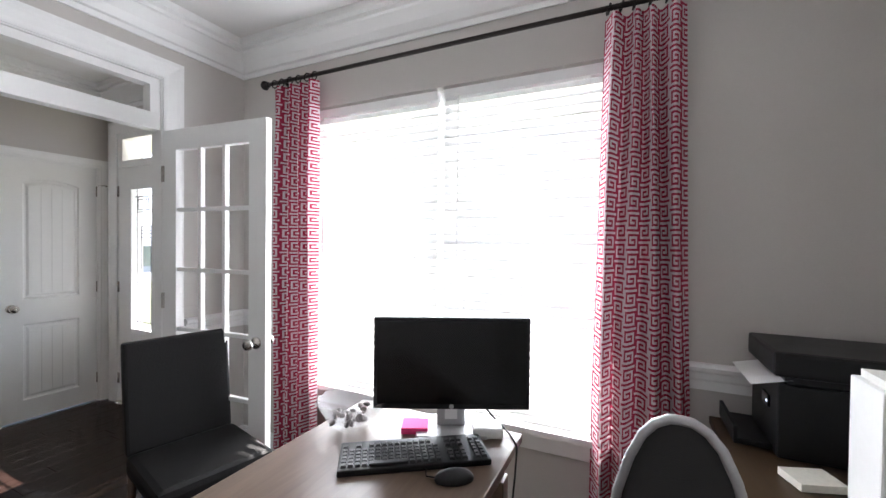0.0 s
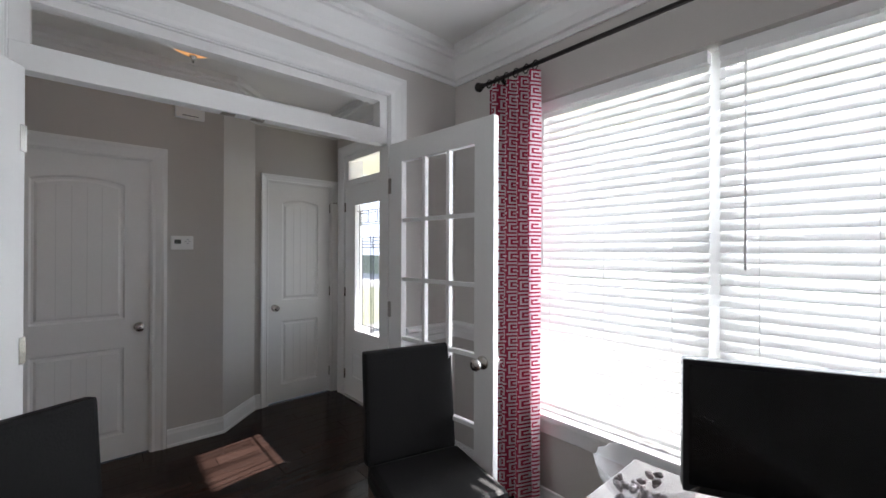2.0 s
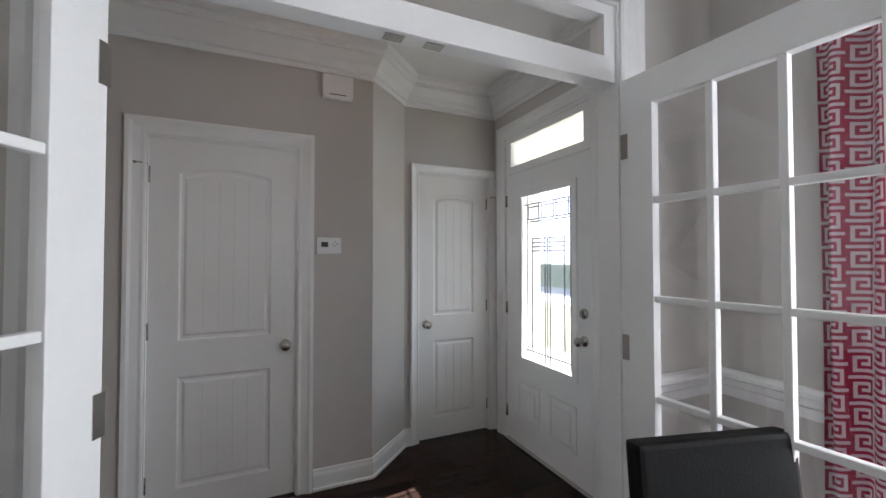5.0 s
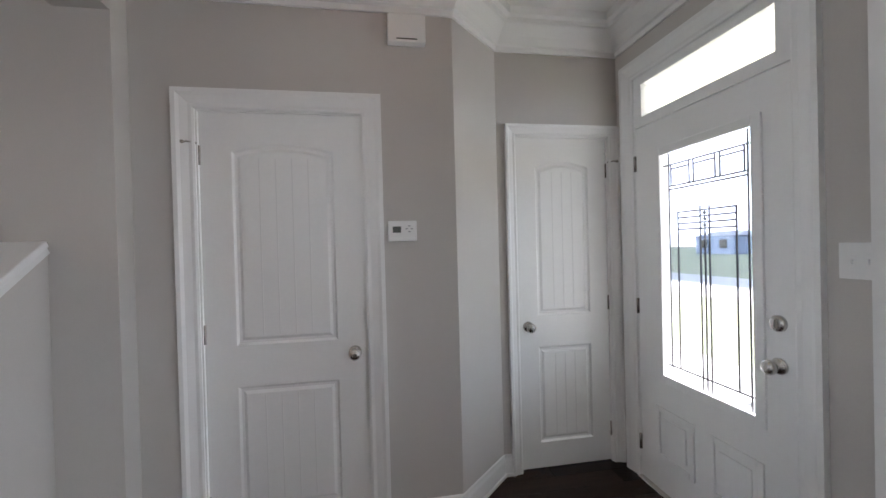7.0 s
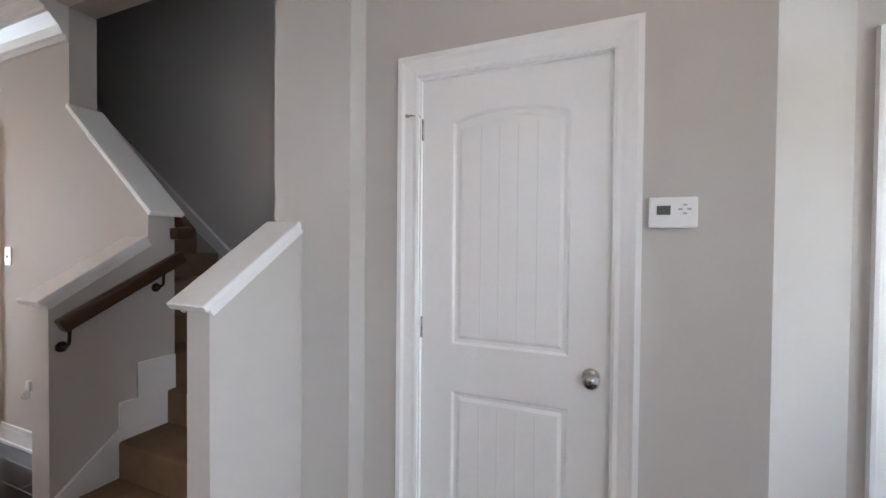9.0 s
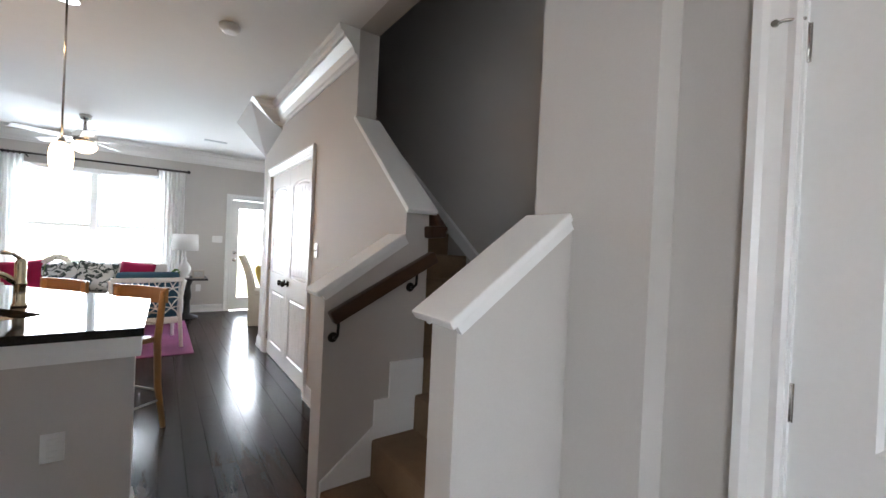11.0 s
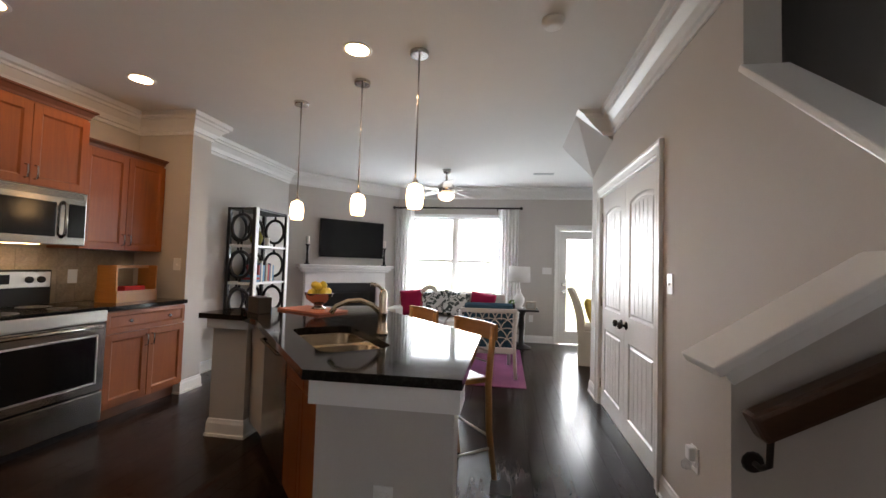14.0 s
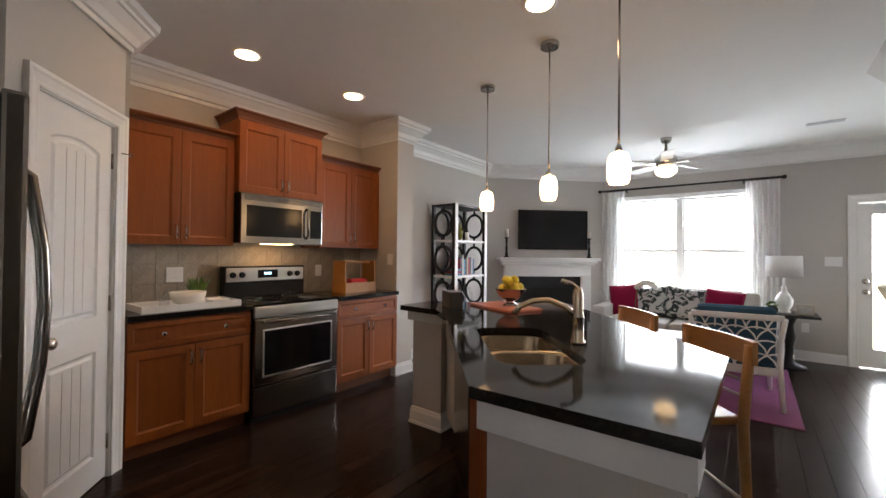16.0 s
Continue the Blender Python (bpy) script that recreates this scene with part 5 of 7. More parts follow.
STONE = mat("tumbled_travertine", (0.36, 0.31, 0.24), rough=0.6, var=0.25, scale=9, fine=70, bump=0.25)
backsplash = tagged(new("backsplash"), "beige tumbled stone tile backsplash", "backsplash", kind="structure")
bm = bmesh.new()
box(bm, 1.519, 1.5295, -3.949, -1.605, 0.9145, 1.40)
part("grout", bm, mat("beige_grout", (0.33, 0.29, 0.23), rough=0.95), backsplash)
bm = bmesh.new()
box(bm, -0.005, 0.0, -0.0725, 0.0725, -0.0725, 0.0725, bev=0.002)
tile_mesh = mesh_of("tile", bm, STONE)
for i in range(15):
    for j in range(3):
        t = new("tile", tile_mesh)
        t.location = (1.5185 + 0.001 * ((i * 5 + j * 3) % 3), -1.70 - 0.148 * i - 0.0, 0.99 + 0.148 * j)
        if t.location.y < -3.87:
            t.scale = (1, 0.9, 1)
        t.parent = backsplash

# range
rg = thing("range", "stainless steel electric range with a black glass top", "range")
bm = bmesh.new()
box(bm, 0.915, 1.50, -3.150, -2.380, 0.0, 0.895)
part("body", bm, BLACK, rg)
bm = bmesh.new()
box(bm, 0.885, 1.505, -3.153, -2.377, 0.8955, 0.918, bev=0.004)
part("cooktop", bm, mat("black_ceramic_glass", (0.005, 0.005, 0.005), rough=0.2, spec=0.2, bump=0), rg, "black glass cooktop")
for cx, cy, r in ((1.05, -2.57, 0.10), (1.05, -2.95, 0.085), (1.30, -2.57, 0.08), (1.30, -2.95, 0.10)):
    bm = bmesh.new()
    lathe(bm, [(r, 0), (r, 0.0008), (r - 0.004, 0.0008), (r - 0.004, 0)], 28, Matrix.Translation((cx, cy, 0.9181)))
    part("burner_ring", bm, SILVER, rg)
bm = bmesh.new()
box(bm, 0.885, 0.914, -3.148, -2.382, 0.285, 0.80, bev=0.008)
od = part("oven_door", bm, STEEL, rg)
bm = bmesh.new()
box(bm, 0.880, 0.8845, -3.07, -2.46, 0.36, 0.70, bev=0.003)
part("oven_window", bm, SCREEN, od)
bm = bmesh.new()
for a, b, c, d in ((-3.085, -3.072, 0.345, 0.715), (-2.458, -2.445, 0.345, 0.715), (-3.071, -2.459, 0.345, 0.358), (-3.071, -2.459, 0.702, 0.715)):
    box(bm, 0.8785, 0.8848, a, b, c, d, bev=0.002)
part("window_trim", bm, BRIGHTSTEEL, od, "bright steel rim round the oven window")
bm = bmesh.new()
tube(bm, [(0.885, -3.09, 0.775), (0.845, -3.08, 0.778), (0.842, -2.76, 0.778), (0.845, -2.45, 0.778), (0.885, -2.44, 0.775)], 0.012, 10)
part("handle", bm, STEEL, od)
bm = bmesh.new()
box(bm, 0.882, 0.914, -3.15, -2.38, 0.805, 0.894, bev=0.01)
part("front_rail", bm, BRIGHTSTEEL, rg, "bright polished steel edge under the cooktop")
bm = bmesh.new()
box(bm, 0.888, 0.914, -3.148, -2.382, 0.05, 0.275, bev=0.008)
part("drawer", bm, STEEL, rg)
bm = bmesh.new()
box(bm, 1.42, 1.505, -3.145, -2.385, 0.9185, 1.19, bev=0.008)
bp = part("back_panel", bm, BLACK, rg)
bm = bmesh.new()
box(bm, 1.408, 1.4195, -3.13, -2.40, 1.055, 1.175, bev=0.004)
part("control_panel", bm, BRIGHTSTEEL, bp)
bm = bmesh.new()
box(bm, 1.4045, 1.4075, -2.86, -2.67, 1.085, 1.155, bev=0.002)
part("display", bm, SCREEN, bp)
bm = bmesh.new()
for k, yy in enumerate((-2.735, -2.755, -2.775, -2.79)):
    box(bm, 1.4036, 1.4044, yy - 0.006, yy + 0.006, 1.112, 1.134)
part("clock_digits", bm, glow("blue_digits", (0.35, 0.75, 1.0), 4), bp, "glowing blue clock digits")
for yy in (-2.45, -2.53, -2.98, -3.06):
    bm = bmesh.new()
    lathe(bm, [(0.026, 0), (0.024, 0.018), (0.018, 0.022)], 18, Matrix.Translation((1.4075, yy, 1.115)) @ Matrix.Rotation(radians(-90), 4, "Y"))
    part("knob", bm, BLACK, bp)

# microwave
mw = thing("microwave", "stainless steel microwave over the range", "microwave")
bm = bmesh.new()
box(bm, 1.165, 1.525, -3.145, -2.385, 1.39, 1.798)
part("body", bm, BLACK, mw)
bm = bmesh.new()
box(bm, 1.135, 1.164, -3.148, -2.382, 1.385, 1.795, bev=0.006)
md = part("door", bm, STEEL, mw)
bm = bmesh.new()
box(bm, 1.130, 1.1345, -2.93, -2.43, 1.445, 1.70, bev=0.002)
part("window", bm, SCREEN, md)
bm = bmesh.new()
box(bm, 1.1295, 1.1345, -3.135, -3.02, 1.445, 1.70, bev=0.002)
part("control_panel", bm, SCREEN, md)
bm = bmesh.new()
tube(bm, [(1.135, -2.975, 1.44), (1.10, -2.975, 1.47), (1.098, -2.975, 1.57), (1.10, -2.975, 1.68), (1.135, -2.975, 1.71)], 0.011, 10)
part("handle", bm, STEEL, md)
bm = bmesh.new()
for i in range(5):
    box(bm, 1.1335, 1.1348, -3.12, -2.41, 1.742 + 0.009 * i, 1.746 + 0.009 * i)
part("vent_slots", bm, BLACK, md)
bm = bmesh.new()
box(bm, 1.22, 1.30, -2.90, -2.63, 1.384, 1.3895, bev=0.001)
part("task_light", bm, glow("range_light", (1.0, 0.60, 0.27), 26), mw, "lit lens under the microwave")

# refrigerator
FX, FY = -0.44, -1.025
fr = thing("refrigerator", "stainless steel french-door refrigerator beside the pantry", "refrigerator", Matrix.Translation((FX, FY, 0)))
bm = bmesh.new()
box(bm, 0, 0.86, 0.06, 0.63, 0.02, 1.76)
part("cabinet", bm, mat("dark_grey_side", (0.018, 0.018, 0.020), rough=0.5), fr)
for x0, x1, z0, z1, nm in ((0, 0.428, 0.52, 1.775, "door"), (0.432, 0.86, 0.52, 1.775, "door"), (0, 0.86, 0.05, 0.51, "freezer_drawer")):
    bm = bmesh.new()
    box(bm, x0, x1, 0, 0.058, z0, z1, bev=0.012)
    d = part(nm, bm, STEEL, fr)
    bm = bmesh.new()
    if nm == "door":
        hx = x1 - 0.05 if x0 == 0 else x0 + 0.05
        tube(bm, [(hx, 0.0, 0.60), (hx, -0.05, 0.64), (hx, -0.085, 0.90), (hx, -0.095, 1.11), (hx, -0.085, 1.32), (hx, -0.05, 1.58), (hx, 0.0, 1.62)], 0.014, 10)
    else:
        tube(bm, [(0.06, 0, 0.33), (0.10, -0.07, 0.31), (0.43, -0.09, 0.31), (0.76, -0.07, 0.31), (0.80, 0, 0.33)], 0.014, 10)
    part("handle", bm, STEEL, d)

# island
from mathutils.geometry import tessellate_polygon

U, V = Vector((0.64, -0.77, 0)).normalized(), Vector((0.77, 0.64, 0)).normalized()
outer = [(-2.02, -1.885), (-2.03, -2.82), (-1.44, -3.51), (-0.88, -4.12), (0.07, -3.48), (0.07, -3.12), (-0.30, -3.10), (-0.52, -2.93), (-1.42, -1.87)]
SC = Vector((-1.255, -2.515, 0))


def round_rect(a0, a1, b0, b1, r, steps=6):
    """The corner points of a rounded rectangle in the sink's own axes."""
    pts = []
    for ca, cb, q in ((a1 - r, b1 - r, 0), (a0 + r, b1 - r, 1), (a0 + r, b0 + r, 2), (a1 - r, b0 + r, 3)):
        for k in range(steps + 1):
            g = (q + k / steps) * math.pi / 2
            pts.append((ca + r * math.cos(g), cb + r * math.sin(g)))
    return pts


hole = [SC + U * a + V * b for a, b in round_rect(-0.37, 0.37, -0.20, 0.155, 0.09)]
island = thing("kitchen_island", "angled kitchen island with a greige end panel and cherry doors", "island")
itop = thing("island_countertop", "polished black granite island countertop", "countertop")
bm = bmesh.new()
loops = [[Vector((x, y, 0)) for x, y in outer], [Vector(h) for h in hole]]
flat = [p for l in loops for p in l]
for z, up in ((0.914, True), (0.876, False)):
    vs = [bm.verts.new((p.x, p.y, z)) for p in flat]
    for t in tessellate_polygon(loops):
        bm.faces.new([vs[i] for i in (t if up else t[::-1])])
    if up:
        tops = vs
    else:
        n0 = len(outer)
        for s, e in ((0, n0), (n0, len(flat))):
            for i in range(s, e):
                j = i + 1 if i + 1 < e else s
                bm.faces.new((tops[i], tops[j], vs[j], vs[i]))
part("slab", bm, GRANITE, itop)
ROT = Matrix.Translation(SC) @ Matrix.Rotation(math.atan2(U.y, U.x), 4, "Z")
sink = thing("kitchen_sink", "double-bowl stainless steel undermount sink", "sink")
SINKSTEEL = mat("warm_satin_steel", (0.50, 0.42, 0.31), rough=0.25, metal=1.0, var=0.05, fine=80)
for a, b in ((-0.375, -0.008), (0.008, 0.375)):
    bm = bmesh.new()
    zb, rings = 0.70, []
    for grow, z in ((0.02, 0.8752), (0.0, 0.8752), (-0.006, 0.862), (-0.012, 0.735), (-0.022, 0.712), (-0.045, zb)):
        e = min(grow, 0.006)
        rings.append([bm.verts.new(ROT @ Vector((p, q, z))) for p, q in round_rect(a - e, b + e, -0.205 - grow, 0.16 + min(grow, 0.008), 0.09)])
    for lo, hi in zip(rings, rings[1:]):
        for k in range(len(lo)):
            m = (k + 1) % len(lo)
            f = bm.faces.new((lo[k], lo[m], hi[m], hi[k]))
            f.smooth = True
    bm.faces.new(rings[-1])
    s = part("bowl", bm, SINKSTEEL, sink)
    bm = bmesh.new()
    lathe(bm, [(0.045, 0), (0.045, 0.003), (0.03, 0.003), (0.025, 0.001)], 20, ROT @ Matrix.Translation(((a + b) / 2, 0, zb + 0.0005)))
    part("drain", bm, NICKEL, s)
fa = thing("kitchen_faucet", "satin nickel kitchen faucet with a side-swung spout", "faucet", Matrix.Translation((-1.475, -2.675, 0.9145)))
FN = mat("warm_nickel", (0.62, 0.54, 0.42), rough=0.2, metal=1.0, var=0.03, bump=0)
bm = bmesh.new()
lathe(bm, [(0.033, 0), (0.033, 0.01), (0.026, 0.02), (0.024, 0.11), (0.027, 0.115), (0.027, 0.13), (0.022, 0.14), (0.024, 0.22), (0.018, 0.245), (0.008, 0.255)], 20)
part("body", bm, FN, fa)
bm = bmesh.new()
vx, vy = 0.84, 0.54
tube(bm, [(0.01 * vx, 0.01 * vy, 0.12), (0.06 * vx, 0.06 * vy, 0.165), (0.13 * vx, 0.13 * vy, 0.195), (0.20 * vx, 0.20 * vy, 0.19), (0.26 * vx, 0.26 * vy, 0.165), (0.29 * vx, 0.29 * vy, 0.125)], [0.017, 0.015, 0.013, 0.013, 0.013, 0.015], 12)
part("spout", bm, FN, fa)
bm = bmesh.new()
tube(bm, [(0, 0, 0.25), (0.03 * vx, 0.03 * vy, 0.275), (0.075 * vx, 0.075 * vy, 0.285)], [0.01, 0.008, 0.012], 10)
part("lever", bm, FN, fa)
bm = bmesh.new()
prism(bm, [(-1.99, -1.925), (-1.99, -2.06), (-1.475, -2.05), (-1.46, -1.915)], 0.0, 0.875)
part("end_panel", bm, WALL, island)
bm = bmesh.new()
prism(bm, [(-2.012, -1.9), (-2.012, -2.075), (-1.465, -2.06), (-1.44, -1.886)], 0.785, 0.8755)
part("panel_trim", bm, WHITE, island, "white trim board under the counter")
bm = bmesh.new()
prism(bm, [(-1.46, -2.055), (-1.76, -2.065), (-1.72, -2.78), (-0.80, -3.86), (-0.10, -3.42), (-0.59, -2.99)], 0.10, 0.69)
part("knee_wall", bm, WALL, island)
bm = bmesh.new()
rim = [Vector((-1.46, -2.055, 0)), Vector((-1.76, -2.065, 0)), Vector((-1.72, -2.78, 0)), Vector((-0.80, -3.86, 0)), Vector((-0.10, -3.42, 0)), Vector((-0.59, -2.99, 0))]
for p, q in zip(rim, rim[1:] + rim[:1]):
    w = (q - p).normalized().cross(Vector((0, 0, -1))) * -0.008
    e = (q - p).normalized() * 0.004
    prism(bm, [tuple(v)[:2] for v in (p + e, q - e, q - e + w, p + e + w)], 0.6902, 0.8752)
part("upper_rail", bm, WALL, island)
fa0, fb0 = Vector((-1.465, -2.03, 0)), Vector((-0.585, -2.985, 0))
fdir = (fb0 - fa0).normalized()
FM = Matrix.Translation(fa0) @ Matrix.Rotation(math.atan2(fdir.y, fdir.x), 4, "Z")
L = (fb0 - fa0).length
for k, (s0, s1) in enumerate(((0.0, 0.33), (0.33, 0.66))):
    for z0, z1, nm in ((0.70, 0.865, "drawer"), (0.115, 0.69, "door")):
        bm = bmesh.new()
        box(bm, s0 + 0.003, s1 - 0.003, 0.001, 0.021, z0, z1, FM, bev=0.003)
        d = part(nm, bm, CABINET, island)
        bm = bmesh.new()
        box(bm, s0 + 0.055, s1 - 0.055, 0.0215, 0.023, z0 + 0.04, z1 - 0.04, FM)
        part("panel", bm, CABINET, d)
dw = thing("dishwasher", "stainless dishwasher built into the island", "dishwasher")
bm = bmesh.new()
box(bm, 0.665, L - 0.02, 0.002, 0.028, 0.11, 0.865, FM, bev=0.005)
part("door", bm, STEEL, dw)
bm = bmesh.new()
tube(bm, [FM @ Vector(p) for p in ((0.72, 0.028, 0.80), (0.74, 0.06, 0.80), (1.2, 0.06, 0.80), (1.22, 0.028, 0.80))], 0.011, 8)
part("handle", bm, STEEL, dw)
pier = thing("island_pier", "greige square pier with white base at the island's end", "pier")
bm = bmesh.new()
box(bm, -0.275, 0.005, -3.46, -3.20, 0.0, 0.80)
part("shaft", bm, WALL, pier)
bm = bmesh.new()
box(bm, -0.305, 0.035, -3.48, -3.165, 0.80, 0.8755, bev=0.004)
part("cap_trim", bm, WHITE, pier)
bm = bmesh.new()
sweep(bm, [(-0.275, -3.20, 0), (-0.275, -3.46, 0), (0.005, -3.46, 0), (0.005, -3.20, 0)], [(-u, w) for u, w in BASE], closed=True)
part("base_trim", bm, WHITE, pier)
bm = bmesh.new()
sweep(bm, [(-1.46, -1.915, 0), (-1.99, -1.925, 0), (-1.99, -2.06, 0)], [(-u, w) for u, w in BASE])
part("base_trim", bm, WHITE, island)
wall_plate("white electrical outlet on the island end panel", (-1.735, -1.9185, 0.44), (-1, 0.01), "wall_outlet")

# on the island
tray = thing("serving_board", "orange painted serving board on the island", "tray", Matrix.Translation((-0.62, -3.53, 0.9145)) @ Matrix.Rotation(radians(-24), 4, "Z"))
ORANGE = mat("coral_orange_wood", (0.52, 0.17, 0.10), rough=0.45, var=0.12, scale=8)
bm = bmesh.new()
box(bm, -0.25, 0.25, -0.15, 0.15, 0.0, 0.018, bev=0.005)
part("board", bm, ORANGE, tray)
fb = thing("fruit_bowl", "polished steel footed bowl full of lemons", "bowl", Matrix.Translation((-0.66, -3.55, 0.933)))
bm = bmesh.new()
lathe(bm, [(0.06, 0), (0.062, 0.006), (0.035, 0.02), (0.03, 0.035), (0.06, 0.05), (0.10, 0.085), (0.115, 0.125), (0.118, 0.13), (0.11, 0.126), (0.09, 0.085), (0.04, 0.055)], 32)
part("bowl", bm, mat("polished_dark_steel", (0.42, 0.36, 0.32), rough=0.1, metal=1.0, bump=0.1, fine=30), fb)
LEMON = mat("lemon_skin", (0.72, 0.55, 0.04), rough=0.45, fine=160, bump=0.25)
for i, (x, y, z) in enumerate(((-0.05, 0.02, 0.13), (0.05, 0.03, 0.13), (0.0, -0.055, 0.13), (0.06, -0.04, 0.135), (-0.06, -0.03, 0.14), (0.0, 0.03, 0.185), (-0.03, -0.01, 0.19), (0.04, -0.01, 0.19))):
    lm = thing("lemon", "yellow lemon lying in the bowl", "fruit", Matrix.Translation((-0.66 + x, -3.55 + y, 0.933 + z)) @ Euler((i, i * 2, i * 3)).to_matrix().to_4x4(), "lemons in the bowl")
    bm = bmesh.new()
    lathe(bm, [(0.003, -0.045), (0.012, -0.038), (0.026, -0.024), (0.033, 0), (0.026, 0.024), (0.012, 0.037), (0.006, 0.042), (0.002, 0.046)], 14)
    part("skin", bm, LEMON, lm)
# Plain grey box on the counter, of unknown use.
nh = thing("counter_box", "small dark grey metal box on the island counter", "box", Matrix.Translation((-0.30, -3.30, 0.9145)) @ Matrix.Rotation(radians(-35), 4, "Z"))
bm = bmesh.new()
box(bm, -0.10, 0.10, -0.05, 0.05, 0, 0.12, bev=0.004)
part("case", bm, mat("dark_grey_enamel", (0.05, 0.05, 0.052), rough=0.35, bump=0.03), nh)
bm = bmesh.new()
box(bm, -0.085, 0.085, -0.054, -0.0505, 0.03, 0.11, bev=0.001)
part("front_plate", bm, mat("pale_grey_plate", (0.32, 0.32, 0.32), rough=0.35), nh, "paler grey front plate")

# on the wall counters
wt2 = thing("serving_tray", "white rectangular tray on the counter", "tray")
bm = bmesh.new()
box(bm, 0.93, 1.27, -2.30, -1.68, 0.915, 0.925)
for a, b, c, d in ((0.93, 0.942, -2.30, -1.68), (1.258, 1.27, -2.30, -1.68), (0.942, 1.258, -2.30, -2.288), (0.942, 1.258, -1.692, -1.68)):
    box(bm, a, b, c, d, 0.925, 0.958)
part("tray", bm, WHITE, wt2)
wb = thing("white_bowl", "white ceramic mixing bowl on the tray", "bowl", Matrix.Translation((1.10, -2.0, 0.926)))
bm = bmesh.new()
lathe(bm, [(0.05, 0), (0.052, 0.006), (0.09, 0.03), (0.11, 0.07), (0.115, 0.10), (0.11, 0.10), (0.10, 0.07), (0.05, 0.02)], 28)
part("bowl", bm, WHITE, wb)
dish = thing("small_dish", "small white square dish on the tray", "dish", Matrix.Translation((1.09, -2.20, 0.926)))
bm = bmesh.new()
box(bm, -0.06, 0.06, -0.06, 0.06, 0, 0.035, bev=0.008)
part("dish", bm, WHITE, dish)
jar = thing("glass_cruet", "small clear glass cruet with a stopper", "bottle", Matrix.Translation((1.02, -1.83, 0.926)))
bm = bmesh.new()
lathe(bm, [(0.03, 0), (0.034, 0.02), (0.028, 0.05), (0.011, 0.075), (0.012, 0.10)], 18)
part("bottle", bm, CRYSTAL, jar)
bm = bmesh.new()
lathe(bm, [(0.008, 0.1), (0.014, 0.112), (0.008, 0.125)], 14)
part("stopper", bm, CRYSTAL, jar)
LEAF = mat("green_leaf", (0.10, 0.20, 0.035), rough=0.55, var=0.3, scale=20, trans=0.0, island=0.35)
pl = thing("potted_herb", "small green plant in a white pot", "plant", Matrix.Translation((1.28, -2.13, 0.9145)))
bm = bmesh.new()
lathe(bm, [(0.04, 0), (0.052, 0.075), (0.048, 0.075), (0.045, 0.06)], 20)
part("pot", bm, WHITE, pl)
bm = bmesh.new()
for i in range(60):
    a, lean, L1 = random.random() * 6.28, 0.15 + 0.5 * random.random(), 0.08 + 0.08 * random.random()
    b0 = Vector((0.03 * math.cos(a), 0.03 * math.sin(a), 0.06))
    tip = b0 + Vector((math.cos(a) * lean * L1, math.sin(a) * lean * L1, L1))
    sd = Vector((-math.sin(a), math.cos(a), 0)) * 0.008
    mid = (b0 + tip) / 2 + Vector((0, 0, 0.01))
    q = [bm.verts.new(p) for p in (b0, mid - sd, tip, mid + sd)]
    bm.faces.new(q)
part("leaves", bm, LEAF, pl)
crate = thing("wooden_caddy", "honey wooden caddy with glasses and red napkins", "caddy", Matrix.Translation((1.20, -3.60, 0.9145)))
bm = bmesh.new()
box(bm, -0.11, 0.11, -0.20, 0.20, 0, 0.012)
for a, b, c, d, e in ((-0.11, -0.098, -0.20, 0.20, 0.10), (0.098, 0.11, -0.20, 0.20, 0.10), (-0.098, 0.098, -0.20, -0.188, 0.32), (-0.098, 0.098, 0.188, 0.20, 0.32)):
    box(bm, a, b, c, d, 0.012, e)
box(bm, -0.015, 0.015, -0.188, 0.188, 0.295, 0.32)
part("frame", bm, OAK, crate)
bm = bmesh.new()
box(bm, -0.08, 0.0, -0.10, 0.10, 0.013, 0.135, bev=0.006)
part("napkins", bm, mat("red_napkin", (0.55, 0.03, 0.03), rough=0.9), crate, "folded red napkins")
for y in (-0.14, 0.14):
    bm = bmesh.new()
    lathe(bm, [(0.028, 0.013), (0.035, 0.14), (0.033, 0.14), (0.026, 0.02)], 18, Matrix.Translation((0.03, y, 0)))
    part("tumbler", bm, CRYSTAL, crate)

# pendants, cans, smoke detector
for x, y in ((-1.56, -3.02), (-1.02, -3.40), (-0.32, -3.75)):
    pn = thing("pendant_lamp", "frosted glass pendant lamp on a nickel stem, lit", "pendant lamp", Matrix.Translation((x, y, 0)), "island pendants")
    bm = bmesh.new()
    lathe(bm, [(0.06, H - 0.028), (0.063, H - 0.01), (0.063, H)], 24)
    part("canopy", bm, NICKEL, pn)
    bm = bmesh.new()
    tube(bm, [(0, 0, 1.86), (0, 0, H - 0.02)], 0.006, 8)
    lathe(bm, [(0.02, 1.845), (0.016, 1.875), (0.008, 1.89)], 14)
    part("stem", bm, NICKEL, pn)
    bm = bmesh.new()
    lathe(bm, [(0.045, 1.685), (0.054, 1.71), (0.058, 1.76), (0.054, 1.81), (0.042, 1.84), (0.02, 1.848)], 24)
    part("shade", bm, PENDANT, pn, "glowing frosted glass shade")
for x, y in ((0.785, -2.24), (0.765, -3.20), (-1.15, -2.95)):
    cn = thing("recessed_light", "round recessed ceiling light, lit", "ceiling light", Matrix.Translation((x, y, H)), "kitchen recessed lights")
    bm = bmesh.new()
    lathe(bm, [(0.075, -0.002), (0.09, -0.006), (0.1, -0.003), (0.1, 0)], 32)
    part("trim_ring", bm, WHITE, cn)
    bm = bmesh.new()
    lathe(bm, [(0.074, -0.0045), (0.074, -0.0025)], 32)
    part("lens", bm, CANLIGHT, cn, "glowing lens")
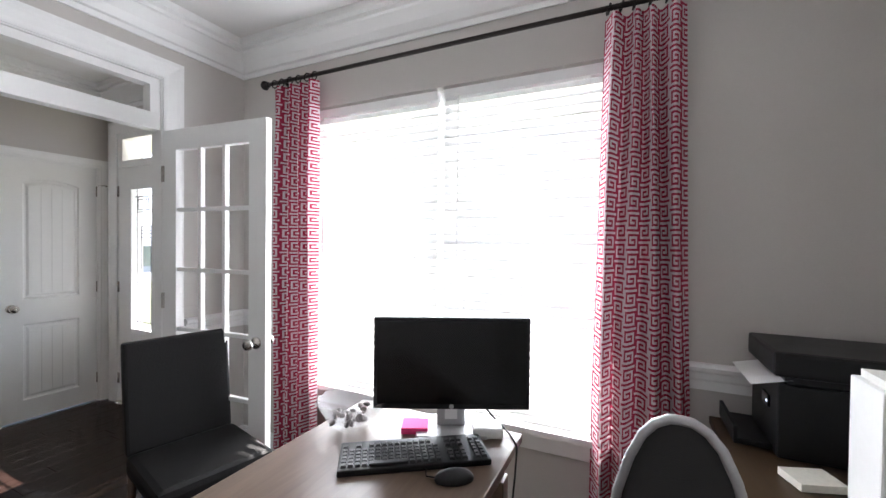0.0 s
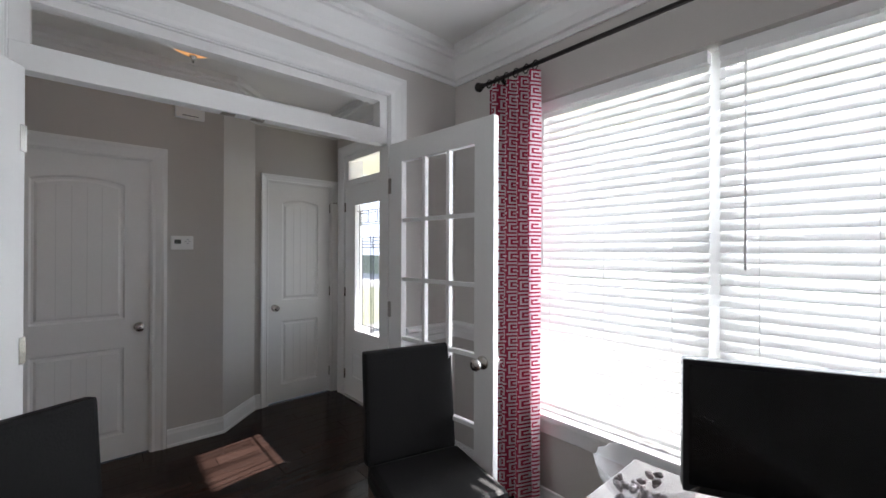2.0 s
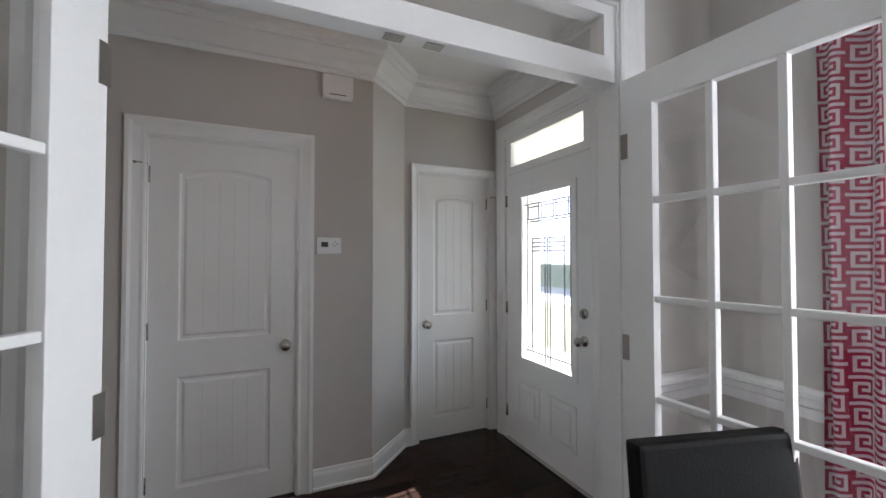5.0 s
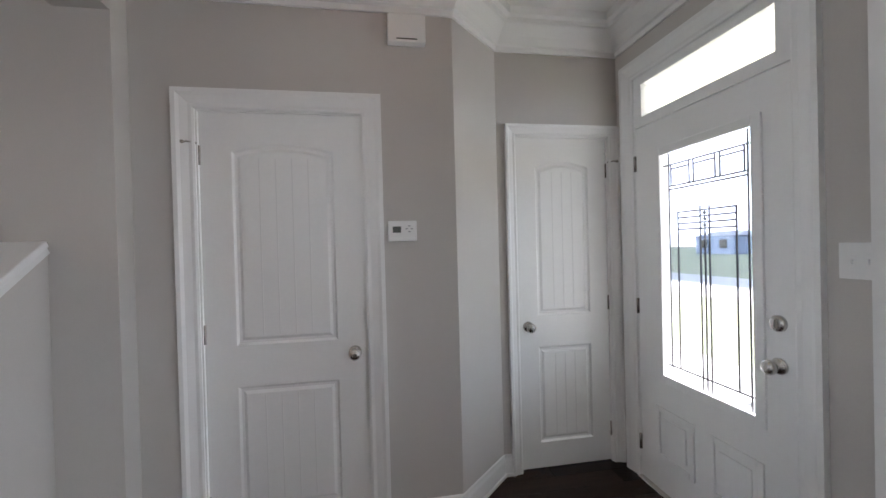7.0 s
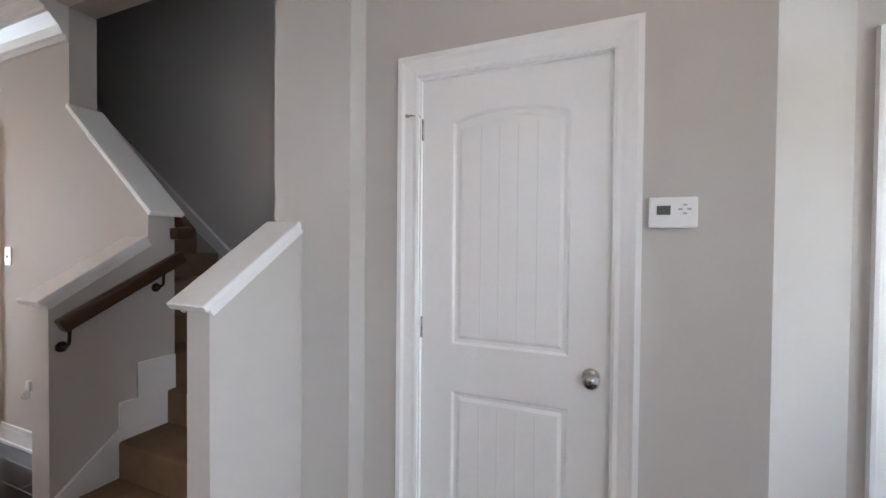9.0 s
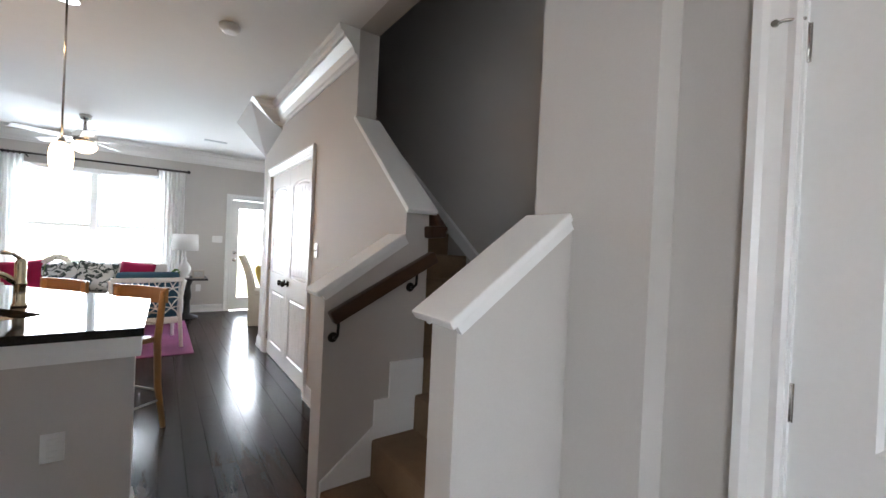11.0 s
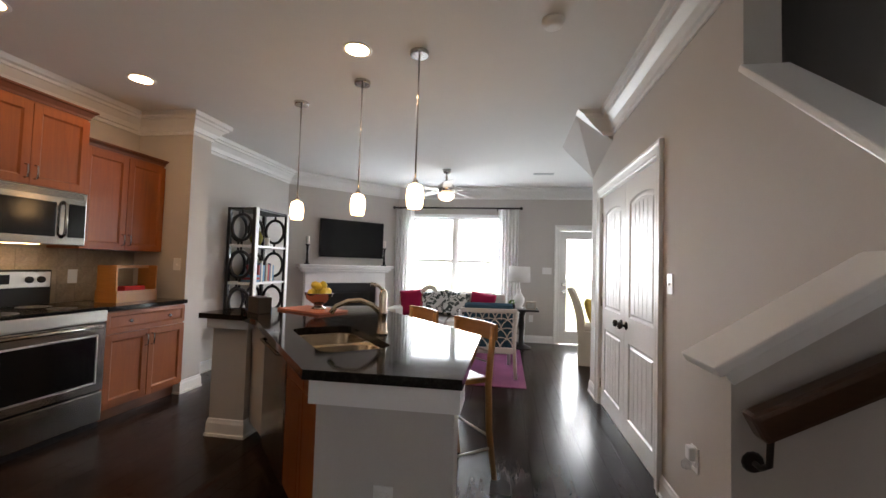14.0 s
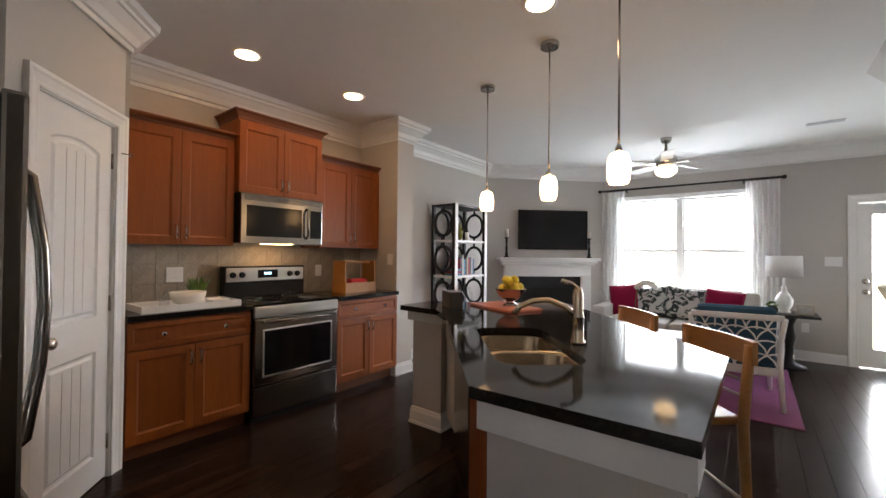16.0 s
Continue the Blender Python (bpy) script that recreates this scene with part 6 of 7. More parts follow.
sd = thing("smoke_detector", "round white smoke detector on the ceiling", "smoke detector", Matrix.Translation((-2.40, -2.76, H)))
bm = bmesh.new()
lathe(bm, [(0.03, -0.042), (0.05, -0.038), (0.06, -0.02), (0.065, -0.012), (0.065, 0)], 28)
part("cover", bm, WHITE, sd)


def bar_stool(m):
    """A counter stool: y forward toward the counter; wooden back rail and seat on pale metal legs."""
    ob = thing("bar_stool", "counter stool with a honey wood back and pale front legs", "stool", m, "island stools")
    bm = bmesh.new()
    n = 10
    for k in range(n):
        t0, t1 = -1 + 2 * k / n, -1 + 2 * (k + 1) / n
        v = []
        for t in (t0, t1):
            yc = -0.215 - 0.035 * (1 - t * t)
            for dy in (-0.011, 0.011):
                for z in (0.85 + 0.012 * t * t, 0.958):
                    v.append(bm.verts.new((0.235 * t, yc + dy, z)))
        a0, a1, a2, a3, b0, b1, b2, b3 = v
        for q in ((a0, a1, b1, b0), (a2, b2, b3, a3), (a1, a3, b3, b1), (a0, b0, b2, a2)):
            bm.faces.new(q)
        if k == 0:
            bm.faces.new((a0, a2, a3, a1))
        if k == n - 1:
            bm.faces.new((b0, b1, b3, b2))
    bmesh.ops.remove_doubles(bm, verts=bm.verts, dist=1e-5)
    part("back_rail", bm, OAK, ob)
    bm = bmesh.new()
    box(bm, -0.20, 0.20, -0.19, 0.19, 0.60, 0.635, bev=0.012)
    part("seat", bm, OAK, ob)
    PALE = PALEMETAL
    for x in (-0.205, 0.205):
        bm = bmesh.new()
        tube(bm, [(x, -0.25, 0.0), (x, -0.20, 0.30), (x, -0.185, 0.60), (x, -0.215, 0.94)], [0.016, 0.021, 0.022, 0.020], 8)
        part("back_leg", bm, OAK, ob, "honey wood back post")
        bm = bmesh.new()
        tube(bm, [(x, 0.21, 0.0), (x, 0.17, 0.60)], 0.014, 8)
        part("front_leg", bm, PALE, ob)
        bm = bmesh.new()
        tube(bm, [(x, -0.225, 0.2), (x, 0.195, 0.2)], 0.008, 8)
        part("stretcher", bm, PALE, ob)
    for y, z in ((-0.218, 0.26), (0.195, 0.26)):
        bm = bmesh.new()
        tube(bm, [(-0.19, y, z), (0.19, y, z)], 0.008, 8)
        part("stretcher", bm, PALE, ob)
    for z in (0.72, 0.79):
        bm = bmesh.new()
        tube(bm, [(-0.19, -0.195, z), (0.19, -0.195, z)], 0.006, 8)
        part("back_wire", bm, PALE, ob)
    return ob


PALEMETAL = mat("pale_grey_metal", (0.45, 0.43, 0.39), rough=0.4, metal=0.3)
for x, y in ((-1.80, -3.02), (-1.33, -3.60)):
    bar_stool(Matrix.Translation((x, y, 0)) @ Matrix.Rotation(math.atan2(V.y, V.x) - math.pi / 2, 4, "Z"))

# ---- living room ----
fp = thing("fireplace", "white corner fireplace mantel with a black firebox", "fireplace", local((0.56, -7.04, 0), (-1, -1)))
# x runs along the diagonal wall, -y into the room
bm = bmesh.new()
box(bm, -0.84, 0.84, -0.20, -0.004, 1.225, 1.27, bev=0.006)
box(bm, -0.80, 0.80, -0.165, -0.004, 1.185, 1.224, bev=0.01)
box(bm, -0.77, 0.77, -0.13, -0.004, 1.15, 1.184, bev=0.008)
part("mantel_shelf", bm, WHITE, fp)
bm = bmesh.new()
box(bm, -0.72, 0.72, -0.09, -0.004, 0.97, 1.149)
part("frieze", bm, WHITE, fp)
for s in (-1, 1):
    bm = bmesh.new()
    box(bm, s * 0.72 if s < 0 else 0.56, -0.56 if s < 0 else 0.72, -0.10, -0.004, 0.0, 0.969, bev=0.005)
    part("pilaster", bm, WHITE, fp)
bm = bmesh.new()
box(bm, -0.559, 0.559, -0.05, -0.004, 0.0, 0.969)
part("surround", bm, mat("black_slate", (0.02, 0.02, 0.022), rough=0.25, var=0.2), fp)
bm = bmesh.new()
box(bm, -0.44, 0.44, -0.062, -0.051, 0.08, 0.80, bev=0.004)
part("firebox", bm, BLACK, fp)
bm = bmesh.new()
for i in range(6):
    box(bm, -0.42, 0.42, -0.0655, -0.063, 0.10 + 0.012 * i, 0.105 + 0.012 * i)
part("grille", bm, BRONZE, fp)
tv = thing("television", "black flat television on the wall over the mantel, off", "television", local((0.50, -7.10, 1.40), (-1, -1)))
bm = bmesh.new()
box(bm, -0.58, 0.58, -0.08, -0.03, 0.0, 0.64, bev=0.006)
box(bm, -0.2, 0.2, -0.03, -0.004, 0.2, 0.45)
part("housing", bm, BLACK, tv)
bm = bmesh.new()
box(bm, -0.565, 0.565, -0.0815, -0.0802, 0.02, 0.625)
part("screen", bm, SCREEN, tv)
for s in (-0.70, 0.68):
    cs = thing("candlestick", "turned black candlestick with a white candle on the mantel", "candlestick", local((0.56, -7.04, 1.271), (-1, -1)) @ Matrix.Translation((s, -0.10, 0)), "mantel candlesticks")
    bm = bmesh.new()
    lathe(bm, [(0.045, 0), (0.045, 0.012), (0.02, 0.03), (0.028, 0.06), (0.014, 0.09), (0.022, 0.14), (0.013, 0.20), (0.02, 0.26), (0.014, 0.29), (0.036, 0.31), (0.036, 0.32)], 18)
    part("stick", bm, BLACK, cs)
    bm = bmesh.new()
    lathe(bm, [(0.028, 0.321), (0.028, 0.45), (0.02, 0.453)], 18)
    part("candle", bm, mat("ivory_wax", (0.75, 0.72, 0.66), rough=0.6), cs)

# bookcase with ring-patterned sides
bc = thing("bookcase", "dark bookcase with ring fretwork sides and white shelves", "bookcase", Matrix.Translation((0.86, -4.91, 0)))
DARKW = mat("near_black_wood", (0.012, 0.010, 0.010), rough=0.4)
BWID, BDEP, BH = 0.75, 0.38, 1.96
# the shelf runs along -y, its depth along x; one open end faces the kitchen
for x in (0.0, BDEP - 0.04):
    for y in (-0.04, -BWID):
        bm = bmesh.new()
        box(bm, x, x + 0.04, y, y + 0.04, 0, BH)
        part("post", bm, DARKW, bc)
for z in (0.08, 0.55, 1.01, 1.47, BH - 0.03):
    bm = bmesh.new()
    box(bm, 0.005, BDEP - 0.005, -BWID + 0.005, -0.005, z, z + 0.028)
    part("shelf", bm, WHITE if z < BH - 0.1 else DARKW, bc, "white painted shelf" if z < BH - 0.1 else "")
for z in (0.08, 0.55, 1.01, 1.47):
    cz = z + 0.028 + 0.216
    for y in (-0.02, -BWID + 0.02):
        bm = bmesh.new()
        tube(bm, [(BDEP / 2 + 0.135 * math.cos(a), y, cz + 0.16 * math.sin(a)) for a in [2 * math.pi * i / 28 for i in range(29)]], 0.019, 8, caps=False)
        for sx in (-1, 1):
            tube(bm, [(BDEP / 2 + sx * 0.135, y, cz), (BDEP / 2 + sx * 0.165, y, cz)], 0.014, 8)
            tube(bm, [(BDEP / 2, y, cz + sx * 0.16), (BDEP / 2, y, cz + sx * 0.214)], 0.014, 8)
        part("ring_fret", bm, DARKW, bc)
    for y in (-0.20, -0.55):
        bm = bmesh.new()
        tube(bm, [(BDEP - 0.018, y + 0.15 * math.cos(a), cz + 0.16 * math.sin(a)) for a in [2 * math.pi * i / 28 for i in range(29)]], 0.019, 8, caps=False)
        tube(bm, [(BDEP - 0.018, y, cz - 0.214), (BDEP - 0.018, y, cz - 0.16)], 0.014, 8)
        tube(bm, [(BDEP - 0.018, y, cz + 0.16), (BDEP - 0.018, y, cz + 0.214)], 0.014, 8)
        part("ring_fret", bm, DARKW, bc)
bm = bmesh.new()
for y in (-0.055, -BWID):
    box(bm, -0.012, -0.001, y, y + 0.055, 0.0, BH)
part("white_front_edge", bm, WHITE, bc, "white painted front uprights")
BOOKS = [(0.30, 0.03, 0.04), (0.08, 0.10, 0.16), (0.55, 0.52, 0.46), (0.10, 0.22, 0.36), (0.02, 0.02, 0.03), (0.30, 0.25, 0.20)]
BOOKM = [mat("book_cover", c, rough=0.6) for c in BOOKS]
by = -0.10
for i in range(10):
    w, hh = 0.025 + 0.012 * random.random(), 0.20 + 0.07 * random.random()
    bk = thing("book", "hardback book standing on the bookcase shelf", "book", Matrix.Translation((0.92, -4.91 + by - 0.10, 1.0385)), "books on the shelf")
    bm = bmesh.new()
    box(bm, 0, 0.17, -w, 0, 0, hh, bev=0.002)
    part("cover", bm, BOOKM[i % 6], bk)
    by -= w + 0.002
for k in range(3):
    bk = thing("book", "book lying flat in a stack on the shelf", "book", Matrix.Translation((0.89, -4.96, 1.0385 + 0.03 * k)), "books on the shelf")
    bm = bmesh.new()
    box(bm, 0, 0.2, -0.13, 0.0, 0, 0.028, bev=0.002)
    part("cover", bm, BOOKM[(k * 3 + 3) % 6], bk)
va = thing("vase", "olive green glazed vase on the bookcase", "vase", Matrix.Translation((1.03, -5.20, 1.4985)))
bm = bmesh.new()
lathe(bm, [(0.045, 0), (0.075, 0.06), (0.08, 0.11), (0.05, 0.17), (0.028, 0.21), (0.035, 0.235)], 22)
part("body", bm, mat("olive_glaze", (0.16, 0.15, 0.02), rough=0.25), va)
for y, hh, r in ((-5.05, 0.20, 0.03), (-5.33, 0.11, 0.03)):
    cd = thing("pillar_candle", "white pillar candle on the bookcase shelf", "candle", Matrix.Translation((0.96, y, 1.4985)))
    bm = bmesh.new()
    lathe(bm, [(r, 0), (r, hh), (r - 0.006, hh + 0.003)], 18)
    part("wax", bm, mat("white_wax", (0.78, 0.76, 0.72), rough=0.6), cd)
for y, z in ((-5.08, 0.579), (-5.28, 0.579), (-5.48, 0.579)):
    gj = thing("glass_jar", "tall clear glass jar on the bookcase shelf", "jar", Matrix.Translation((1.03, y, z)))
    bm = bmesh.new()
    lathe(bm, [(0.05, 0), (0.055, 0.02), (0.055, 0.2), (0.03, 0.25), (0.035, 0.28)], 18)
    part("jar", bm, CRYSTAL, gj)

# curtains and rod at the living room window
SHEER = cloth("white_sheer_cloth", (0.88, 0.88, 0.87), trans=0.55)
for x0, x1 in ((-0.48, -0.14), (-2.38, -2.02)):
    cu = thing("curtain", "long white sheer curtain panel at the window", "curtain", group="living room curtains")
    bm = bmesh.new()
    rows, cols = 24, 60
    g = [[bm.verts.new((x0 + (x1 - x0) * c / cols, BW + 0.10 + 0.028 * math.sin(c / cols * 2 * math.pi * 6 + 0.4 * math.sin(r / 5)), 2.34 - 2.31 * r / rows)) for c in range(cols + 1)] for r in range(rows + 1)]
    for r in range(rows):
        for c in range(cols):
            bm.faces.new((g[r][c], g[r][c + 1], g[r + 1][c + 1], g[r + 1][c])).smooth = True
    part("cloth", bm, SHEER, cu)
rod2 = thing("curtain_rod", "dark bronze curtain rod over the living room window", "curtain rod")
bm = bmesh.new()
tube(bm, [(-2.42, BW + 0.10, 2.365), (-0.10, BW + 0.10, 2.365)], 0.014, 10)
part("rod", bm, BRONZE, rod2)
for x in (-2.42, -0.10):
    bm = bmesh.new()
    bmesh.ops.create_uvsphere(bm, u_segments=14, v_segments=8, radius=0.028, matrix=Matrix.Translation((x, BW + 0.10, 2.365)))
    part("finial", bm, BRONZE, rod2)
for x in (-2.0, -0.5):
    bm = bmesh.new()
    tube(bm, [(x, BW, 2.33), (x, BW + 0.10, 2.35)], 0.01, 8)
    part("bracket", bm, BRONZE, rod2)
for x in [-2.36 + 0.055 * i for i in range(6)] + [-0.44 + 0.055 * i for i in range(6)]:
    bm = bmesh.new()
    tube(bm, [(x, BW + 0.10 + 0.024 * math.cos(a), 2.36 + 0.024 * math.sin(a)) for a in [i * math.pi / 6 for i in range(13)]], 0.004, 6, caps=False)
    part("ring", bm, BRONZE, rod2)

# ceiling fan
fan = thing("ceiling_fan", "nickel ceiling fan with white blades and a lit bowl", "ceiling fan", Matrix.Translation((-1.27, -6.3, H)))
bm = bmesh.new()
lathe(bm, [(0.02, -0.20), (0.015, -0.07), (0.05, -0.05), (0.065, 0.0)], 20)
part("downrod", bm, NICKEL, fan)
bm = bmesh.new()
lathe(bm, [(0.05, -0.36), (0.10, -0.34), (0.125, -0.29), (0.12, -0.24), (0.08, -0.20), (0.02, -0.19)], 28)
part("motor", bm, NICKEL, fan)
bm = bmesh.new()
lathe(bm, [(0.005, -0.475), (0.07, -0.46), (0.115, -0.42), (0.125, -0.375), (0.10, -0.362)], 28)
part("light_bowl", bm, glow("fan_light", (1.0, 0.72, 0.42), 3.5), fan, "warm glowing glass bowl")
BLADE = mat("white_fan_blade", (0.66, 0.65, 0.62), rough=0.5)
for i in range(5):
    m = Matrix.Rotation(2 * math.pi * i / 5 + 0.5, 4, "Z")
    bm = bmesh.new()
    box(bm, 0.20, 0.66, -0.065, 0.065, -0.004, 0.004, m @ Matrix.Translation((0, 0, -0.30)) @ Matrix.Rotation(radians(12), 4, "X"), bev=0.003)
    b = part("blade", bm, BLADE, fan)
    bm = bmesh.new()
    box(bm, 0.10, 0.24, -0.02, 0.02, -0.312, -0.305, m)
    part("blade_iron", bm, NICKEL, b)

# sofa with cushions
SOFA = cloth("pale_linen", (0.55, 0.53, 0.49), trans=0.0)
sofa = thing("sofa", "pale grey linen sofa under the window", "sofa", Matrix.Translation((-1.25, -7.05, 0)))
bm = bmesh.new()
box(bm, -0.95, 0.95, -0.40, 0.45, 0.12, 0.30, bev=0.03)
part("base", bm, SOFA, sofa)
for s in (-1, 1):
    bm = bmesh.new()
    box(bm, s * 0.95 - (0.0 if s < 0 else 0.18), s * 0.95 + (0.18 if s < 0 else 0.0), -0.40, 0.45, 0.12, 0.62, bev=0.05)
    part("arm", bm, SOFA, sofa)
    bm = bmesh.new()
    box(bm, -0.76 if s < 0 else 0.01, -0.01 if s < 0 else 0.76, -0.20, 0.47, 0.30, 0.47, bev=0.05)
    part("seat_cushion", bm, SOFA, sofa)
    bm = bmesh.new()
    box(bm, -0.76 if s < 0 else 0.01, -0.01 if s < 0 else 0.76, -0.36, -0.16, 0.45, 0.88, bev=0.06)
    part("back_cushion", bm, SOFA, sofa)
bm = bmesh.new()
box(bm, -0.93, 0.93, -0.42, -0.28, 0.12, 0.85, bev=0.05)
part("back", bm, SOFA, sofa)
for x in (-0.85, 0.85):
    for y in (-0.33, 0.38):
        bm = bmesh.new()
        tube(bm, [(x, y, 0), (x, y, 0.13)], [0.018, 0.025], 8)
        part("foot", bm, RAILWOOD, sofa)


def cushion(name, label, m, material, size=0.42, group="sofa cushions", thick=0.13):
    ob = thing(name, label, "cushion", m, group)
    bm = bmesh.new()
    n = 12
    for s in (-1, 1):
        g = []
        for i in range(n + 1):
            row = []
            for j in range(n + 1):
                u, v = -1 + 2 * i / n, -1 + 2 * j / n
                k = (1 - u ** 4) * (1 - v ** 4)
                pinch = 1 - 0.06 * (u * u * (1 - v * v) + v * v * (1 - u * u)) * 0 - 0.05 * (1 - abs(u * v))
                row.append(bm.verts.new((u * size / 2 * pinch, s * thick / 2 * k ** 0.6, v * size / 2 * pinch)))
            g.append(row)
        for i in range(n):
            for j in range(n):
                bm.faces.new((g[i][j], g[i + 1][j], g[i + 1][j + 1], g[i][j + 1])).smooth = True
    bmesh.ops.remove_doubles(bm, verts=bm.verts, dist=1e-4)
    part("cover", bm, material, ob)
    return ob


PINK = mat("magenta_cloth", (0.26, 0.012, 0.05), rough=0.9, fine=200, bump=0.3, spec=0.1)
YELLOW = mat("yellow_cloth", (0.55, 0.40, 0.10), rough=0.9, fine=200, bump=0.3, spec=0.1)
FLORAL, fn, flk, fbs = principled("dark_leaf_print_cloth")
tcf, vor, rmp = fn.new("ShaderNodeTexCoord"), fn.new("ShaderNodeTexNoise"), fn.new("ShaderNodeValToRGB")
vor.inputs["Scale"].default_value, vor.inputs["Detail"].default_value, vor.inputs["Distortion"].default_value = 11, 3, 1.2
flk.new(tcf.outputs["Object"], vor.inputs["Vector"])
flk.new(vor.outputs[0], rmp.inputs[0])
rmp.color_ramp.elements[0].color, rmp.color_ramp.elements[0].position = (0.03, 0.045, 0.04, 1), 0.46
rmp.color_ramp.elements[1].color, rmp.color_ramp.elements[1].position = (0.55, 0.55, 0.52, 1), 0.52
flk.new(rmp.outputs[0], fbs.inputs["Base Color"])
fbs.inputs["Roughness"].default_value = 0.9
for x, mtl, lab, sz in ((0.62, PINK, "magenta throw cushion on the sofa", 0.44), (0.28, FLORAL, "white throw cushion with a dark leaf print", 0.42),
                        (-0.10, FLORAL, "white throw cushion with a dark leaf print", 0.44), (-0.55, PINK, "magenta throw cushion on the sofa", 0.42)):
    cushion("throw_cushion", lab, Matrix.Translation((-1.25 + x, -7.05 - 0.06, 0.68)) @ Matrix.Rotation(radians(20), 4, "X") @ Matrix.Rotation(radians(8 * (1 if x > 0 else -1)), 4, "Y"), mtl, sz)

# white lattice chair with blue cushions, its back to the hall
lc = thing("lattice_chair", "white lattice-back armchair with blue cushions", "armchair", Matrix.Translation((-1.94, -5.60, 0)) @ Matrix.Rotation(radians(186), 4, "Z") @ Matrix.Scale(0.96, 4, (1, 0, 0)))
WP = WHITE
BLUE = mat("teal_blue_cloth", (0.045, 0.11, 0.17), rough=0.9, fine=200, bump=0.3, spec=0.1)
for x in (-0.33, 0.33):
    bm = bmesh.new()
    tube(bm, [(x * 1.06, -0.36, 0.0), (x, -0.30, 0.36), (x, -0.34, 0.60), (x * 1.06, -0.42, 0.80)], [0.02, 0.024, 0.022, 0.02], 8)
    part("back_leg", bm, WP, lc)
    bm = bmesh.new()
    tube(bm, [(x * 1.05, 0.33, 0.0), (x, 0.30, 0.58)], 0.022, 8)
    part("front_leg", bm, WP, lc)
    bm = bmesh.new()
    box(bm, x - 0.025, x + 0.025, -0.34, 0.34, 0.57, 0.60, bev=0.008)
    part("arm", bm, WP, lc)
bm = bmesh.new()
box(bm, -0.345, 0.345, -0.43, -0.39, 0.78, 0.83, bev=0.008)
part("top_rail", bm, WP, lc)
bm = bmesh.new()
box(bm, -0.325, 0.325, -0.32, -0.285, 0.30, 0.36, bev=0.006)
part("lower_rail", bm, WP, lc)
bm = bmesh.new()


def backpt(u, v):
    """A place on the leaning back panel."""
    return (0.31 * u, -0.31 - 0.10 * v, 0.34 + 0.46 * v)


for row in range(4):
    for k in range(-3, 4):
        c, v0 = 0.5 * k + (0.25 if row % 2 else 0.0), 0.02 + 0.25 * row
        arc = [(c + 0.5 * math.cos(g), v0 + 0.30 * math.sin(g)) for g in [i * math.pi / 14 for i in range(15)]]
        run = [backpt(u, v) for u, v in arc if -1 <= u <= 1 and v <= 1.0]
        if len(run) > 2:
            tube(bm, run, 0.008, 6)
for u in (-0.5, 0.0, 0.5):
    tube(bm, [backpt(u, 0.78), backpt(u, 1.0)], 0.008, 6)
part("lattice", bm, WP, lc)
bm = bmesh.new()
box(bm, -0.31, 0.31, -0.28, 0.33, 0.33, 0.47, bev=0.05)
part("seat_cushion", bm, BLUE, lc)
bm = bmesh.new()
box(bm, -0.30, 0.30, -0.06, 0.06, 0.0, 0.50, Matrix.Translation((0, -0.265, 0.40)) @ Matrix.Rotation(radians(12), 4, "X"), bev=0.05)
part("back_cushion", bm, BLUE, lc)
bm = bmesh.new()
box(bm, -0.31, 0.31, -0.28, 0.31, 0.28, 0.33)
part("seat_frame", bm, WP, lc)

# coffee table, rug, end table and lamp
ct2 = thing("coffee_table", "low white coffee table on the rug", "coffee table", Matrix.Translation((-1.15, -6.05, 0)))
bm = bmesh.new()
box(bm, -0.45, 0.45, -0.25, 0.25, 0.40, 0.44, bev=0.01)
part("tabletop", bm, WHITE, ct2)
for x in (-0.40, 0.40):
    for y in (-0.2, 0.2):
        bm = bmesh.new()
        tube(bm, [(x, y, 0.02), (x, y, 0.40)], 0.022, 8)
        part("leg", bm, WHITE, ct2)
orch = thing("orchid", "white orchid in a small pot on the coffee table", "plant", Matrix.Translation((-1.0, -6.1, 0.441)))
bm = bmesh.new()
lathe(bm, [(0.05, 0), (0.065, 0.11), (0.058, 0.11), (0.05, 0.09)], 18)
part("pot", bm, WHITE, orch)
bm = bmesh.new()
tube(bm, [(0, 0, 0.08), (0.02, 0, 0.30), (0.0, 0.02, 0.48), (-0.10, 0.03, 0.56), (-0.20, 0.03, 0.57)], 0.004, 6)
part("stem", bm, LEAF, orch)
bm = bmesh.new()
for i in range(9):
    p = Vector((0.0 - 0.024 * i, 0.025, 0.50 + 0.055 * math.sin(i * 0.35) + 0.01 * (i % 2)))
    for k in range(5):
        a = 2 * math.pi * k / 5
        bmesh.ops.create_icosphere(bm, subdivisions=1, radius=1, matrix=Matrix.Translation(p + Vector((0.018 * math.cos(a), 0.006 * (i % 3 - 1), 0.018 * math.sin(a)))) @ Matrix.Diagonal((0.016, 0.005, 0.016, 1)))
part("flowers", bm, mat("petal_white", (0.78, 0.78, 0.76), rough=0.7), orch)
bm = bmesh.new()
for i in range(7):
    a = i * 0.9
    d = Vector((math.cos(a), math.sin(a), 0))
    sdv = Vector((-d.y, d.x, 0)) * 0.03
    b0, md2, tip = Vector((0, 0, 0.1)), d * 0.09 + Vector((0, 0, 0.17)), d * 0.2 + Vector((0, 0, 0.13))
    bm.faces.new([bm.verts.new(p) for p in (b0, md2 - sdv, tip, md2 + sdv)])
part("leaves", bm, LEAF, orch)
rug = thing("area_rug", "magenta and violet woven rug on the dark floor", "rug")
bm = bmesh.new()
box(bm, -2.42, 0.35, -7.0, -4.95, -0.005, 0.010, bev=0.004)
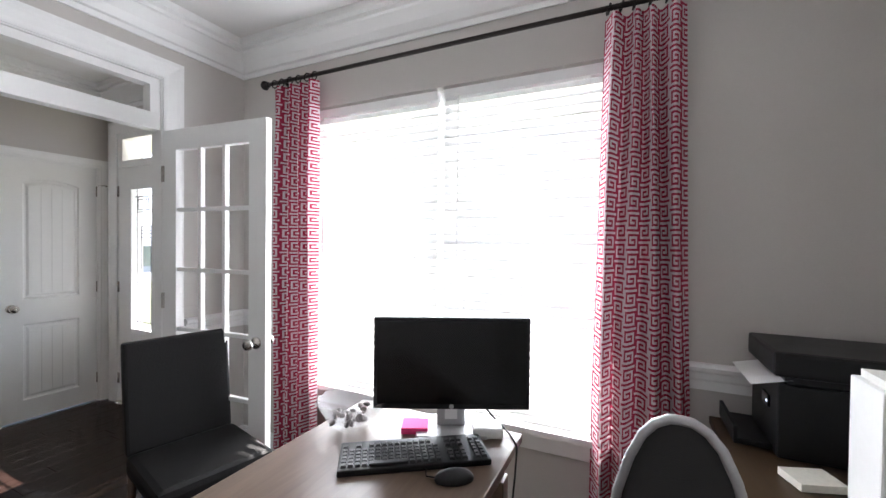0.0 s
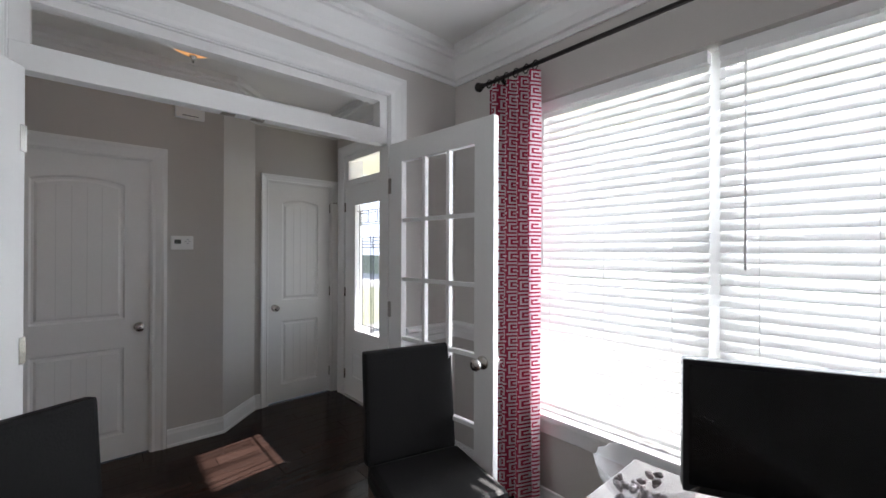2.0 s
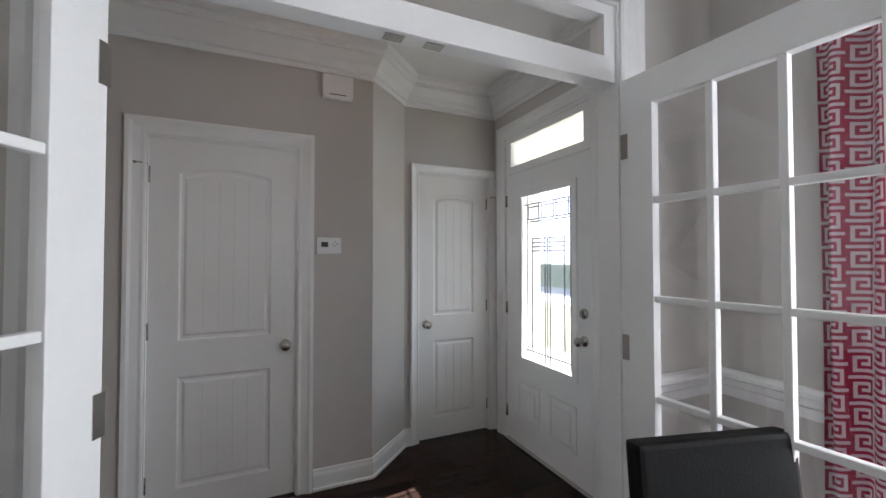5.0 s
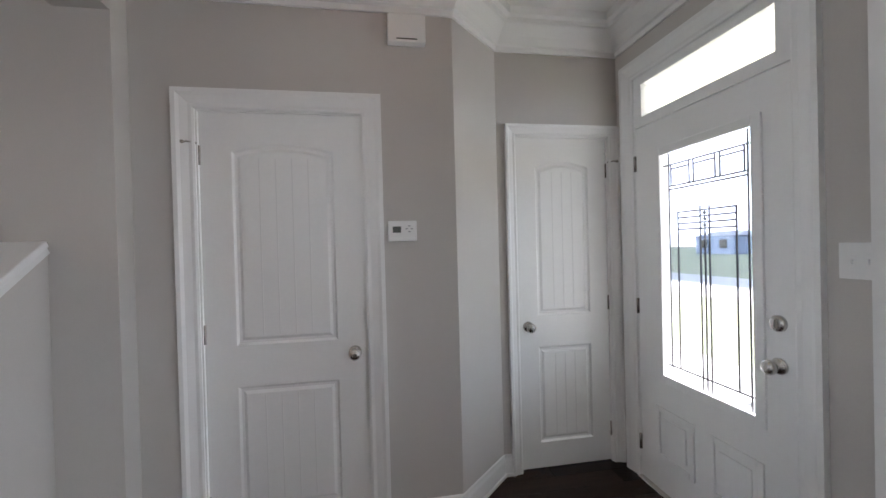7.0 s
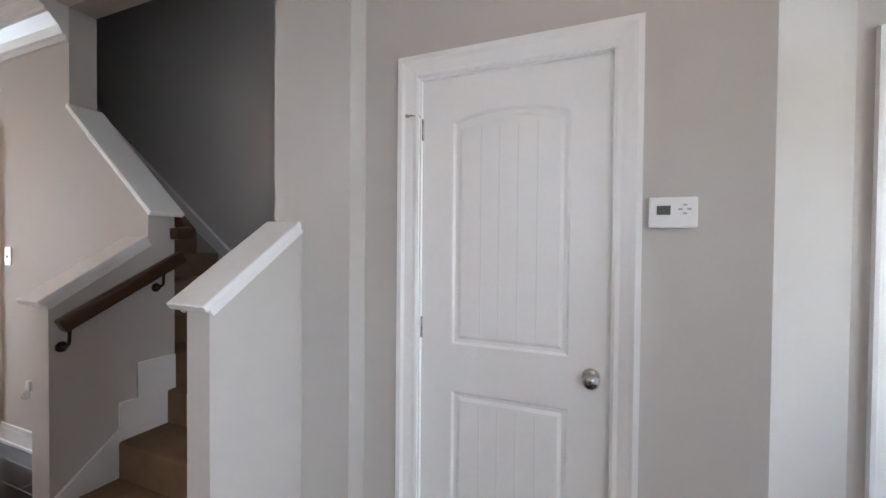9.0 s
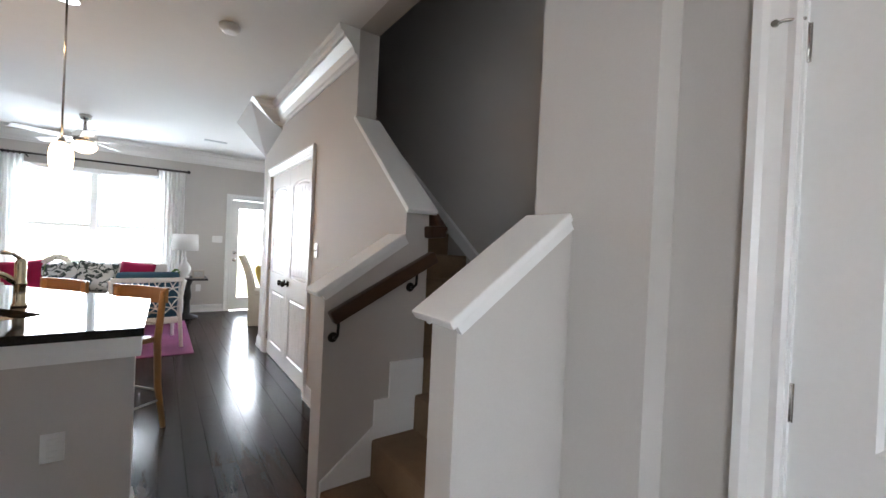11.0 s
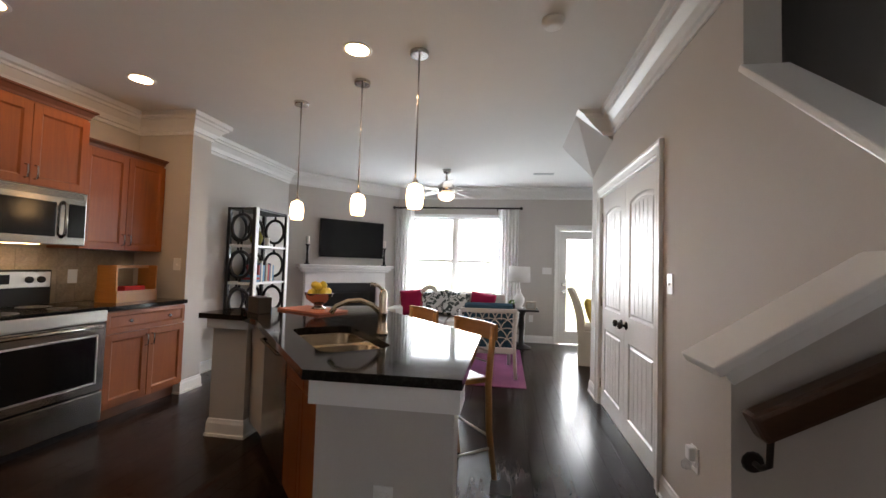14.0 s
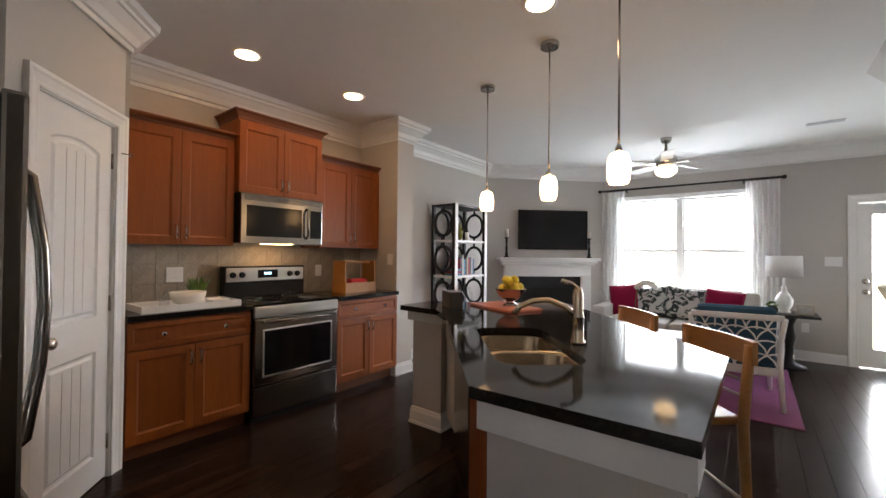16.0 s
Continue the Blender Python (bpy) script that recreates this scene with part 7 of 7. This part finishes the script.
part("rug_body", bm, mat("magenta_violet_wool", (0.21, 0.065, 0.14), rough=1.0, var=0.35, scale=2.5, fine=260, bump=0.7, spec=0.05), rug)
et = thing("end_table", "dark wooden end table beside the sofa", "table", Matrix.Translation((-2.45, -7.25, 0)))
bm = bmesh.new()
box(bm, -0.26, 0.26, -0.26, 0.26, 0.615, 0.645, bev=0.005)
part("tabletop", bm, DARKW, et)
bm = bmesh.new()
lathe(bm, [(0.16, 0), (0.16, 0.02), (0.05, 0.06), (0.04, 0.25), (0.06, 0.35), (0.04, 0.5), (0.08, 0.614)], 20)
part("pedestal", bm, DARKW, et)
tl = thing("table_lamp", "white ceramic table lamp with a drum shade, unlit", "lamp", Matrix.Translation((-2.40, -7.25, 0.646)))
bm = bmesh.new()
lathe(bm, [(0.07, 0), (0.07, 0.015), (0.05, 0.03), (0.085, 0.10), (0.09, 0.16), (0.05, 0.23), (0.025, 0.27), (0.03, 0.30), (0.012, 0.33), (0.012, 0.46)], 22)
part("base", bm, WHITE, tl)
bm = bmesh.new()
lathe(bm, [(0.18, 0.43), (0.172, 0.69), (0.169, 0.69), (0.177, 0.432)], 32)
part("shade", bm, cloth("white_lampshade", (0.80, 0.79, 0.77), trans=0.4), tl)
pbowl = thing("black_bowl_plant", "small plant in a round black pot on the table", "plant", Matrix.Translation((-2.28, -7.08, 0.646)))
bm = bmesh.new()
lathe(bm, [(0.04, 0), (0.06, 0.03), (0.06, 0.06), (0.045, 0.085), (0.04, 0.07)], 18)
part("pot", bm, BLACK, pbowl)
bm = bmesh.new()
for i in range(40):
    a, e = random.random() * 6.28, random.random() * 1.2
    p = Vector((0.05 * math.cos(a) * math.cos(e), 0.05 * math.sin(a) * math.cos(e), 0.09 + 0.05 * math.sin(e)))
    bmesh.ops.create_icosphere(bm, subdivisions=1, radius=1, matrix=Matrix.Translation(p) @ Euler((a, e, 0)).to_matrix().to_4x4() @ Matrix.Diagonal((0.016, 0.010, 0.003, 1)))
part("leaves", bm, LEAF, pbowl)
pf = thing("picture_frame", "small pale picture frame standing on the table", "picture frame", Matrix.Translation((-2.58, -7.1, 0.646)) @ Matrix.Rotation(radians(-10), 4, "X"))
bm = bmesh.new()
box(bm, -0.08, 0.08, -0.01, 0.01, 0, 0.13, bev=0.004)
part("frame", bm, mat("champagne_frame", (0.5, 0.45, 0.38), rough=0.4, metal=0.3), pf)
bm = bmesh.new()
box(bm, -0.06, 0.06, 0.0102, 0.0115, 0.02, 0.11)
part("picture", bm, mat("faded_print", (0.5, 0.5, 0.48), rough=0.5, var=0.3, scale=25), pf)

# slip-covered chair near the back door
sc = thing("slipcovered_chair", "cream skirted slip-covered dining chair", "chair", Matrix.Translation((-3.50, -6.42, 0)) @ Matrix.Rotation(radians(78), 4, "Z"))
CREAMC = mat("cream_slipcover", (0.55, 0.48, 0.38), rough=0.95, fine=220, bump=0.3, spec=0.1)
bm = bmesh.new()
q0 = [(-0.26, -0.27), (0.26, -0.27), (0.26, 0.27), (-0.26, 0.27)]
prism(bm, [(x * 1.05, y * 1.05) for x, y in q0], 0.005, 0.47)
part("skirt", bm, CREAMC, sc)
bm = bmesh.new()
box(bm, -0.27, 0.27, -0.27, 0.27, 0.47, 0.54, bev=0.03)
part("seat", bm, CREAMC, sc)
bm = bmesh.new()
n = 8
prev = None
for k in range(n + 1):
    t = k / n
    y, z, th2 = -0.25 - 0.16 * t * t, 0.45 + 0.60 * t, 0.05 - 0.015 * t
    ring = [bm.verts.new(p) for p in ((-0.27, y - th2, z), (0.27, y - th2, z), (0.27, y + th2, z), (-0.27, y + th2, z))]
    if prev:
        for i in range(4):
            bm.faces.new((prev[i], prev[(i + 1) % 4], ring[(i + 1) % 4], ring[i]))
    else:
        bm.faces.new(ring[::-1])
    prev = ring
bm.faces.new(prev)
part("backrest", bm, CREAMC, sc)
cushion("throw_cushion", "mustard yellow throw cushion on the slip-covered chair", Matrix.Translation((-3.50, -6.42, 0)) @ Matrix.Rotation(radians(78), 4, "Z") @ Matrix.Translation((0, -0.12, 0.72)) @ Matrix.Rotation(radians(18), 4, "X"), YELLOW, 0.40, "chair cushion")
cv = thing("ceiling_vent", "small dark slotted vent in the living room ceiling", "vent", Matrix.Translation((-2.7, -6.6, H)))
bm = bmesh.new()
box(bm, -0.15, 0.15, -0.05, 0.05, -0.006, 0, bev=0.002)
part("frame", bm, SILVER, cv)

# ---- floor boards, laid last ----
bm = bmesh.new()
bw = 0.127
col = 0
x = -4.13
while x < 1.66:
    y = -7.95 + (col * 0.37) % 1.3 - 1.3
    while y < 2.5:
        L2 = 0.9 + 0.7 * ((col * 7 + int(y * 10)) % 5) / 5
        a, b = max(y + 0.0008, -7.95), min(y + L2 - 0.0008, 2.52)
        if b > a + 0.02:
            vs = [bm.verts.new(p) for p in ((x + 0.0008, a, -0.0012), (x + bw - 0.0008, a, -0.0012), (x + bw - 0.0008, b, -0.0012), (x + 0.0008, b, -0.0012))]
            tp = [bm.verts.new(p) for p in ((x + 0.002, a + 0.0012, 0.0), (x + bw - 0.002, a + 0.0012, 0.0), (x + bw - 0.002, b - 0.0012, 0.0), (x + 0.002, b - 0.0012, 0.0))]
            bm.faces.new(tp)
            for i in range(4):
                bm.faces.new((vs[i], vs[(i + 1) % 4], tp[(i + 1) % 4], tp[i]))
        y += L2
    x += bw
    col += 1
BOARD = mat("walnut_stained_board", (0.024, 0.0135, 0.0105), rough=0.22, spec=0.13, var=0.35, scale=2.0, fine=26, bump=0.015, stretch=(9, 0.7, 1), island=0.28)
boards = part("floor_boards", bm, BOARD, floor)
tagged(boards, "dark walnut-stained hardwood boards", kind="stuff")
